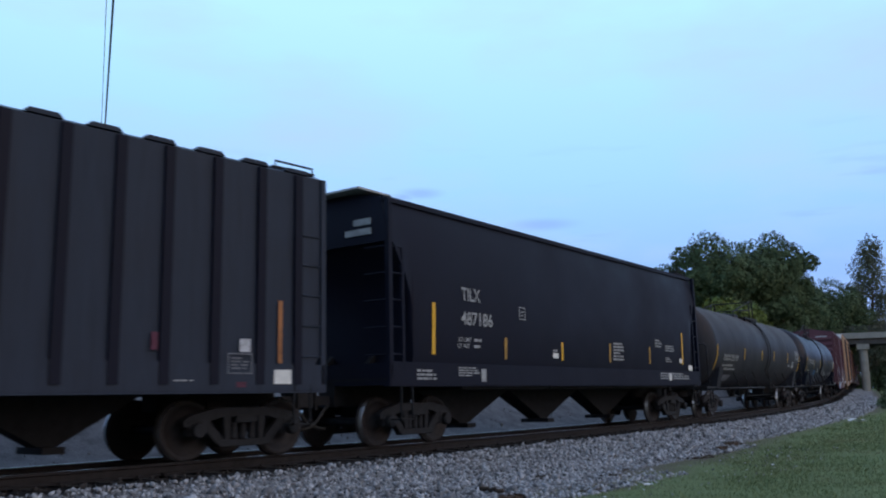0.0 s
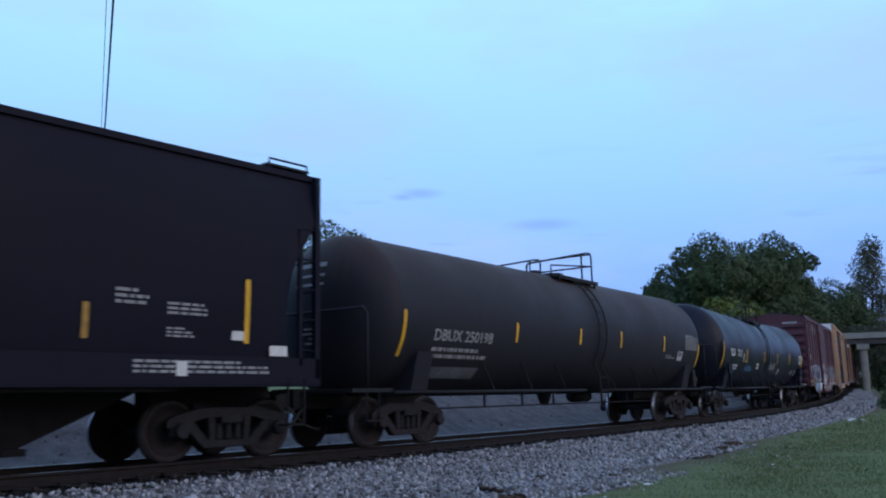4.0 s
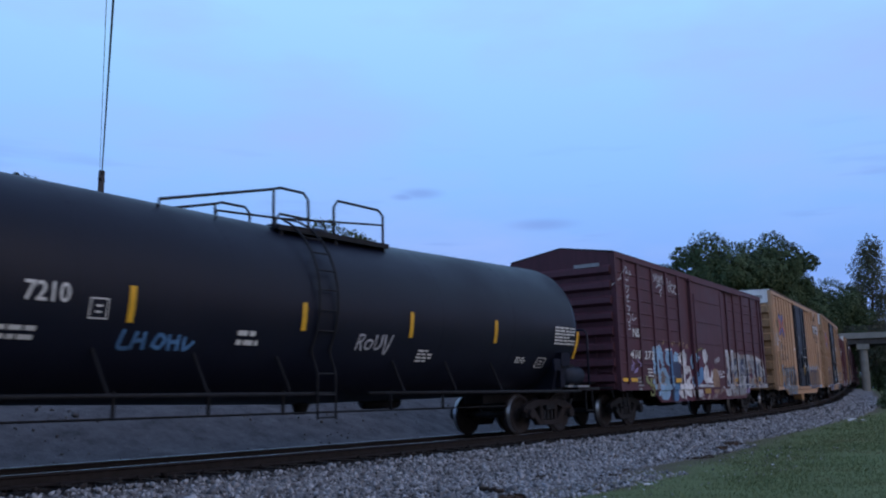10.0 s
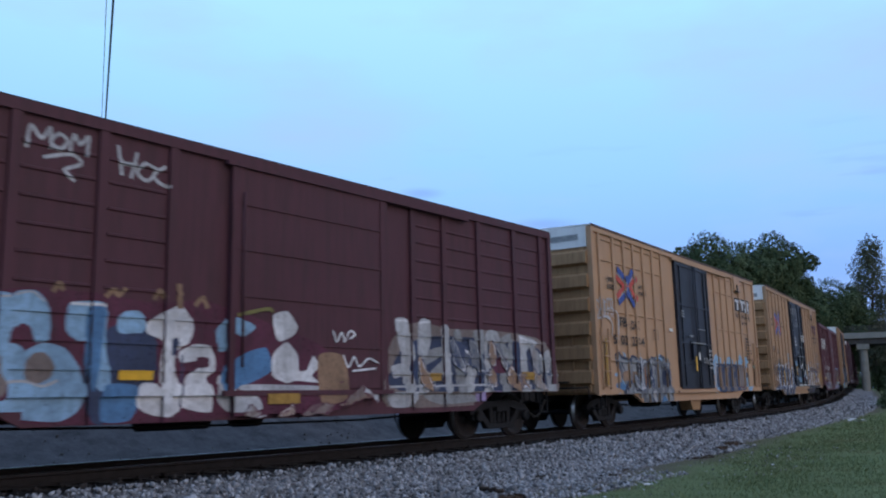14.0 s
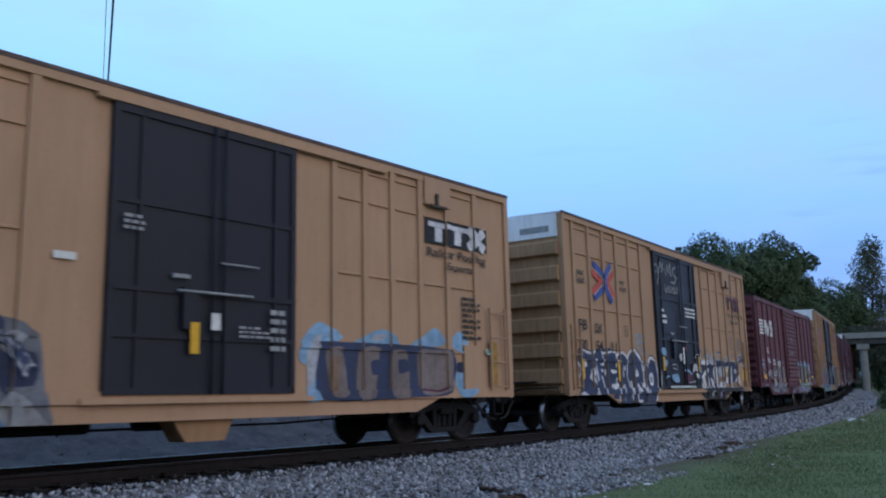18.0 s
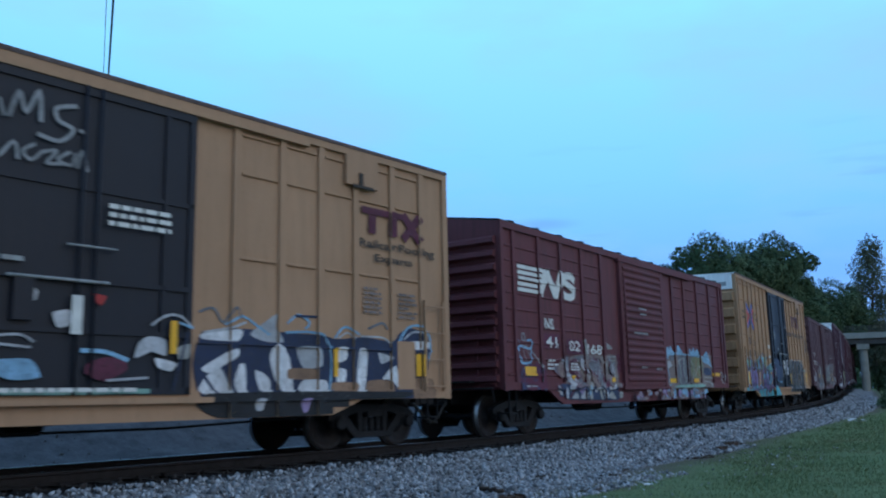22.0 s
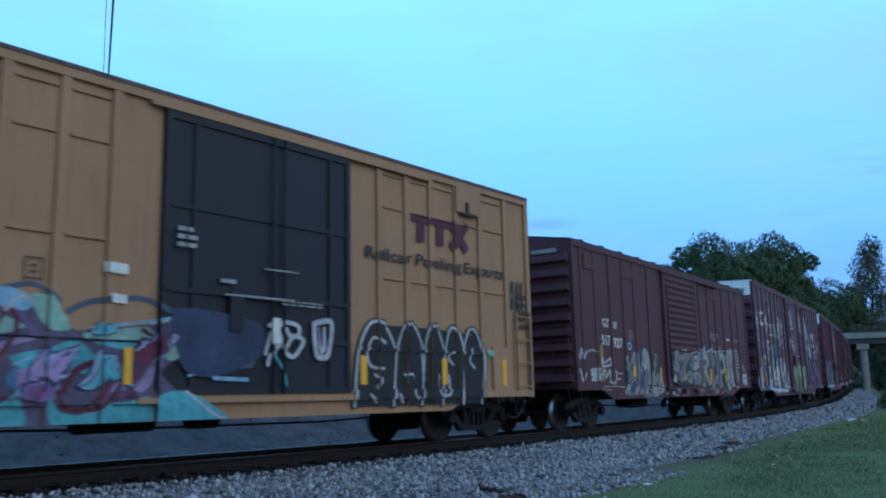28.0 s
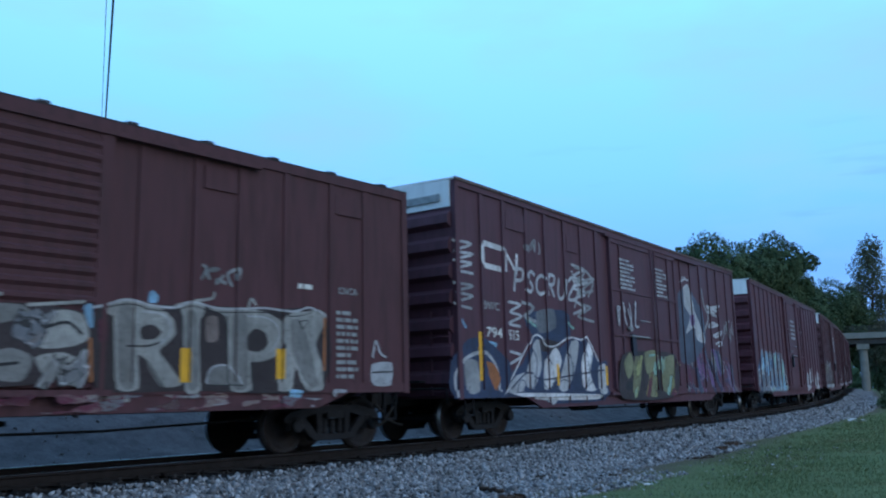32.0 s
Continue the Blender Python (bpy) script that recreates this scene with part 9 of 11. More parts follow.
patch(sh, REFLECT_Y, 4.68, 4.78, 1.25, 1.73)
patch(sh, REFLECT_Y, 6.76, 6.97, 1.27, 1.68)
patch(sh, REFLECT_Y, 1.49, 1.6, 1.54, 2)
fill(sh, "black", (2.2, 0.99), (6.5, 0.99), (6.3, 0.86), (4.7, 0.64), (2.4, 0.64))
fill(sh, "pale", (3.1, 0.9), (3.28, 0.9), (3.22, 0.72), (3.1, 0.74))
fill(sh, "violet", (4.0, 0.88), (4.2, 0.9), (4.15, 0.7), (4.05, 0.68))
sh.end("white graffiti letters on a dark blue ground")
small_print(sh, 0.5, 1.45, 3.2, 3.55, 3, WHITE, 56)
small_print(sh, -1.55, -1.2, 2.9, 3.4, 3, WHITE, 57)
small_print(sh, 5.4, 5.85, 2.35, 2.85, 6, SPRAY["mauve"], 157)
small_print(sh, 6.3, 6.8, 2.3, 2.8, 6, SPRAY["mauve"], 158)
small_print(sh, -1.2, 1.5, 1.0, 1.1, 1, WHITE, 58)
sh.paint("placard", [quad(0.05, 0.2, 1.75, 2.25)], WHITE)

# oxide red boxcar
P8 = (-7.25, -6.1, -5.0, -3.85, -2.7, 2.45, 3.5, 4.75, 6.0, 7.1)
sh = boxcar_sheet("b8", 1.55, P8, (-1.55, 1.42), 0.13, sill=1.02, low=0.66, drop=4.9, bands=BEADS, shift=0.2)
for i in range(5):
    z = 3.80 - 0.13 * i
    sh.paint("emblem", [[(-7.10, z - 0.085), (-5.86 - 0.07 * i, z - 0.085), (-5.82 - 0.07 * i, z), (-7.10, z)]], WHITE)
for pts in ([(-6.06, 3.24), (-5.74, 3.72)], [(-5.70, 3.72), (-5.32, 3.24)], [(-5.30, 3.24), (-5.0, 3.76)]):
    sh.paint("emblem", stroke(pts, 0.12), WHITE)
sh.paint("emblem", stroke(curve_pts([(-4.32, 3.69), (-4.54, 3.77), (-4.80, 3.74), (-4.83, 3.60), (-4.60, 3.53), (-4.38, 3.45), (-4.40, 3.29), (-4.67, 3.24), (-4.94, 3.29)], 4), 0.09), WHITE)
word(sh, "NS", -5.92, -5.5, 2.40, 2.66, WHITE)
sh.paint("overpaint", [quad(-6.0, -5.22, 1.95, 2.3)], SPRAY["plum"], "dark overpainted patch")
sh.paint("overpaint", [quad(-4.85, -4.0, 1.86, 2.22)], SPRAY["plum"], "dark overpainted patch")
word(sh, "41", -5.92, -5.35, 1.98, 2.23, WHITE)
small_print(sh, -5.85, -5.35, 1.45, 1.72, 3, WHITE, 60)
wild_style(sh, -7.15, -5.98, 0.98, 1.62, ("plum", "slate", "plum"), 262, 3, "plum", ("plum",), 0.3, 0.1, 0.1, None)
sh.begin()
line_of(sh, "sky", 0.026, (-7.24, 1.92), (-7.01, 1.97), (-6.69, 1.92), (-6.55, 1.97), (-6.57, 2.11), (-6.73, 2.1))
line_of(sh, "sky", 0.025, (-7.18, 2.09), (-7.12, 1.97))
line_of(sh, "silver", 0.019, (-6.96, 2.24), (-6.85, 2.25), (-6.83, 2.12), (-6.94, 2.1), (-6.97, 2.23))
line_of(sh, "sky", 0.026, (-7.22, 1.89), (-7.11, 1.77), (-7.02, 1.63), (-6.97, 1.59), (-6.61, 1.62), (-6.59, 1.79), (-6.56, 1.94))
line_of(sh, "silver", 0.015, (-6.93, 2), (-6.88, 1.78), (-6.84, 1.66))
line_of(sh, "silver", 0.015, (-6.77, 2.01), (-6.68, 1.77))
line_of(sh, "silver", 0.019, (-6.55, 1.88), (-6.35, 1.73), (-6.17, 1.58), (-6.11, 1.46))
fill(sh, "silver", (-6.2, 1.52), (-6.07, 1.55), (-6.06, 1.28), (-6.13, 1.04), (-6.19, 1.28))
sh.end("pale blue sprayed crown")
small_print(sh, -6.95, -6.4, 1.05, 1.12, 1, WHITE_DIM, 264)
sh.begin()
fill(sh, "mauve", (-4.97, 1.24), (-4.72, 1.76), (-3.94, 1.87), (-2.79, 1.87), (-1.88, 1.81), (-1.91, 1.3), (-1.97, 1.05), (-4.96, 1.06))
fill(sh, "slate", (-5.38, 1.1), (-4.97, 1.14), (-4.38, 1.07), (-2.28, 1.08), (-1.95, 0.96), (-2.01, 0.72), (-5.36, 0.79))
fill(sh, "grey", (-4.45, 1.78), (-3.94, 1.84), (-3.95, 1.72), (-4.41, 1.68))
fill(sh, "plum", (-4.73, 1.69), (-4.3, 1.72), (-4.26, 1.38), (-4.71, 1.37))
fill(sh, "soot", (-3.51, 1.74), (-2.98, 1.78), (-2.98, 1.4), (-3.48, 1.4))
fill(sh, "mauve", (-2.65, 1.89), (-1.99, 1.89), (-2.01, 1.65), (-2.61, 1.63))
fill(sh, "black", (-2.49, 1.6), (-2.24, 1.61), (-2.24, 1.38), (-2.48, 1.37))
fill(sh, "dust", (-2.21, 1.63), (-2.04, 1.63), (-2.04, 1.33), (-2.18, 1.31))
fill(sh, "plum", (-1.94, 1.89), (-1.67, 1.92), (-1.68, 1.47), (-1.92, 1.45))
line_of(sh, "dust", 0.015, (-4.22, 1.69), (-3.92, 1.72))
line_of(sh, "dust", 0.015, (-4.18, 1.49), (-4.05, 1.54), (-4.07, 1.42))
line_of(sh, "dust", 0.019, (-3.83, 1.85), (-3.71, 1.58), (-3.74, 1.34))
line_of(sh, "dust", 0.020, (-2.88, 1.82), (-2.73, 1.61), (-2.77, 1.35))
line_of(sh, "dust", 0.017, (-2.6, 1.84), (-2.01, 1.85))
line_of(sh, "dust", 0.017, (-2.59, 1.73), (-2.05, 1.75))
fill(sh, "dust", (-2.64, 2.34), (-2.56, 2.29), (-2.51, 2.21), (-2.25, 2.13), (-2.24, 2.06), (-2.6, 2.04))
fill(sh, "dust", (-3.94, 2.24), (-3.84, 2.22), (-3.8, 1.9), (-3.9, 1.89))
fill(sh, "silver", (-3.32, 1.36), (-3.13, 1.38), (-3.12, 1.22), (-3.3, 1.22))
fill(sh, "pale", (-3.75, 1.34), (-3.64, 1.32), (-3.66, 1.22))
fill(sh, "pale", (-5.37, 0.96), (-5.24, 0.99), (-5.05, 0.81), (-5.36, 0.79))
fill(sh, "pale", (-5, 1.06), (-4.85, 0.92), (-4.88, 0.8), (-5.03, 0.81))
fill(sh, "pale", (-4.65, 0.8), (-4.41, 0.94), (-4.29, 0.79))
fill(sh, "pale", (-4.86, 1.04), (-4.61, 1.21), (-4.34, 1.18), (-4.67, 0.97))
line_of(sh, "plum", 0.025, (-4.75, 0.81), (-4.47, 1.04), (-4.3, 1.11))
line_of(sh, "plum", 0.022, (-4.22, 1.06), (-3.91, 1.22))
fill(sh, "pale", (-4.21, 0.8), (-3.94, 0.98), (-3.88, 0.78))
fill(sh, "violet", (-4.22, 0.98), (-3.99, 1.05), (-4.06, 0.87))
fill(sh, "dust", (-3.78, 1.05), (-3.58, 1.2), (-3.51, 0.77), (-3.77, 0.78))
fill(sh, "sky", (-3.7, 1.11), (-3.57, 0.98), (-3.65, 0.83))
line_of(sh, "black", 0.011, (-3.82, 1.05), (-3.79, 0.77))
fill(sh, "pale", (-3.42, 1.19), (-3.18, 1.22), (-3.13, 1.05), (-3.26, 0.93), (-3.38, 0.97))
fill(sh, "slate", (-3.31, 0.91), (-3.04, 0.92), (-3.05, 0.77), (-3.28, 0.77))
fill(sh, "dust", (-3.13, 1.05), (-2.99, 1.01), (-2.9, 0.76), (-3.01, 0.76))
fill(sh, "pale", (-2.86, 1.05), (-2.64, 0.85), (-2.79, 0.76))
fill(sh, "dust", (-2.61, 0.79), (-2.35, 0.95), (-2.09, 0.74))
fill(sh, "pale", (-2.57, 1.11), (-2.12, 1.13), (-2.21, 1), (-2.55, 0.98))
fill(sh, "dust", (-1.86, 0.93), (-1.65, 0.91), (-1.69, 0.77), (-1.86, 0.78))
line_of(sh, "black", 0.007, (-5.36, 0.78), (-1.94, 0.71))
patch(sh, REFLECT_Y, -4.71, -4.27, 1.24, 1.34)
patch(sh, REFLECT_Y, -2.58, -2.13, 1.19, 1.31)
sh.end("graffiti in violet, grey and dirty white")
wild_style(sh, -5.6, -1.85, 1.03, 1.86, ("mauve", "plum", "grey", "pale"), 64, 12, "plum", None, 0.9, 0.14, 0.45, "pale")
word(sh, "02", -4.75, -4.15, 1.93, 2.18, WHITE)
word(sh, "168", -3.8, -2.9, 1.88, 2.13, WHITE)
small_print(sh, -4.7, -4.25, 1.45, 1.65, 3, WHITE, 61)
sh.paint("reflective_stripe", [quad(-6.92, -6.42, 1.32, 1.52)], REFLECT_Y)
sh.begin()
fill(sh, "mauve", (1.7, 2.04), (2.38, 2.13), (4.78, 2.06), (5.82, 2.07), (5.72, 1.01), (5.33, 0.73), (1.7, 0.76))
fill(sh, "sky", (1.68, 2.08), (1.81, 2.27), (1.97, 2.18), (2.09, 2.31), (2.24, 2.15), (2.41, 2.09), (2.29, 1.96), (1.97, 2.01), (1.72, 1.83))
fill(sh, "sky", (2.58, 2.24), (2.76, 2.33), (2.98, 2.2), (3.17, 2.06), (2.54, 2.02))
fill(sh, "sky", (3.79, 2.04), (3.77, 2.27), (3.95, 2.16), (4.15, 2.32), (4.28, 2.18), (4.49, 2.28), (4.64, 2.07))
fill(sh, "sky", (4.94, 1.94), (5.1, 2.09), (5.43, 2.22), (5.53, 2.05), (5.74, 1.87), (5.81, 1.7), (5.49, 1.79), (5.1, 1.83))
fill(sh, "pale", (1.72, 1.77), (1.91, 1.84), (2.07, 1.78), (2.01, 1.63), (1.75, 1.62))
fill(sh, "grey", (2.01, 1.99), (2.31, 2), (2.27, 1.85), (2.01, 1.84))
line_of(sh, "sky", 0.031, (1.75, 1.58), (1.83, 1.38), (1.77, 1.09))
line_of(sh, "tan", 0.027, (2.41, 1.96), (2.49, 1.56), (2.43, 1.09))
fill(sh, "soot", (3.53, 1.96), (3.72, 1.97), (3.68, 1.09), (3.49, 1.09))
fill(sh, "grey", (2.54, 1.94), (3.42, 1.98), (3.38, 1.09), (2.51, 1.09))
fill(sh, "olive_grey", (3.83, 1.95), (4.74, 1.98), (4.66, 1.37), (3.84, 1.36))
line_of(sh, "dust", 0.027, (2.67, 1.88), (2.87, 1.56), (2.75, 1.17))
line_of(sh, "dust", 0.028, (3.24, 1.95), (3.13, 1.57), (3.32, 1.18))
line_of(sh, "plum", 0.022, (2.99, 1.87), (2.94, 1.57), (3.07, 1.24))
line_of(sh, "dust", 0.022, (2.78, 1.87), (3.16, 1.94))
line_of(sh, "dust", 0.029, (3.83, 1.9), (4.08, 1.59), (3.91, 1.31))
line_of(sh, "tan", 0.029, (4.37, 1.9), (4.2, 1.59), (4.58, 1.37))
line_of(sh, "dust", 0.029, (4.15, 1.36), (4.46, 1.69), (4.72, 1.6))
line_of(sh, "sky", 0.023, (2.41, 2.07), (3.42, 2.05), (3.7, 2.04), (4.82, 2.01))
line_of(sh, "dust", 0.024, (4.91, 2.06), (4.93, 0.99))
line_of(sh, "dust", 0.024, (5.04, 1.37), (5.72, 1.33))
line_of(sh, "dust", 0.024, (5.03, 1.23), (5.71, 1.18))
fill(sh, "slate", (5.05, 1.66), (5.74, 1.65), (5.68, 1.43), (5.08, 1.44))
fill(sh, "dust", (5.54, 1.16), (5.73, 1.16), (5.69, 0.89), (5.52, 0.87))
fill(sh, "sky", (1.86, 0.95), (2.26, 1.01), (2.31, 0.75), (1.89, 0.76))
fill(sh, "violet", (2.38, 0.92), (2.82, 0.94), (2.81, 0.75), (2.37, 0.75))
fill(sh, "sky", (2.85, 0.96), (3.31, 0.99), (3.3, 0.74), (2.84, 0.76))
fill(sh, "violet", (3.38, 0.91), (3.78, 0.93), (3.77, 0.73), (3.37, 0.74))
fill(sh, "sky", (3.82, 0.99), (4.32, 0.95), (4.16, 0.72), (3.85, 0.73))
fill(sh, "sky", (5.01, 0.96), (5.46, 0.95), (5.25, 0.76), (4.92, 0.78))
fill(sh, "mint", (2.28, 1.09), (4.73, 1.13), (4.73, 1.04), (2.35, 1.03))
line_of(sh, "black", 0.021, (2.43, 1), (2.94, 1))
line_of(sh, "black", 0.022, (3.38, 0.98), (3.75, 1))
line_of(sh, "black", 0.024, (4.52, 1), (5.31, 1.01))
patch(sh, REFLECT_Y, 1.84, 2.35, 1.17, 1.3)
patch(sh, REFLECT_Y, 3.95, 4.43, 1.19, 1.31)
sh.end("smeared graffiti in pale blue and brown")
wild_style(sh, -1.5, 4.9, 0.68, 1.0, ("mauve", "violet", "grey", "sky"), 181, 20, "plum", None, 0.9, 0.1, 0.5, None)
for a, b, z in ((-0.6, 0.3, 3.2), (-0.5, 0.2, 3.05), (-1.0, 0.6, 2.5), (-0.6, 0.0, 1.55), (0.5, 1.1, 1.52)):
    small_print(sh, a, b, z, z + 0.09, 1, WHITE_DIM, 66)
sh.begin()
patch(sh, REFLECT_Y, 5.79, 6.58, 1.4, 1.51)
line_of(sh, "pale", 0.019, (6.71, 1.43), (6.78, 1.53), (6.9, 1.49), (6.82, 1.37), (6.73, 1.31), (6.86, 1.25), (6.94, 1.35), (7.04, 1.43), (7.16, 1.39), (7.04, 1.26), (6.95, 1.16), (6.86, 1.19))
line_of(sh, "pale", 0.016, (7.31, 2.05), (7.45, 2.03), (7.33, 1.92), (7.46, 1.88), (7.33, 1.77), (7.46, 1.72), (7.34, 1.62), (7.47, 1.57), (7.34, 1.44), (7.47, 1.39), (7.36, 1.28), (7.48, 1.19))
line_of(sh, "pale", 0.018, (5.58, 2.18), (5.69, 2.06), (5.61, 1.97))
line_of(sh, "pale", 0.018, (5.62, 1.68), (5.68, 1.6))
sh.end("pale handwritten tags")
part("end_board", boxes((-7.735, -7.725, -1.1, -0.6, 4.2, 4.28)), WHITE_DIM, CAR["b8"])

# third yellow car
sh = yellow_car("b9", FB_POSTS, (-1.95, 1.78), (("5", -6.80, -6.55), ("05", -6.3, -5.8), ("59", -5.5, -5.05), ("0", -4.75, -4.5)), -0.14, shift=0.12, half=7.63)
pool_panel(sh, 3.36, 5.3, 3.78, 4.45, False)
word(sh, "Railcar Pooling Experts", 2.2, 6.5, 3.3, 3.6, BLACK_INK)
sh.begin()
fill(sh, "dusk", (-6.52, 2.18), (-6.04, 2.11), (-5.75, 2.07), (-5.36, 2.08), (-5.09, 1.95), (-4.91, 2.04), (-4.53, 2.1), (-4.03, 2.25), (-3.71, 2.15), (-3.38, 2.08), (-3.12, 1.81), (-2.05, 1.95), (-1.44, 2.07), (-1.32, 1.71), (-1.92, 1.31), (-1.65, 1.03), (-0.82, 0.59), (-3.13, 0.59), (-4.95, 0.65), (-5.23, 0.86), (-6.58, 0.85), (-6.87, 0.85), (-6.93, 1.95))
fill(sh, "haze", (-1.58, 1.97), (-0.34, 1.92), (-0.35, 1.37), (-1.49, 1.41))
line_of(sh, "haze", 0.041, (-3.26, 2.04), (-2.92, 2.2), (-2.18, 2.29), (-1.78, 2.12))
line_of(sh, "haze", 0.034, (-4.23, 2.24), (-3.71, 2.36), (-3.38, 2.17))
fill(sh, "mint", (-6.83, 2.02), (-6.62, 2.08), (-5.99, 2.01), (-5.52, 1.74), (-5.81, 1.74), (-6.4, 1.74), (-6.69, 1.85))
line_of(sh, "purple", 0.026, (-6.85, 2.04), (-6.53, 1.78), (-6.05, 1.73))
line_of(sh, "navy", 0.023, (-6.7, 2.1), (-6.17, 2.05), (-5.54, 1.91), (-5.05, 1.72))
fill(sh, "aqua", (-7.21, 1.04), (-7.15, 1.27), (-6.89, 1.27), (-6.69, 1.05), (-6.38, 1.27), (-6.1, 1.36), (-5.86, 1.24), (-5.77, 1.13), (-5.99, 0.96), (-6.24, 0.82), (-7.21, 0.85))
fill(sh, "tan", (-6.91, 0.98), (-6.69, 1.05), (-6.55, 0.98), (-6.68, 0.83))
fill(sh, "mauve", (-6.63, 1.04), (-6.38, 1.22), (-6.12, 1.21), (-6.07, 1.09), (-6.28, 0.93), (-6.57, 0.94))
line_of(sh, "plum", 0.022, (-6.62, 1), (-6.42, 1.18), (-6.16, 1.22))
fill(sh, "violet", (-6.67, 1.63), (-6.4, 1.68), (-6.22, 1.61), (-6.26, 1.45), (-6.47, 1.4), (-6.65, 1.48))
line_of(sh, "sky", 0.015, (-6.75, 1.52), (-6.59, 1.37), (-6.33, 1.48))
fill(sh, "plum", (-6.2, 1.57), (-6.02, 1.66), (-6, 1.43), (-6.14, 1.33))
fill(sh, "violet", (-5.86, 1.66), (-5.67, 1.75), (-5.61, 1.36), (-5.73, 1.03), (-5.88, 1.03), (-5.79, 1.35))
line_of(sh, "plum", 0.035, (-5.69, 1.99), (-5.53, 1.59), (-5.47, 1.42))
fill(sh, "plum", (-5.52, 1.13), (-5.33, 1.05), (-5.21, 0.8), (-5.41, 0.88))
fill(sh, "violet", (-5.34, 1.11), (-5.25, 1.44), (-5.06, 1.53), (-4.94, 1.45), (-5.01, 1.03), (-5.18, 0.95), (-5.32, 1))
fill(sh, "violet", (-6, 0.83), (-5.78, 0.98), (-5.41, 0.89), (-5.25, 0.69), (-5.5, 0.79))
line_of(sh, "plum", 0.037, (-4.7, 1.63), (-4.81, 1.37), (-4.69, 1.04), (-4.94, 0.95))
fill(sh, "aqua", (-5.05, 2.1), (-4.78, 2.17), (-4.55, 1.96), (-4.61, 1.77), (-4.87, 1.72), (-5.04, 1.85))
fill(sh, "mint", (-5.65, 1.82), (-5.17, 1.89), (-4.95, 1.68), (-5.26, 1.71))
fill(sh, "sky", (-5.51, 1.59), (-5.3, 1.62), (-5.23, 1.54), (-5.44, 1.51))
fill(sh, "mint", (-4.59, 1.82), (-4.25, 1.98), (-4.03, 1.95), (-3.78, 1.82), (-4.25, 1.68), (-4.52, 1.68))
line_of(sh, "purple", 0.030, (-4.64, 1.81), (-4.25, 2.05), (-3.86, 1.99), (-3.67, 1.72))
fill(sh, "mauve", (-4.57, 1.36), (-4.24, 1.64), (-4, 1.47), (-4.24, 1.19), (-4.4, 1.11))
line_of(sh, "violet", 0.038, (-4.6, 1.03), (-4.45, 1.38), (-4.03, 1.6), (-3.67, 1.7))
fill(sh, "aqua", (-5.24, 0.62), (-5.08, 0.77), (-4.74, 0.85), (-4.34, 0.93), (-4.12, 0.87), (-3.84, 0.96), (-3.76, 0.58))
fill(sh, "purple", (-4.41, 0.96), (-4.23, 1.05), (-4.04, 0.65), (-4.17, 0.62))
fill(sh, "blue", (-3.99, 1.19), (-3.74, 1.44), (-3.33, 1.54), (-3.19, 1.39), (-3.38, 1.11), (-3.79, 1.02))
fill(sh, "aqua", (-3.59, 1.37), (-3.46, 1.58), (-3.1, 1.69), (-2.76, 1.4), (-2.9, 1.24), (-3.22, 1.3), (-3.32, 1.03), (-3.45, 0.93))
line_of(sh, "plum", 0.045, (-3.27, 1.02), (-3.09, 1.31), (-2.71, 1.4), (-2.71, 1.04), (-2.97, 0.79))
fill(sh, "aqua", (-3.47, 0.95), (-3.27, 0.77), (-2.91, 0.73), (-2.33, 0.9), (-2.05, 0.95), (-1.83, 0.59), (-3.33, 0.56))
fill(sh, "violet", (-2.62, 1.02), (-2.33, 1.41), (-2.13, 1.61), (-1.92, 1.51), (-2.02, 1.11), (-2.2, 1.01), (-2.33, 1.12))
fill(sh, "aqua", (-3, 1.75), (-2.19, 1.9), (-1.96, 1.8), (-2.18, 1.58), (-2.72, 1.62))
fill(sh, "mint", (-1.88, 1.5), (-1.78, 1.87), (-1.59, 1.92), (-1.54, 1.72), (-1.7, 1.45))
line_of(sh, "plum", 0.030, (-1.88, 1.69), (-1.64, 1.97), (-1.4, 1.92), (-1.33, 1.72), (-1.64, 1.44))
fill(sh, "aqua", (-1.95, 0.94), (-1.64, 1.04), (-1.25, 0.93), (-0.7, 0.56), (-1.65, 0.55))
line_of(sh, "sky", 0.014, (-7.12, 1.78), (-6.8, 1.77))
line_of(sh, "sky", 0.019, (-2.94, 1.85), (-2.06, 1.99), (-1.39, 2.14))
fill(sh, "sky", (-4.49, 2.22), (-4.04, 2.31), (-3.68, 2.18), (-3.8, 2.02), (-4.25, 2.09))
fill(sh, "mint", (-3.76, 2.21), (-3.46, 2.23), (-3.32, 1.91), (-3.51, 1.82))
line_of(sh, "pale", 0.012, (-6.38, 2.04), (-5.89, 2.01), (-5.55, 1.95))
line_of(sh, "pale", 0.012, (-5.23, 0.93), (-4.83, 1.04), (-4.71, 0.93))
line_of(sh, "pale", 0.013, (-4.54, 0.83), (-3.88, 0.94))
line_of(sh, "pale", 0.013, (-3.8, 1.23), (-3.46, 1.48))
fill(sh, "aqua", (-3.96, 1.46), (-3.26, 1.6), (-3.12, 1.39), (-3.69, 1.28))
fill(sh, "aqua", (-5.14, 0.87), (-4.49, 0.89), (-3.89, 0.92), (-3.78, 0.63), (-5.02, 0.66))
fill(sh, "aqua", (-2.9, 0.85), (-2.17, 0.9), (-1.62, 0.94), (-1.1, 0.59), (-2.9, 0.59))
fill(sh, "aqua", (-6.37, 0.97), (-5.91, 1.05), (-6.04, 0.84), (-6.37, 0.84))
fill(sh, "mint", (-6.57, 1.97), (-6.03, 1.97), (-5.78, 1.79), (-6.33, 1.75))
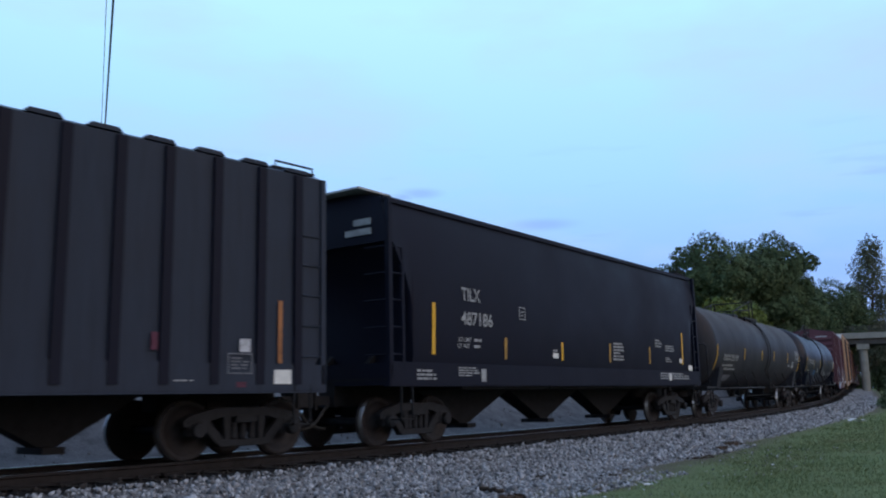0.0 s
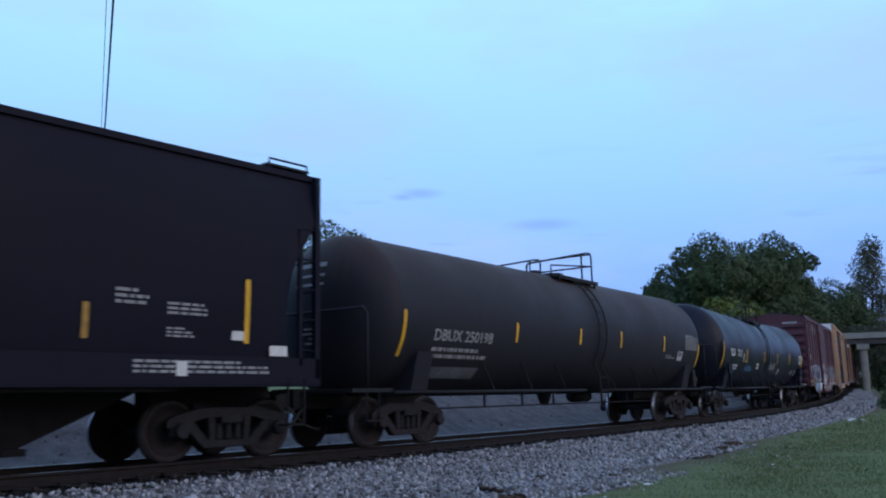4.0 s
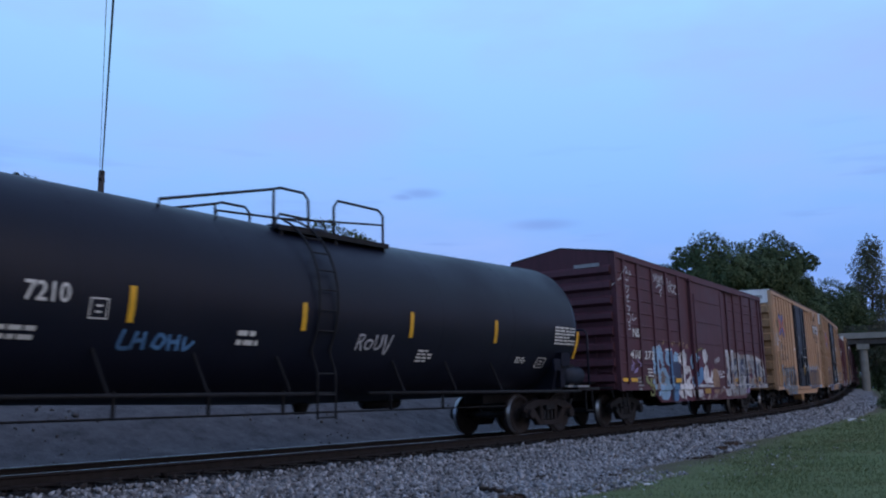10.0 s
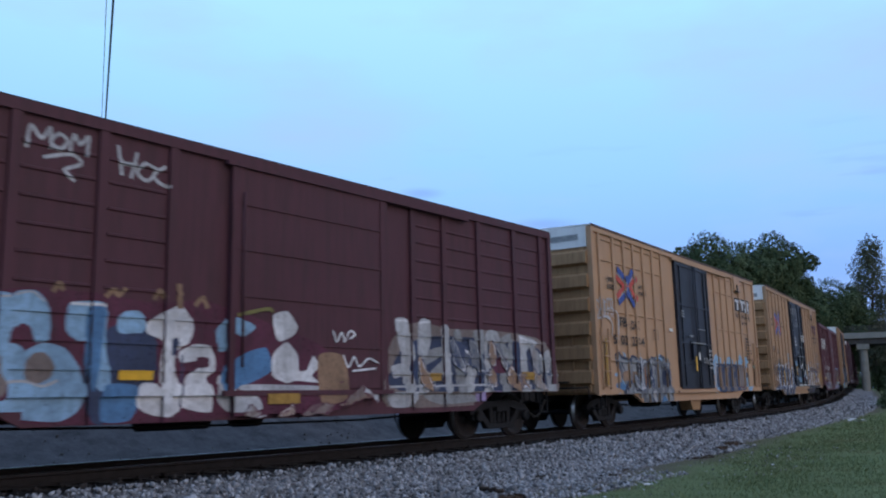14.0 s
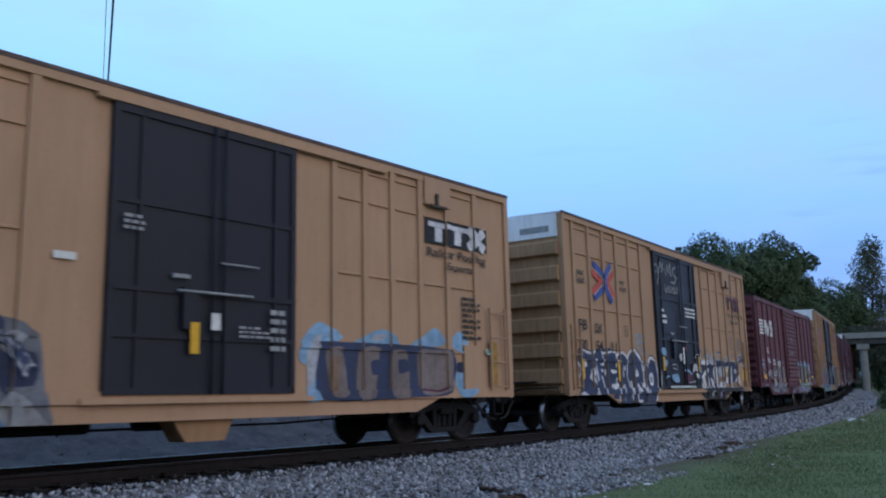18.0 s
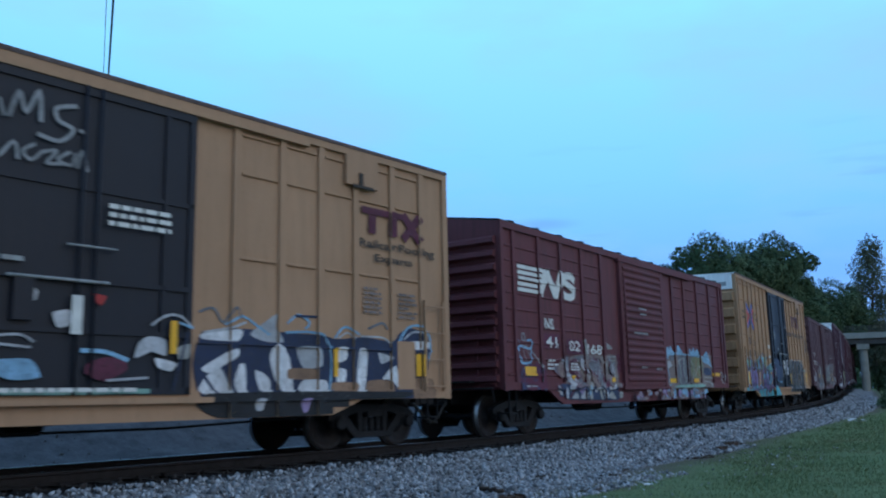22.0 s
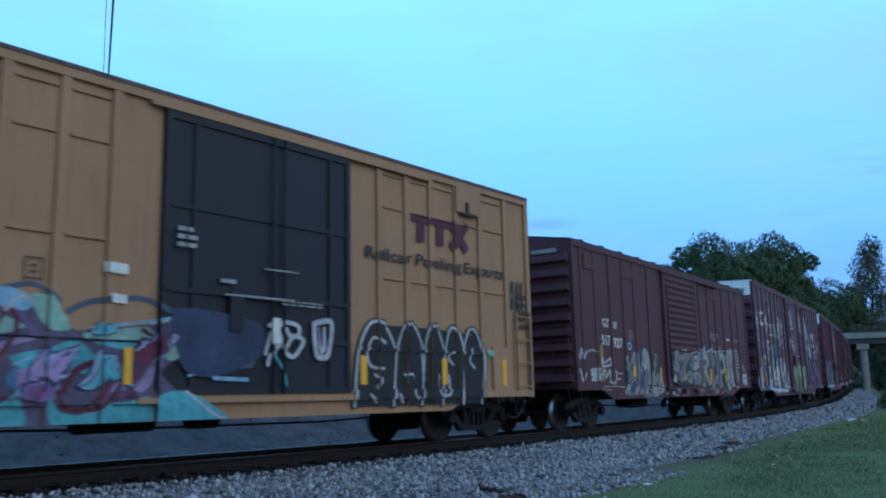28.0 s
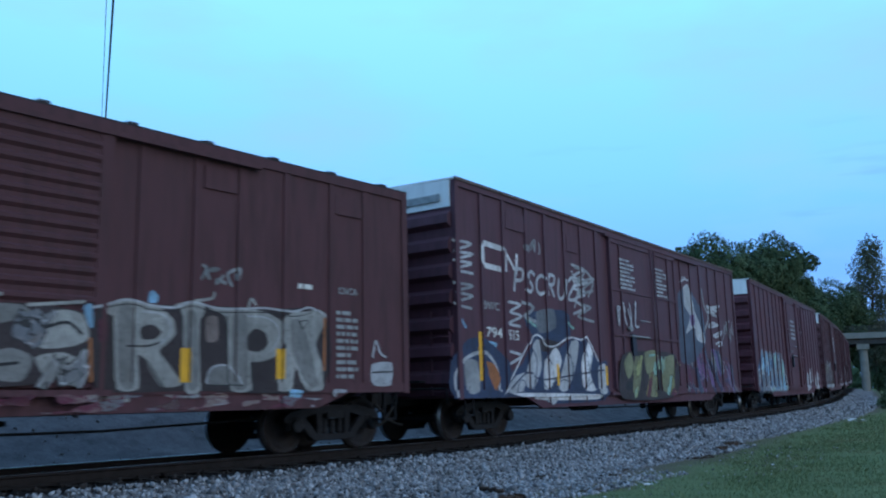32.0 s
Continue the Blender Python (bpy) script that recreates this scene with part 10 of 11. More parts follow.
fill(sh, "mint", (-5.53, 1.92), (-5.09, 1.87), (-4.99, 1.71), (-5.44, 1.73))
fill(sh, "aqua", (-4.95, 2.01), (-4.67, 2.06), (-4.65, 1.78), (-4.9, 1.79))
fill(sh, "mint", (-3.6, 2.07), (-3.32, 2.04), (-3.2, 1.82), (-3.48, 1.8))
fill(sh, "mint", (-3.03, 1.78), (-2.11, 1.91), (-2.05, 1.74), (-2.91, 1.68))
fill(sh, "violet", (-5.25, 1.35), (-4.98, 1.55), (-4.95, 1.05), (-5.19, 1.03))
fill(sh, "violet", (-4.56, 1.43), (-4.2, 1.68), (-4.31, 1.29), (-4.48, 1.05))
fill(sh, "violet", (-3.85, 1.29), (-3.47, 1.3), (-3.58, 0.96), (-3.79, 0.94))
fill(sh, "violet", (-2.42, 1.4), (-1.98, 1.5), (-2.05, 1.29), (-2.36, 1.24))
fill(sh, "violet", (-6.55, 1.62), (-6.25, 1.66), (-6.16, 1.41), (-6.47, 1.41))
line_of(sh, "plum", 0.030, (-6.19, 1.92), (-5.86, 1.75), (-5.69, 1.42), (-5.63, 1.05), (-5.73, 0.86))
line_of(sh, "plum", 0.032, (-4.55, 1.25), (-4.47, 0.98), (-3.91, 0.96))
line_of(sh, "plum", 0.033, (-4.17, 1.78), (-4, 2.04), (-3.89, 1.8), (-4.11, 1.37), (-4.22, 1.04))
line_of(sh, "plum", 0.035, (-3.38, 1.21), (-3.27, 0.85), (-2.81, 0.81), (-2.57, 1))
line_of(sh, "plum", 0.033, (-2.18, 1.87), (-1.92, 1.69), (-2.17, 1.5))
line_of(sh, "navy", 0.016, (-6.63, 1.67), (-5.77, 1.72), (-4.99, 1.66), (-4.02, 1.71), (-3.14, 1.69), (-2.17, 1.7))
line_of(sh, "pale", 0.015, (-6.65, 2.07), (-6.51, 2.18), (-6.04, 2.09))
line_of(sh, "pale", 0.015, (-5.75, 2.02), (-5.4, 2.03), (-5.07, 1.89))
line_of(sh, "pale", 0.016, (-5.2, 2.06), (-5.1, 2.25))
line_of(sh, "pale", 0.021, (-4.04, 2.01), (-3.86, 2.21), (-3.71, 2.13))
line_of(sh, "pale", 0.019, (-2.05, 1.95), (-1.48, 2.07), (-1.29, 1.86), (-1.43, 1.57))
line_of(sh, "sky", 0.017, (-3.9, 1.36), (-3.59, 1.47), (-3.08, 1.46))
line_of(sh, "sky", 0.019, (-1.65, 1.51), (-1.31, 1.32), (-1.49, 1.24))
line_of(sh, "pale", 0.019, (-1.52, 1.03), (-0.96, 0.66), (-0.55, 0.57))
sh.end("wild graffiti in turquoise, violet and purple")
wild_style(sh, -7.1, -1.0, 0.9, 2.0, ("purple", "aqua", "violet", "plum"), 73, 14, "navy", None, 0.7, 0.5, 0.66, "sky")
sh.begin()
fill(sh, "slate", (-1.78, 2.19), (-0.23, 2.06), (-0.21, 1.54), (-0.97, 1.23), (-1.56, 1.32))
line_of(sh, "sky", 0.030, (-1.06, 1.21), (-0.44, 1.19))
line_of(sh, "pale", 0.037, (-0.04, 2.02), (0.07, 2.07), (0.19, 2.05), (0.26, 2.09), (0.46, 2.08), (0.58, 2.02), (0.55, 1.9), (0.39, 1.89), (0.3, 2))
line_of(sh, "pale", 0.037, (-0.11, 1.58), (-0.03, 1.84), (0.04, 1.91), (0.13, 1.7), (0.19, 1.88), (0.28, 1.67), (0.43, 1.86), (0.59, 1.87), (0.67, 1.8), (0.56, 1.64), (0.44, 1.55), (0.28, 1.63))
line_of(sh, "pale", 0.031, (-0.06, 1.41), (-0.02, 1.55), (0.09, 1.62))
line_of(sh, "pale", 0.046, (0.91, 2.11), (0.91, 1.88), (0.97, 1.58))
line_of(sh, "pale", 0.046, (0.91, 2.11), (1.21, 2.17), (1.3, 2.1), (1.27, 1.82), (1.19, 1.57), (0.99, 1.56))
line_of(sh, "pale", 0.032, (1.03, 1.81), (1.08, 1.62))
line_of(sh, "pale", 0.032, (1.13, 2.05), (1.13, 1.66))
line_of(sh, "violet", 0.023, (1, 2.04), (1.05, 1.74))
line_of(sh, "aqua", 0.018, (0.06, 1.59), (0.26, 1.34), (0.33, 1.1))
sh.end("turquoise paint and white tags on the door")
sh.paint("graffiti", [[(1.9, 0.75), (5.6, 0.75), (5.7, 1.5), (5.45, 2.1), (4.1, 2.18), (2.35, 2.18), (2.02, 1.85), (1.93, 1.5)]], SPRAY["black"])
lines = []
for x, w in ((1.96, 1.0), (2.96, 0.79), (3.75, 0.62), (4.37, 0.58), (4.95, 0.68)):
    arch = [(x - 0.06, 0.74), (x, 1.4), (x + 0.08 * w, 1.8), (x + 0.35 * w, 2.2), (x + 0.7 * w, 2.18), (x + w, 1.75), (x + w, 1.3), (x + 0.9 * w, 0.74)]
    lines.append((stroke(curve_pts(arch, 6), 0.06), "black"))
    lines.append((stroke(curve_pts(arch, 6), 0.028), "pale"))
for pts in ([(2.65, 1.85), (2.4, 1.95), (2.22, 1.7), (2.3, 1.45), (2.6, 1.4)], [(2.4, 1.3), (2.55, 1.2), (2.45, 1.05)], [(3.2, 1.3), (3.42, 1.28), (3.45, 0.95), (3.6, 0.85)], [(4.2, 1.3), (4.2, 0.95), (4.5, 0.95), (4.5, 1.3)], [(4.65, 1.75), (4.5, 1.65), (4.65, 1.5)], [(5.3, 1.85), (5.2, 1.6), (5.35, 1.45)], [(3.7, 1.7), (3.75, 1.2)], [(2.25, 0.95), (2.45, 0.8)], [(3, 0.95), (3.15, 0.8)]):
    lines.append((stroke(curve_pts(pts, 5), 0.026), "pale"))
sh.begin()
for polys, key in lines:
    sh.paint("graffiti", polys, SPRAY[key])
sh.end("black graffiti arches outlined in white")
sh.paint("placard", [quad(-2.8, -2.45, 2.6, 2.74)], WHITE)
sh.paint("placard", [quad(-2.7, -2.45, 2.2, 2.32)], WHITE)
for x, z0, z1, w in ((-6.7, 1.13, 1.62, 0.12), (-4.75, 1.1, 1.62, 0.06), (-2.4, 1.12, 1.62, 0.06), (2.13, 1.12, 1.62, 0.08), (4.38, 1.12, 1.62, 0.08)):
    stripe(sh, x, z0, z1, REFLECT_Y, w)
part("reflective_stripe", boxes((6.43, 6.57, -1.668, -1.661, 1.09, 1.64)), REFLECT_Y, CAR["b9"])
small_print(sh, -1.75, -1.4, 3.05, 3.4, 3, WHITE_DIM, 73)
small_print(sh, 0.2, 1.1, 2.35, 2.45, 2, WHITE_DIM, 74)
sh.paint("placard", [quad(0.0, 0.16, 1.75, 2.15)], WHITE)
sh.paint("placard", [quad(5.8, 6.0, 1.68, 1.84)], SPRAY["mint"], "pale green placard")
small_print(sh, 6.9, 7.4, 2.3, 3.1, 5, BLACK_INK, 75)
sh.paint("graffiti", [p for x in (6.75, 6.95, 7.12) for p in stroke([(x, 2.75), (x + 0.05, 3.35)], 0.035)], SPRAY["black"])

# old brown boxcar
P10 = (-7.1, -6.3, -5.35, -4.45, -3.65, -2.6, 2.1, 3.0, 3.8, 4.7, 5.7, 6.5)
sh = boxcar_sheet("b10", 1.55, P10, (-1.4, 1.5), 0.13, proud=0.0, post_out=0.025, sill=1.0, low=0.74, drop=5.4)
word(sh, "GT", -5.92, -5.48, 2.62, 2.84, WHITE)
word(sh, "W", -5.25, -4.98, 2.58, 2.80, WHITE)
word(sh, "517", -6.0, -5.45, 2.14, 2.40, WHITE)
word(sh, "927", -5.25, -4.65, 2.10, 2.36, WHITE)
stripe(sh, -6.05, 1.2, 2.12, REFLECT_DULL, 0.07)
sh.paint("stencil_box", [[(-4.2 + (a + 3.39), 2.35 + (b - 2.56) * 0.9) for a, b in q] for q in box_edge], WHITE_DIM)
sh.begin()
line_of(sh, "pale", 0.033, (-7.54, 1.76), (-7.46, 1.97), (-7.35, 1.77), (-7.24, 2), (-7.16, 1.77), (-7.05, 1.95))
line_of(sh, "pale", 0.033, (-7.49, 1.18), (-7.38, 1.5), (-7.24, 1.22), (-7.08, 1.41))
line_of(sh, "pale", 0.044, (-6.76, 1.47), (-6.2, 1.51), (-6.74, 1.37), (-6.17, 1.38), (-6.71, 1.25), (-6.23, 1.27))
line_of(sh, "dust", 0.025, (-6.93, 1.92), (-6.67, 1.99), (-6.34, 1.95))
line_of(sh, "pale", 0.030, (-6.06, 1.63), (-6.02, 1.83), (-5.95, 1.68), (-5.68, 1.75), (-5.53, 1.8), (-5.47, 1.65))
line_of(sh, "pale", 0.030, (-6.02, 1.58), (-5.47, 1.63))
line_of(sh, "pale", 0.030, (-6.01, 1.35), (-5.94, 1.48), (-5.82, 1.46), (-5.88, 1.29), (-5.67, 1.43), (-5.57, 1.49), (-5.59, 1.28))
line_of(sh, "pale", 0.031, (-5.61, 1.22), (-5.4, 1.16), (-5.2, 1.25), (-5.16, 1.44), (-5.29, 1.48))
line_of(sh, "dust", 0.020, (-5.2, 1.42), (-4.74, 1.41))
line_of(sh, "dust", 0.020, (-5.33, 1.25), (-4.89, 1.27))
line_of(sh, "dust", 0.015, (-6.08, 1.07), (-5.68, 1.07))
line_of(sh, "dust", 0.018, (-6.19, 1), (-5.55, 0.98))
line_of(sh, "dust", 0.015, (-5.58, 1.08), (-4.72, 1.05))
line_of(sh, "sky", 0.034, (-4.27, 2.23), (-4.11, 2.26), (-4.05, 2.16), (-4.17, 2.08), (-4.27, 2.16), (-4.21, 2.25))
sh.end("pale handwritten tags")
sh.begin()
fill(sh, "soot", (-4.67, 1.77), (-4.12, 1.89), (-3.7, 2.04), (-3.02, 2.2), (-2.7, 2.04), (-1.85, 1.62), (-1.72, 1.13), (-1.72, 0.85), (-4.66, 0.86), (-4.72, 1.05))
fill(sh, "ash", (-4.53, 1.61), (-4.38, 1.75), (-4.06, 1.71), (-4.01, 1.19), (-4.47, 1.15))
fill(sh, "dust", (-4.54, 1.86), (-4.38, 1.92), (-4.31, 1.79), (-4.52, 1.73))
fill(sh, "ash", (-4.02, 1.88), (-3.7, 2.04), (-3.51, 1.91), (-3.57, 1.6), (-3.58, 1.11), (-3.98, 1.11), (-4.03, 1.63))
fill(sh, "slate", (-4.55, 1.45), (-4.42, 1.54), (-4.34, 1.33), (-4.5, 1.21))
fill(sh, "slate", (-4.17, 1.79), (-4.01, 1.85), (-3.95, 1.58), (-4.12, 1.44))
fill(sh, "ash", (-3.54, 1.47), (-3.25, 1.75), (-3.21, 1.57), (-3.1, 1.11), (-3.47, 1.11))
fill(sh, "dust", (-3.28, 1.95), (-3.14, 2.16), (-2.95, 2.12), (-2.75, 1.94), (-2.74, 1.29), (-2.89, 1.11), (-3.06, 1.21), (-3.13, 1.74), (-3.26, 1.78))
fill(sh, "slate", (-3.13, 1.83), (-2.99, 1.84), (-2.99, 1.46), (-3.1, 1.46))
fill(sh, "ash", (-2.72, 1.4), (-2.4, 1.55), (-2.25, 1.41), (-2.45, 1.02), (-2.72, 1.02))
fill(sh, "slate", (-2.4, 1.49), (-2.26, 1.5), (-2.29, 1.29))
fill(sh, "ash", (-2.29, 1.44), (-1.88, 1.42), (-1.72, 1.12), (-2.14, 1.02), (-2.31, 1.21))
fill(sh, "dust", (-4.67, 0.95), (-4.46, 1.14), (-4.08, 1.14), (-4.06, 0.85), (-4.6, 0.84))
fill(sh, "dust", (-4.01, 1.04), (-3.68, 1.14), (-3.44, 1.04), (-3.38, 0.86), (-3.95, 0.85))
fill(sh, "dust", (-3.35, 1.08), (-2.98, 1.14), (-2.98, 0.85), (-3.38, 0.86))
fill(sh, "dust", (-2.72, 1.04), (-2.27, 1.04), (-1.79, 1.09), (-1.72, 0.88), (-2.66, 0.83))
fill(sh, "slate", (-4.08, 1.09), (-3.99, 1.11), (-3.97, 0.86), (-4.06, 0.86))
fill(sh, "slate", (-2.98, 1.09), (-2.74, 1.04), (-2.72, 0.84), (-2.95, 0.85))
line_of(sh, "black", 0.017, (-4.52, 1.16), (-4, 1.14), (-3.57, 1.09), (-2.77, 1.09), (-1.75, 1.03))
patch(sh, REFLECT_Y, -4, -3.84, 1.17, 1.63)
patch(sh, REFLECT_Y, -1.92, -1.83, 1.19, 1.62)
sh.end("grey block letters with dark shades")
wild_style(sh, -4.4, -1.8, 0.78, 2.1, ("ash", "slate", "grey", "dust"), 84, 9, "black", None, 0.4, 0.2, 0.66, "pale")
sh.begin()
fill(sh, "soot", (-1.28, 1.87), (-0.84, 2.15), (-0.38, 2.07), (0.61, 2.11), (1.35, 2.01), (1.48, 1.57), (1.27, 1.27), (0.58, 1.11), (-0.71, 1.07), (-1.23, 1.25))
fill(sh, "ash", (-1.15, 1.69), (-0.92, 1.91), (-1, 2.07), (-0.76, 2.19), (-0.52, 2.09), (-0.43, 1.89), (-0.53, 1.67), (-0.7, 1.51), (-1.01, 1.5))
fill(sh, "ash", (-0.56, 1.51), (-0.31, 1.75), (-0.06, 1.97), (0.21, 1.91), (0.03, 1.69), (-0.14, 1.43), (-0.1, 1.26), (-0.4, 1.23))
fill(sh, "ash", (-0.71, 1.47), (-0.39, 1.59), (-0.3, 1.26), (-0.55, 1.19))
fill(sh, "dust", (-1.24, 1.25), (-1, 1.43), (-0.85, 1.27), (-1.07, 1.16))
fill(sh, "ash", (-0.32, 2.06), (0.44, 2.09), (0.55, 1.98), (0.18, 1.84), (-0.24, 1.89))
fill(sh, "dust", (0.58, 1.7), (0.69, 1.94), (0.96, 2.06), (1.24, 2.01), (1.34, 1.72), (1.12, 1.6), (0.74, 1.56))
fill(sh, "ash", (-0.01, 1.42), (0.34, 1.56), (0.62, 1.45), (0.51, 1.16), (0.14, 1.19))
fill(sh, "dust", (0.65, 1.45), (1.02, 1.52), (1.33, 1.35), (0.84, 1.19))
fill(sh, "lime", (-0.21, 1.41), (-0.05, 1.44), (-0.02, 1.25), (-0.18, 1.23))
line_of(sh, "black", 0.020, (-0.69, 1.93), (-0.54, 1.71), (-0.32, 1.41))
line_of(sh, "black", 0.022, (0.75, 1.82), (1.04, 1.9), (1.23, 1.76))
line_of(sh, "black", 0.021, (0.05, 1.33), (0.45, 1.38))
line_of(sh, "dust", 0.022, (0.52, 2.09), (1.25, 2.18))
line_of(sh, "dust", 0.021, (-0.32, 2.17), (0.2, 2.2))
line_of(sh, "black", 0.015, (-1.07, 1.67), (-0.77, 1.81), (-0.57, 1.73))
sh.end("pale round graffiti letters")
wild_style(sh, -1.1, 1.35, 1.05, 2.1, ("ash", "mauve", "grey"), 187, 11, "black", None, 0.3, 0.2, 0.6, "pale")
sh.begin()
fill(sh, "soot", (1.4, 2.04), (1.75, 2.18), (3.04, 2.27), (4.28, 2.29), (5.54, 2.33), (5.49, 1.04), (2.98, 1.03), (1.46, 1.07))
fill(sh, "plum", (1.45, 1.95), (1.64, 1.99), (1.65, 1.69), (1.48, 1.67))
fill(sh, "mauve", (3.2, 2.1), (3.4, 2.11), (3.41, 1.78), (3.21, 1.75))
fill(sh, "dust", (1.47, 2.1), (1.75, 2.24), (2.13, 2.25), (2.44, 2.19), (2.65, 2.04), (2.69, 1.84), (2.55, 1.68), (2.44, 1.58), (2.6, 1.4), (2.81, 1.13), (2.48, 1.09), (2.23, 1.44), (2.1, 1.51), (2.13, 1.07), (1.8, 1.07), (1.73, 1.73), (1.72, 2.03))
fill(sh, "dust", (2.66, 2.25), (3.04, 2.34), (3.18, 2.24), (3.14, 2.11), (3.07, 1.98), (3.12, 1.05), (2.84, 1.05), (2.81, 2.09))
fill(sh, "dust", (3.23, 2.24), (3.85, 2.28), (4.28, 2.25), (4.62, 2.11), (4.68, 1.84), (4.51, 1.57), (4.21, 1.47), (4.02, 1.45), (4.03, 1.04), (3.62, 1.05), (3.57, 1.8), (3.52, 2.14))
fill(sh, "dust", (4.68, 2.2), (4.91, 2.29), (5.15, 2.31), (5.4, 2.36), (5.57, 2.28), (5.49, 2.06), (5.34, 1.78), (5.49, 1.41), (5.47, 1.04), (5.1, 1.04), (4.92, 1.4), (4.81, 1.04), (4.52, 1.04), (4.54, 1.48), (4.68, 1.75), (4.57, 2.02))
fill(sh, "ash", (1.79, 2.15), (2.01, 2.16), (2.07, 1.13), (1.86, 1.13))
fill(sh, "ash", (2.85, 2.1), (3.02, 2.11), (3.07, 1.11), (2.89, 1.11))
fill(sh, "ash", (3.66, 2.14), (3.93, 2.16), (3.95, 1.11), (3.68, 1.11))
fill(sh, "ash", (4.8, 2.12), (5.03, 2.15), (5.28, 1.5), (5.37, 1.11), (5.16, 1.11), (4.86, 1.58))
fill(sh, "soot", (2.13, 1.9), (2.33, 1.95), (2.47, 1.85), (2.36, 1.75), (2.15, 1.74))
fill(sh, "soot", (3.94, 1.84), (4.09, 1.98), (4.29, 1.92), (4.34, 1.74), (4.2, 1.63), (3.97, 1.64))
fill(sh, "ash", (3.22, 1.13), (3.28, 1.33), (3.46, 1.41), (3.66, 1.36), (3.85, 1.13))
line_of(sh, "pale", 0.012, (3.22, 1.13), (3.28, 1.33), (3.46, 1.41), (3.66, 1.36), (3.85, 1.13))
line_of(sh, "black", 0.008, (3.23, 1.11), (3.85, 1.11))
line_of(sh, "black", 0.012, (1.94, 1.64), (2.26, 1.65), (2.48, 1.72))
line_of(sh, "black", 0.011, (1.72, 2.03), (1.79, 1.07))
line_of(sh, "black", 0.012, (2.13, 1.49), (2.27, 1.42), (2.51, 1.08))
line_of(sh, "black", 0.012, (2.79, 2.09), (2.84, 1.05))
line_of(sh, "black", 0.013, (3.56, 2.12), (3.61, 1.05))
line_of(sh, "black", 0.013, (4.03, 1.45), (4.05, 1.04))
line_of(sh, "black", 0.013, (4.68, 1.73), (4.56, 1.48), (4.52, 1.04))
line_of(sh, "black", 0.009, (4.97, 2.13), (5.15, 2.16), (5.06, 2.02), (4.97, 2.13))
line_of(sh, "pale", 0.012, (2.15, 2.12), (2.47, 2.1), (2.6, 1.96), (2.59, 1.82), (2.45, 1.69))
line_of(sh, "pale", 0.013, (3.95, 2.16), (4.3, 2.16), (4.53, 2.03), (4.56, 1.84), (4.4, 1.64))
line_of(sh, "pale", 0.017, (1.26, 2.09), (1.59, 2.17), (1.91, 2.27), (2.26, 2.22), (2.66, 2.21), (2.94, 2.31), (3.38, 2.25), (3.85, 2.27), (4.28, 2.31), (4.85, 2.29), (5.21, 2.38), (5.57, 2.26))
line_of(sh, "black", 0.008, (1.4, 2.07), (1.92, 2.21), (2.26, 2.16), (2.66, 2.16), (2.94, 2.25), (3.38, 2.19), (4.28, 2.24), (4.85, 2.21), (5.24, 2.3))
fill(sh, "sky", (1.24, 2.11), (1.35, 2.16), (1.38, 1.87), (1.33, 1.86))
fill(sh, "sky", (2.25, 2.38), (2.31, 2.43), (2.4, 2.35), (2.37, 2.26), (2.25, 2.25))
line_of(sh, "dust", 0.021, (2.99, 2.33), (3.29, 2.39), (3.33, 2.48))
line_of(sh, "dust", 0.022, (3.95, 2.29), (4.01, 2.43), (4.1, 2.35))
line_of(sh, "orange", 0.022, (1.35, 1.71), (1.39, 1.16))
line_of(sh, "orange", 0.028, (5.53, 2.21), (5.52, 1.36))
fill(sh, "dust", (1.82, 0.96), (2.01, 0.95), (2, 0.89), (1.82, 0.89))
fill(sh, "dust", (3.23, 0.93), (3.43, 0.93), (3.41, 0.85), (3.24, 0.85))
fill(sh, "sky", (4.77, 1.04), (5.04, 1.02), (4.98, 0.88), (4.8, 0.88))
fill(sh, "pale", (5.72, 1.04), (6.01, 1.03), (5.95, 0.92), (5.72, 0.92))
fill(sh, "pale", (6.64, 1.47), (7.16, 1.51), (7.12, 1.12), (6.66, 1.11))
line_of(sh, "black", 0.015, (6.66, 1.33), (7.15, 1.35))
line_of(sh, "pale", 0.020, (6.67, 1.6), (6.75, 1.88), (6.87, 1.67), (7.01, 1.61))
patch(sh, REFLECT_Y, 2.78, 2.94, 1.15, 1.64)
patch(sh, REFLECT_Y, 4.51, 4.67, 1.21, 1.68)
sh.end("tall grey graffiti letters with pale outlines")
word(sh, "CNCA", 5.85, 6.3, 2.66, 2.78, WHITE_DIM)
small_print(sh, 4.95, 5.4, 2.65, 2.8, 1, WHITE, 87)
small_print(sh, 5.8, 6.3, 1.2, 2.4, 10, WHITE_DIM, 88)
tag(sh, 3.0, 3.75, 2.6, 2.88, "silver", 90, 4, 0.026)
wild_style(sh, -5.0, 5.6, 0.76, 1.0, ("mauve", "grey", "plum", "silver"), 180, 26, "plum", None, 0.9, 0.1, 0.55, None)
part("end_board", boxes((-7.7, -7.69, -1.2, -0.5, 4.42, 4.52), (-7.7, -7.69, 0.1, 0.6, 3.4, 3.6), (-7.7, -7.69, 0.1, 0.6, 3.1, 3.2)), WHITE_DIM, CAR["b10"])

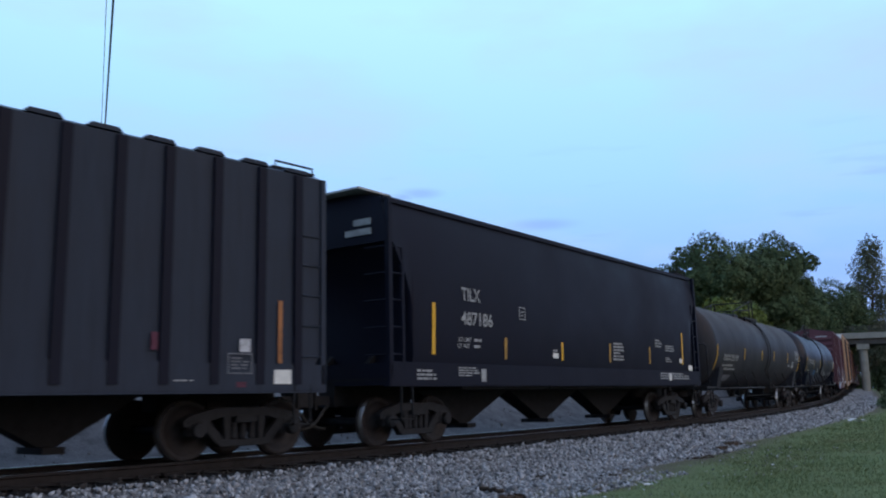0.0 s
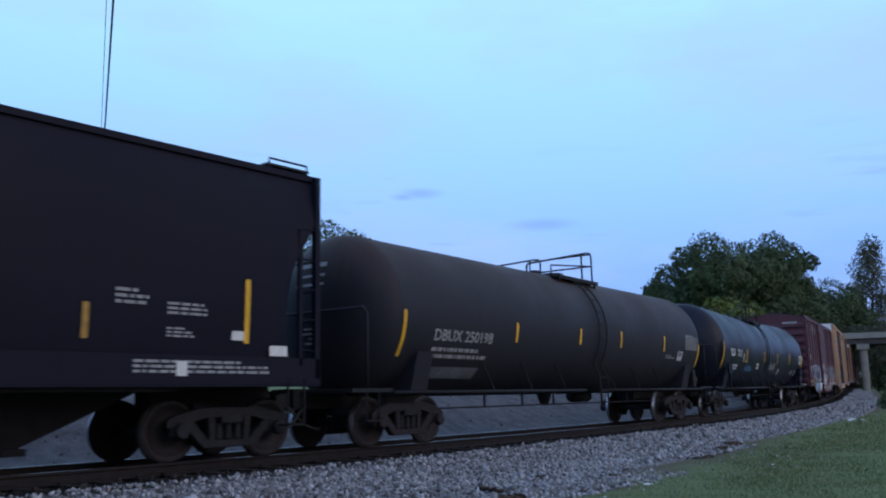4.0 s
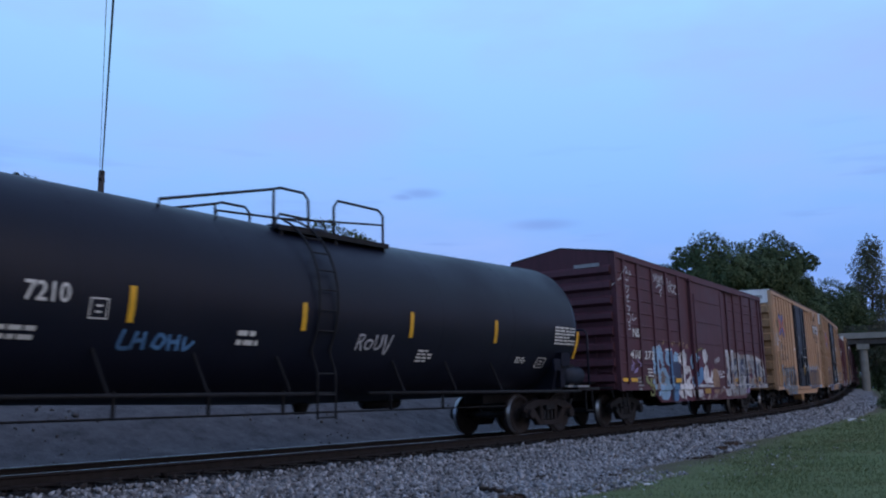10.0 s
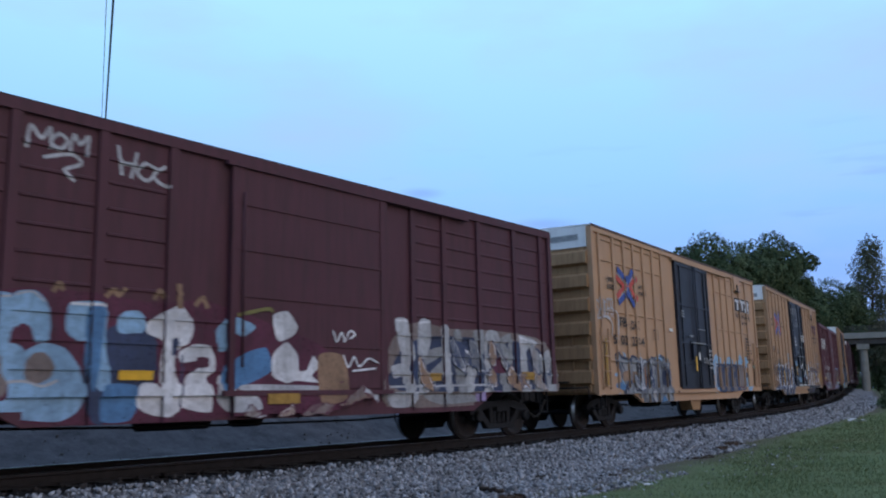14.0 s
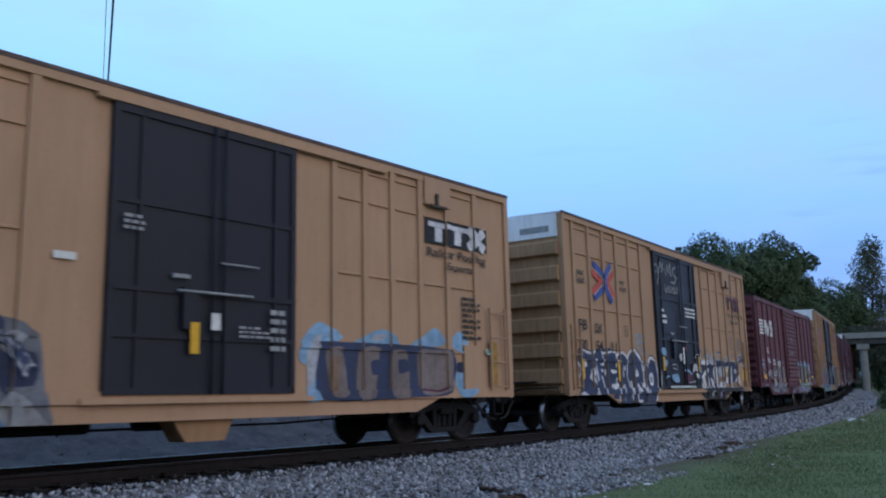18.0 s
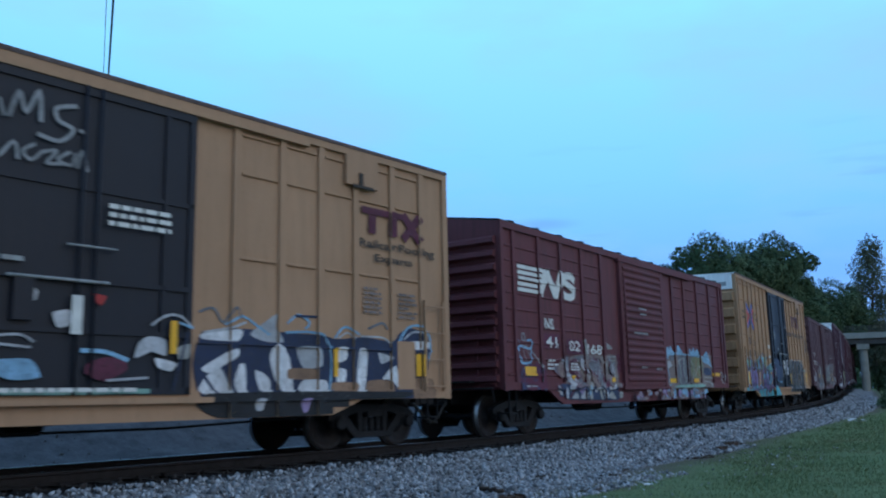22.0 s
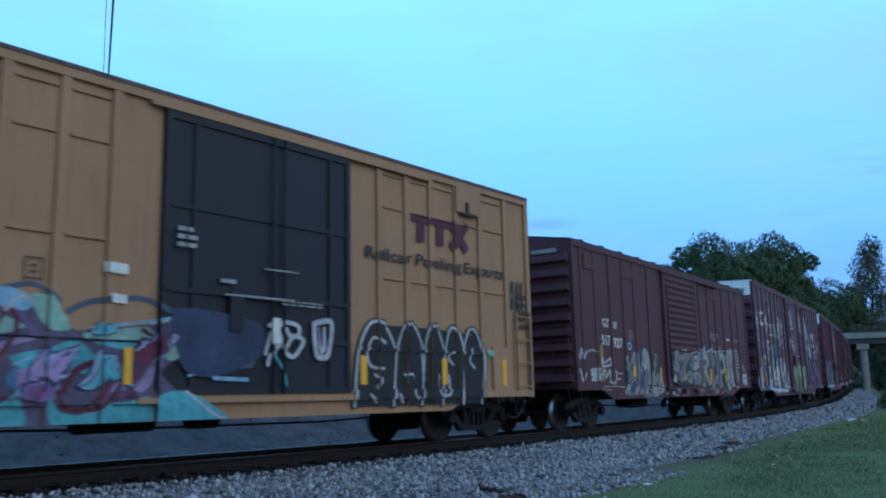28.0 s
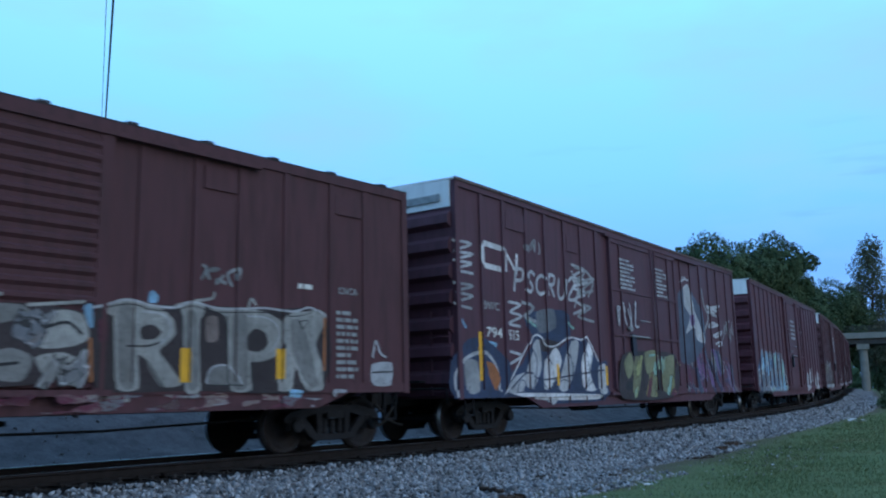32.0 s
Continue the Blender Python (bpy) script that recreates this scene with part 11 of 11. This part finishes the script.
# long maroon boxcar
sh = boxcar_sheet("b11", 1.6, CN_POSTS, (-1.9, 3.0), 0.1, proud=0.0, post_out=0.035, sill=0.86, low=0.6, drop=5.8)
noodle = [(-7.35, 4.06), (-8.1, 4.1), (-8.2, 3.98), (-8.2, 3.72), (-8.1, 3.62), (-7.45, 3.6)]
sh.paint("emblem", stroke(noodle, 0.06) + stroke([(-7.25, 3.58), (-7.22, 4.02), (-6.78, 3.6), (-6.72, 4.0)], 0.055), SPRAY["white"])
word(sh, "DWC", -8.2, -7.55, 2.68, 2.86, WHITE_DIM)
word(sh, "794", -8.1, -7.45, 2.1, 2.32, WHITE)
word(sh, "515", -7.2, -6.75, 2.08, 2.3, WHITE)
sh.begin()
line_of(sh, "pale", 0.029, (-9.27, 4), (-8.58, 4.01), (-9.2, 3.79), (-8.53, 3.8), (-9.24, 3.6), (-8.58, 3.6), (-9.17, 3.42), (-8.55, 3.39))
line_of(sh, "silver", 0.029, (-9.27, 3.14), (-8.57, 3.13), (-9.19, 2.96), (-8.58, 2.92), (-9.24, 2.73), (-8.63, 2.66))
line_of(sh, "sky", 0.028, (-9.02, 2.42), (-8.86, 2.26))
line_of(sh, "sky", 0.029, (-8.16, 2), (-7.72, 1.96), (-8.04, 1.81))
sh.end("pale tag running down the side")
fat_letters(sh, "PSCRU2", -7.0, -3.9, 3.15, 3.75, ("pale",), None, None, 0.04, seed=92, lean=0.1)
tag(sh, -6.4, -5.6, 4.1, 4.5, "silver", 192, 3, 0.025)
tag(sh, 3.7, 4.6, 3.6, 4.6, "pale", 193, 4, 0.03, True)
tag(sh, 7.6, 8.9, 2.6, 3.4, "silver", 194, 4, 0.03)
sh.begin()
fill(sh, "slate", (-9.41, 1.57), (-8.79, 2.03), (-8.15, 2.06), (-7.28, 1.61), (-7.21, 0.87), (-9.37, 0.85))
line_of(sh, "pale", 0.040, (-9.25, 0.89), (-9.27, 1.33), (-8.81, 1.67), (-8.17, 1.77), (-7.75, 1.48), (-7.64, 0.99))
fill(sh, "orange", (-8.2, 1.59), (-7.83, 1.54), (-7.6, 1.25), (-7.8, 0.99), (-8.03, 1.29))
fill(sh, "silver", (-8.96, 1.58), (-8.48, 1.59), (-8.41, 1.02), (-8.87, 0.95))
fill(sh, "slate", (-7.56, 0.9), (-7.18, 1.37), (-6.68, 1.56), (-6.12, 2.14), (-5.72, 2.19), (-5.06, 1.92), (-4.29, 2.22), (-3.52, 2.25), (-2.76, 1.71), (-2.25, 1.72), (-2.26, 0.87), (-2.89, 0.7), (-5.32, 0.68), (-5.84, 0.81), (-7.33, 0.87))
fill(sh, "slate", (-6.46, 2.7), (-4.52, 2.9), (-4.28, 2.36), (-4.89, 2.12), (-6.12, 2.14))
fill(sh, "grey", (-5.94, 2.77), (-5.1, 2.9), (-5, 2.46), (-5.85, 2.29))
fill(sh, "soot", (-5.94, 2.15), (-4.89, 2.12), (-4.97, 1.9), (-5.75, 1.88))
fill(sh, "pale", (-7.37, 0.96), (-6.94, 1.31), (-6.31, 1.38), (-6.72, 0.98))
fill(sh, "pale", (-6.43, 1.5), (-6.13, 2.04), (-5.86, 2.13), (-5.78, 1.51), (-6.22, 1.01), (-6.59, 1.13))
fill(sh, "white", (-5.63, 1.65), (-5.05, 1.99), (-4.79, 1.66), (-5.27, 1.13), (-5.69, 1))
fill(sh, "pale", (-4.65, 1.67), (-4.3, 2.15), (-3.84, 2.17), (-4.07, 1.54), (-4.57, 1), (-5, 1))
fill(sh, "white", (-3.75, 1.62), (-3.36, 2.19), (-3.07, 1.91), (-3.29, 1.41), (-3.02, 0.99), (-3.66, 0.99))
fill(sh, "pale", (-2.78, 1.56), (-2.36, 1.64), (-2.39, 0.91), (-2.8, 0.92))
line_of(sh, "navy", 0.019, (-6.26, 1.99), (-5.98, 1.64), (-6.19, 1.01))
line_of(sh, "navy", 0.019, (-5.54, 1.78), (-5.25, 1.39), (-5.52, 0.87))
line_of(sh, "navy", 0.020, (-4.62, 1.96), (-4.19, 1.54), (-4.61, 0.93))
line_of(sh, "navy", 0.021, (-3.69, 2.11), (-3.31, 1.55), (-3.7, 0.92))
line_of(sh, "navy", 0.020, (-7.2, 1.01), (-6.44, 1.38), (-5.81, 1.23), (-4.39, 1.33), (-2.52, 1.49))
line_of(sh, "navy", 0.013, (-6.97, 0.95), (-6.7, 1.23), (-6.34, 1.01), (-5.93, 1.28), (-5.42, 1), (-4.69, 1.24), (-3.97, 0.99), (-3.16, 1.2))
line_of(sh, "white", 0.020, (-7.46, 0.92), (-6.25, 2.11), (-5.77, 2.21), (-5.52, 2.01), (-5.04, 2.03), (-4.35, 2.25), (-3.68, 2.22), (-3.35, 2.29), (-2.76, 1.71))
fill(sh, "white", (-7.21, 0.94), (-2.87, 0.87), (-2.95, 0.75), (-5.71, 0.77))
fill(sh, "pale", (-5.63, 0.8), (-5.03, 0.79), (-5.32, 0.65))
line_of(sh, "mint", 0.032, (-6.37, 2.54), (-5.97, 2.44))
line_of(sh, "mint", 0.035, (-4.43, 2.6), (-4.08, 2.48))
line_of(sh, "pale", 0.031, (-7.18, 2.91), (-6.65, 2.88), (-7.1, 2.7), (-6.62, 2.63), (-7.17, 2.44), (-6.69, 2.4))
line_of(sh, "pale", 0.031, (-7.21, 1.83), (-6.69, 1.75), (-7.19, 1.56))
line_of(sh, "silver", 0.039, (-6.57, 2.95), (-6.06, 2.86), (-6.47, 2.64), (-5.96, 2.54))
line_of(sh, "pale", 0.036, (-4.03, 4.09), (-3.48, 4.01), (-3.94, 3.79), (-3.18, 3.72), (-4.03, 3.52), (-3.35, 3.41), (-3.94, 3.22), (-3.46, 3.04), (-4.05, 2.85))
line_of(sh, "silver", 0.037, (-3.22, 4.01), (-2.85, 3.75), (-3.16, 3.35))
sh.end("pale crowded graffiti over brown and orange")
sh.begin()
line_of(sh, "silver", 0.036, (-3.85, 4.03), (-3.28, 4), (-3.83, 3.66), (-2.77, 3.85), (-3.8, 3.37), (-2.87, 3.53))
line_of(sh, "silver", 0.036, (-3.64, 3.1), (-3.06, 3.07), (-3.8, 2.81), (-2.91, 2.72))
line_of(sh, "pale", 0.028, (-4.05, 3.92), (-3.72, 3.52), (-3.97, 3.01))
sh.end("pale tags one under another")
small_print(sh, -1.3, -0.3, 3.7, 4.6, 8, SPRAY["pale"], 97)
small_print(sh, 1.2, 2.2, 3.7, 4.6, 8, SPRAY["pale"], 98)
tag(sh, -1.6, -0.2, 2.6, 3.4, "pale", 99, 4, 0.03)
sh.begin()
fill(sh, "soot", (-1.6, 1.73), (-0.92, 2.02), (2.52, 2.02), (2.43, 0.79), (-1.59, 0.74))
fill(sh, "olive_grey", (-1.38, 1.7), (-0.92, 1.99), (-0.71, 1.59), (-1.15, 1.25))
fill(sh, "olive_grey", (-0.59, 1.89), (-0.13, 1.76), (-0.46, 0.94), (-0.89, 0.94))
fill(sh, "olive_grey", (0.07, 2), (0.93, 2.09), (1.11, 1.62), (0.18, 1.41))
fill(sh, "olive_grey", (0.3, 1.38), (0.91, 1.45), (0.8, 0.81), (0.29, 0.81))
fill(sh, "olive_grey", (1.27, 1.75), (2.33, 2), (2.22, 0.93), (1.39, 0.93))
fill(sh, "black", (-1.23, 1.19), (-0.85, 1.19), (-0.96, 0.98), (-1.34, 0.98))
line_of(sh, "black", 0.031, (-0.09, 1.98), (-0.09, 0.97))
line_of(sh, "black", 0.033, (1.18, 1.98), (1.07, 0.87))
line_of(sh, "mint", 0.032, (0.39, 1.93), (0.83, 1.97))
sh.end("yellow-green graffiti letters")
wild_style(sh, -0.8, 3.2, 0.75, 2.0, ("olive", "lime", "plum", "mint"), 199, 13, "black", None, 0.8, 0.2, 0.5, "lime")
wild_style(sh, 3.6, 8.9, 0.8, 2.4, ("haze", "ash", "plum", "navy"), 101, 14, "navy", ("purple", "plum", "grey"), 0.6, 0.18, 0.25, "silver")
sh.begin()
fill(sh, "haze", (3.36, 3.98), (4.19, 4.27), (5.43, 3.67), (5.77, 2.64), (4.49, 1.86), (3.24, 1.83), (3.32, 3.25))
fill(sh, "pale", (3.87, 4.21), (4.37, 4.36), (4.66, 3.71), (5.34, 3), (5.57, 2.5), (4.91, 2.57), (4.61, 2.96), (3.82, 2.71), (4.37, 3.32), (3.86, 3.65))
fill(sh, "purple", (4.37, 3.32), (4.7, 3.38), (4.75, 3.08), (4.41, 3.03))
line_of(sh, "silver", 0.048, (5.69, 4.33), (5.8, 3.8), (6.18, 3.4), (5.58, 2.83))
sh.end("pale violet flame-like sprayed shape")
tag(sh, 6.2, 7.4, 2.4, 3.9, "pale", 103, 5, 0.04, True)
for x, z0, z1 in ((-8.35, 1.2, 2.2), (-5.0, 1.1, 1.6), (-2.3, 1.1, 1.6)):
    stripe(sh, x, z0, z1, REFLECT_Y, 0.06)
part("end_board", boxes((-9.27, -9.255, -1.3, -0.4, 4.85, 5.0)), WHITE_DIM, CAR["b11"])
for i, key in enumerate(("b12", "b13", "b14", "b15")):
    sh = boxcar_sheet(key, 1.6, CN_POSTS, (-1.9, 3.0), 0.1, proud=0.0, post_out=0.035, sill=0.86, low=0.6, drop=5.8)
    wild_style(sh, -8.8, -2.4, 0.75, 2.6, (("sky", "grey", "mint", "navy"), ("silver", "lime", "grey", "pale"), ("pale", "grey", "silver"), ("silver", "tan"))[i], 110 + i, 8, "grey", (("blue", "grey", "mint"), ("grey", "silver"), ("grey", "tan"), ("plum", "grey"))[i], 0.5, 0.2)
    wild_style(sh, 3.6, 8.6, 0.75, 2.0, (("silver", "pale"), ("pale", "silver", "grey"), ("silver", "grey"), ("pale", "tan"))[i], 120 + i, 6, "plum", None, 0.5, 0.16)
    small_print(sh, -0.6, 0.6, 3.2, 4.2, 5, SPRAY["pale"], 130 + i)

# ---- houses behind the line ----


def build_brick(nt, bsdf):
    br = put(nt, "ShaderNodeTexBrick", Scale=1.0)
    br.inputs["Color1"].default_value, br.inputs["Color2"].default_value, br.inputs["Mortar"].default_value = (0.095, 0.034, 0.027, 1), (0.062, 0.025, 0.021, 1), (0.12, 0.105, 0.095, 1)
    for k, v in (("Mortar Size", 0.012), ("Brick Width", 0.22), ("Row Height", 0.075)):
        br.inputs[k].default_value = v
    c = put(nt, "ShaderNodeTexCoord")
    m = put(nt, "ShaderNodeMapping")
    m.inputs["Rotation"].default_value = (radians(90), 0, 0)
    nt.links.new(c.outputs["Object"], m.inputs[0])
    nt.links.new(m.outputs[0], br.inputs["Vector"])
    n = noise_node(nt, coords(nt), 0.8, 4.0)
    nt.links.new(mixed(nt, span(nt, n, 0.35, 0.7, 0, 0.4), br.outputs["Color"], (0.07, 0.03, 0.025)), bsdf.inputs["Base Color"])
    bsdf.inputs["Roughness"].default_value = 0.9


BRICK = mat("red_brick", build_brick)
SIDING = painted("white_siding", (0.62, 0.64, 0.66), 0.7, 0.2, 0.05, (0.3, 0.3, 0.3))
TRIM = plain("white_trim_paint", (0.72, 0.73, 0.74), 0.6, 0.0, 0.08)
ROOFING = plain("dark_shingles", (0.055, 0.05, 0.05), 0.9, 0.0, 0.35, 12.0, 0.5)
DOOR_RED = plain("red_door_paint", (0.16, 0.02, 0.03), 0.5, 0.0, 0.1)


def build_pane(nt, bsdf):
    bsdf.inputs["Base Color"].default_value = (0.03, 0.035, 0.045, 1)
    bsdf.inputs["Roughness"].default_value = 0.12
    bsdf.inputs["Specular IOR Level"].default_value = 0.7


PANE = mat("dark_window_pane", build_pane)


def window(house, x, z, w, h, y=0.0):
    f = part("window", boxes((x - w / 2 - 0.08, x - w / 2, y - 0.06, y + 0.06, z - 0.08, z + h + 0.08), (x + w / 2, x + w / 2 + 0.08, y - 0.06, y + 0.06, z - 0.08, z + h + 0.08), (x - w / 2, x + w / 2, y - 0.06, y + 0.06, z - 0.08, z),
                             (x - w / 2, x + w / 2, y - 0.06, y + 0.06, z + h, z + h + 0.08), (x - w / 2, x + w / 2, y - 0.04, y + 0.04, z + h / 2 - 0.025, z + h / 2 + 0.025)), TRIM, house, "white-framed sash window")
    part("pane", boxes((x - w / 2, x + w / 2, y - 0.02, y + 0.0, z, z + h)), PANE, f)


def gable_house(name, label, at, turn, w, d, eave, ridge, wall, windows, door):
    """A house whose gable end faces the line; x runs along that end, from -w/2."""
    h = thing(name, label, "house", "houses behind the line")
    h.matrix_basis = pose(*at, 0, 0, turn)
    part("wall", prism(bmesh.new(), [(-w / 2, -0.8), (w / 2, -0.8), (w / 2, eave), (0, ridge), (-w / 2, eave)], 0.03, 0.25), wall, h)
    part("wall", prism(bmesh.new(), [(-w / 2, -0.8), (w / 2, -0.8), (w / 2, eave), (0, ridge), (-w / 2, eave)], d - 0.25, d), wall, h)
    for x0, x1 in ((-w / 2, -w / 2 + 0.22), (w / 2 - 0.22, w / 2)):
        part("wall", boxes((x0, x1, 0.25, d - 0.25, -0.8, eave)), wall, h)
    for k in (-1, 1):
        part("roof", prism(bmesh.new(), [(k * (w / 2 + 0.35), eave - 0.22), (0, ridge + 0.05), (0, ridge + 0.2), (k * (w / 2 + 0.35), eave - 0.07)], -0.3, d + 0.3), ROOFING, h)
        part("rake_board", prism(bmesh.new(), [(k * (w / 2 + 0.36), eave - 0.3), (0, ridge - 0.03), (0, ridge + 0.17), (k * (w / 2 + 0.36), eave - 0.1)], -0.33, -0.29), wall, h)
    for row in windows:
        window(h, *row)
    x, hh = door
    dr = part("door", boxes((x - 0.48, x + 0.48, -0.03, 0.03, 0.1, hh)), DOOR_RED, h, "red front door")
    part("door_frame", boxes((x - 0.62, x - 0.48, -0.08, 0.06, 0.1, hh + 0.14), (x + 0.48, x + 0.62, -0.08, 0.06, 0.1, hh + 0.14), (x - 0.48, x + 0.48, -0.08, 0.06, hh, hh + 0.14)), TRIM, dr)
    for dx in (-0.95, 0.95):
        part("porch_post", boxes((x + dx - 0.14, x + dx + 0.14, -0.9, -0.62, 0.08, hh + 0.35)), TRIM, h, "white porch post")
    part("porch_roof", boxes((x - 1.25, x + 1.25, -1.05, 0.03, hh + 0.35, hh + 0.6)), ROOFING, h)
    part("doorstep", boxes((x - 1.25, x + 1.25, -1.05, 0.03, -0.6, 0.08)), CONCRETE, h)
    return h


p = at_ground(-34.4, 76.0)
gable_house("brick_house", "two-storey red brick house with white windows and red door", (p[0], p[1], 3.45), 14, 9.6, 8.5, 6.6, 8.6, BRICK,
            [(-3.0, 4.0, 0.8, 1.4), (-3.6, 0.9, 1.9, 1.0), (-0.3, 4.3, 0.8, 1.3), (1.3, 3.0, 0.9, 1.2), (3.4, 3.9, 0.8, 1.3), (2.4, 0.6, 0.8, 1.3)], (-1.5, 2.05))
p = at_ground(-33.4, 98.0)
gable_house("white_house", "pale sided house with dark windows", (p[0], p[1], 4.0), 10, 9.5, 9.0, 6.3, 7.7, SIDING,
            [(-3.2, 1.0, 0.9, 1.4), (-1.0, 1.0, 0.8, 1.4), (1.0, 1.0, 0.9, 1.8), (3.0, 1.0, 0.9, 1.8), (-2.0, 3.4, 0.8, 1.2), (1.8, 3.4, 0.8, 1.2)], (-4.0, 2.1))

# ---- litter and branches beside the ballast ----
TWIG = plain("dead_branch", (0.055, 0.042, 0.034), 0.95, 0.0, 0.3, 9.0, 0.5)
PAPER = plain("crumpled_paper", (0.6, 0.61, 0.62), 0.8, 0.0, 0.1)
MULCH = plain("dead_leaves_brown", (0.085, 0.055, 0.038), 0.95, 0.0, 0.4, 14.0, 0.8)


def stick(s, n, length, turn, r, seed):
    g = random.Random(seed)
    x, y, a = track(s)
    p = beside(s, n)
    b = thing("fallen_branch", "dead fallen branch lying on the gravel", "branch", "fallen branches")
    b.matrix_basis = pose(p.x, p.y, ground_z(s, n) + 0.01, 0, 0, turn)
    pts = [(length * (i / 6 - 0.5), 0.08 * length * g.uniform(-1, 1), r * 0.8 + 0.02 * abs(g.gauss(0, 1))) for i in range(7)]
    bm = tube(bmesh.new(), pts, r, 6)
    part("limb", bm, TWIG, b)
    for i in (2, 4):
        part("twig", tube(bmesh.new(), [pts[i], (pts[i][0] + 0.2 * length, pts[i][1] + 0.15 * length * g.choice((-1, 1)), pts[i][2] + 0.03)], r * 0.5, 5), TWIG, b)


for row in [(-4.0, 4.0, 0.5, -40, 0.034, 1), (4.0, 4.1, 1.1, 14, 0.018, 3), (-0.6, 4.3, 0.4, -15, 0.014, 2), (0.2, 4.2, 0.35, 60, 0.012, 4), (-1.8, 3.6, 0.3, 20, 0.012, 5), (-5.2, 3.1, 0.3, -50, 0.013, 6), (2.0, 3.0, 0.3, 35, 0.012, 7), (19.0, 1.9, 1.2, 70, 0.018, 8),
            (13.0, 2.4, 0.7, 10, 0.016, 9), (-2.6, 5.0, 0.5, 30, 0.014, 10), (6.0, 3.2, 0.4, -20, 0.013, 12), (-6.6, 3.7, 0.4, 50, 0.014, 11)]:
    stick(*row)
stick(-2.4, -3.7, 1.6, 35, 0.06, 20)


def litter(s, n, w, seed, label="crumpled scrap of white paper in the grass"):
    g = random.Random(seed)
    bm = bmesh.new()
    grid = [[bm.verts.new((w * (i / 4 - 0.5), w * 0.7 * (j / 3 - 0.5), 0.02 + w * 0.25 * g.random())) for j in range(4)] for i in range(5)]
    for i in range(4):
        for j in range(3):
            bm.faces.new((grid[i][j], grid[i + 1][j], grid[i + 1][j + 1], grid[i][j + 1]))
    p = beside(s, n)
    ob = part("paper_scrap", bm, PAPER, None)
    ob.matrix_basis = pose(p.x, p.y, ground_z(s, n) + 0.02, 0, 0, g.uniform(0, 180))
    tagged(ob, label, "litter", "litter")


for row in [(-1.6, 5.5, 0.16, 1), (-3.5, 5.7, 0.1, 2), (26.0, 4.3, 0.7, 3), (3.5, 6.0, 0.09, 4)]:
    litter(*row)


def leaf_pile(s, n, r, seed):
    v, loops = foliage([((0, 0, 0.03), (r, r * 0.5, 0.07))], 500, 0.045, seed, 0.0)
    p = beside(s, n)
    ob = piece("leaf_litter", mesh_of("leaf_litter", v, 4, loops), MULCH, None)
    ob.matrix_basis = pose(p.x, p.y, ground_z(s, n), 0, 0, 40)
    tagged(ob, "low heap of brown dead leaves and bark", "leaf litter", kind="stuff")


for row in [(8.4, 3.6, 0.35, 1), (6.9, 3.8, 0.25, 2), (-4.4, 4.7, 0.3, 3)]:
    leaf_pile(*row)


# ---- what moves: every car follows the curve, every axle rolls ----
def motions():
    times = [i * 0.8 for i in range(41)]
    for car, u, half in CARS:
        walk(car, [(t, car_pose(u, half, t)) for t in times])
    ticks = [i * 0.1 for i in range(321)]
    turns = [-gone(t) / WHEEL_R for t in ticks]
    for axle, x in AXLES:
        walk(axle, [(t, Matrix.Translation((x, 0, WHEEL_R)) @ Matrix.Rotation(a, 4, "Y")) for t, a in zip(ticks, turns)])


motions()
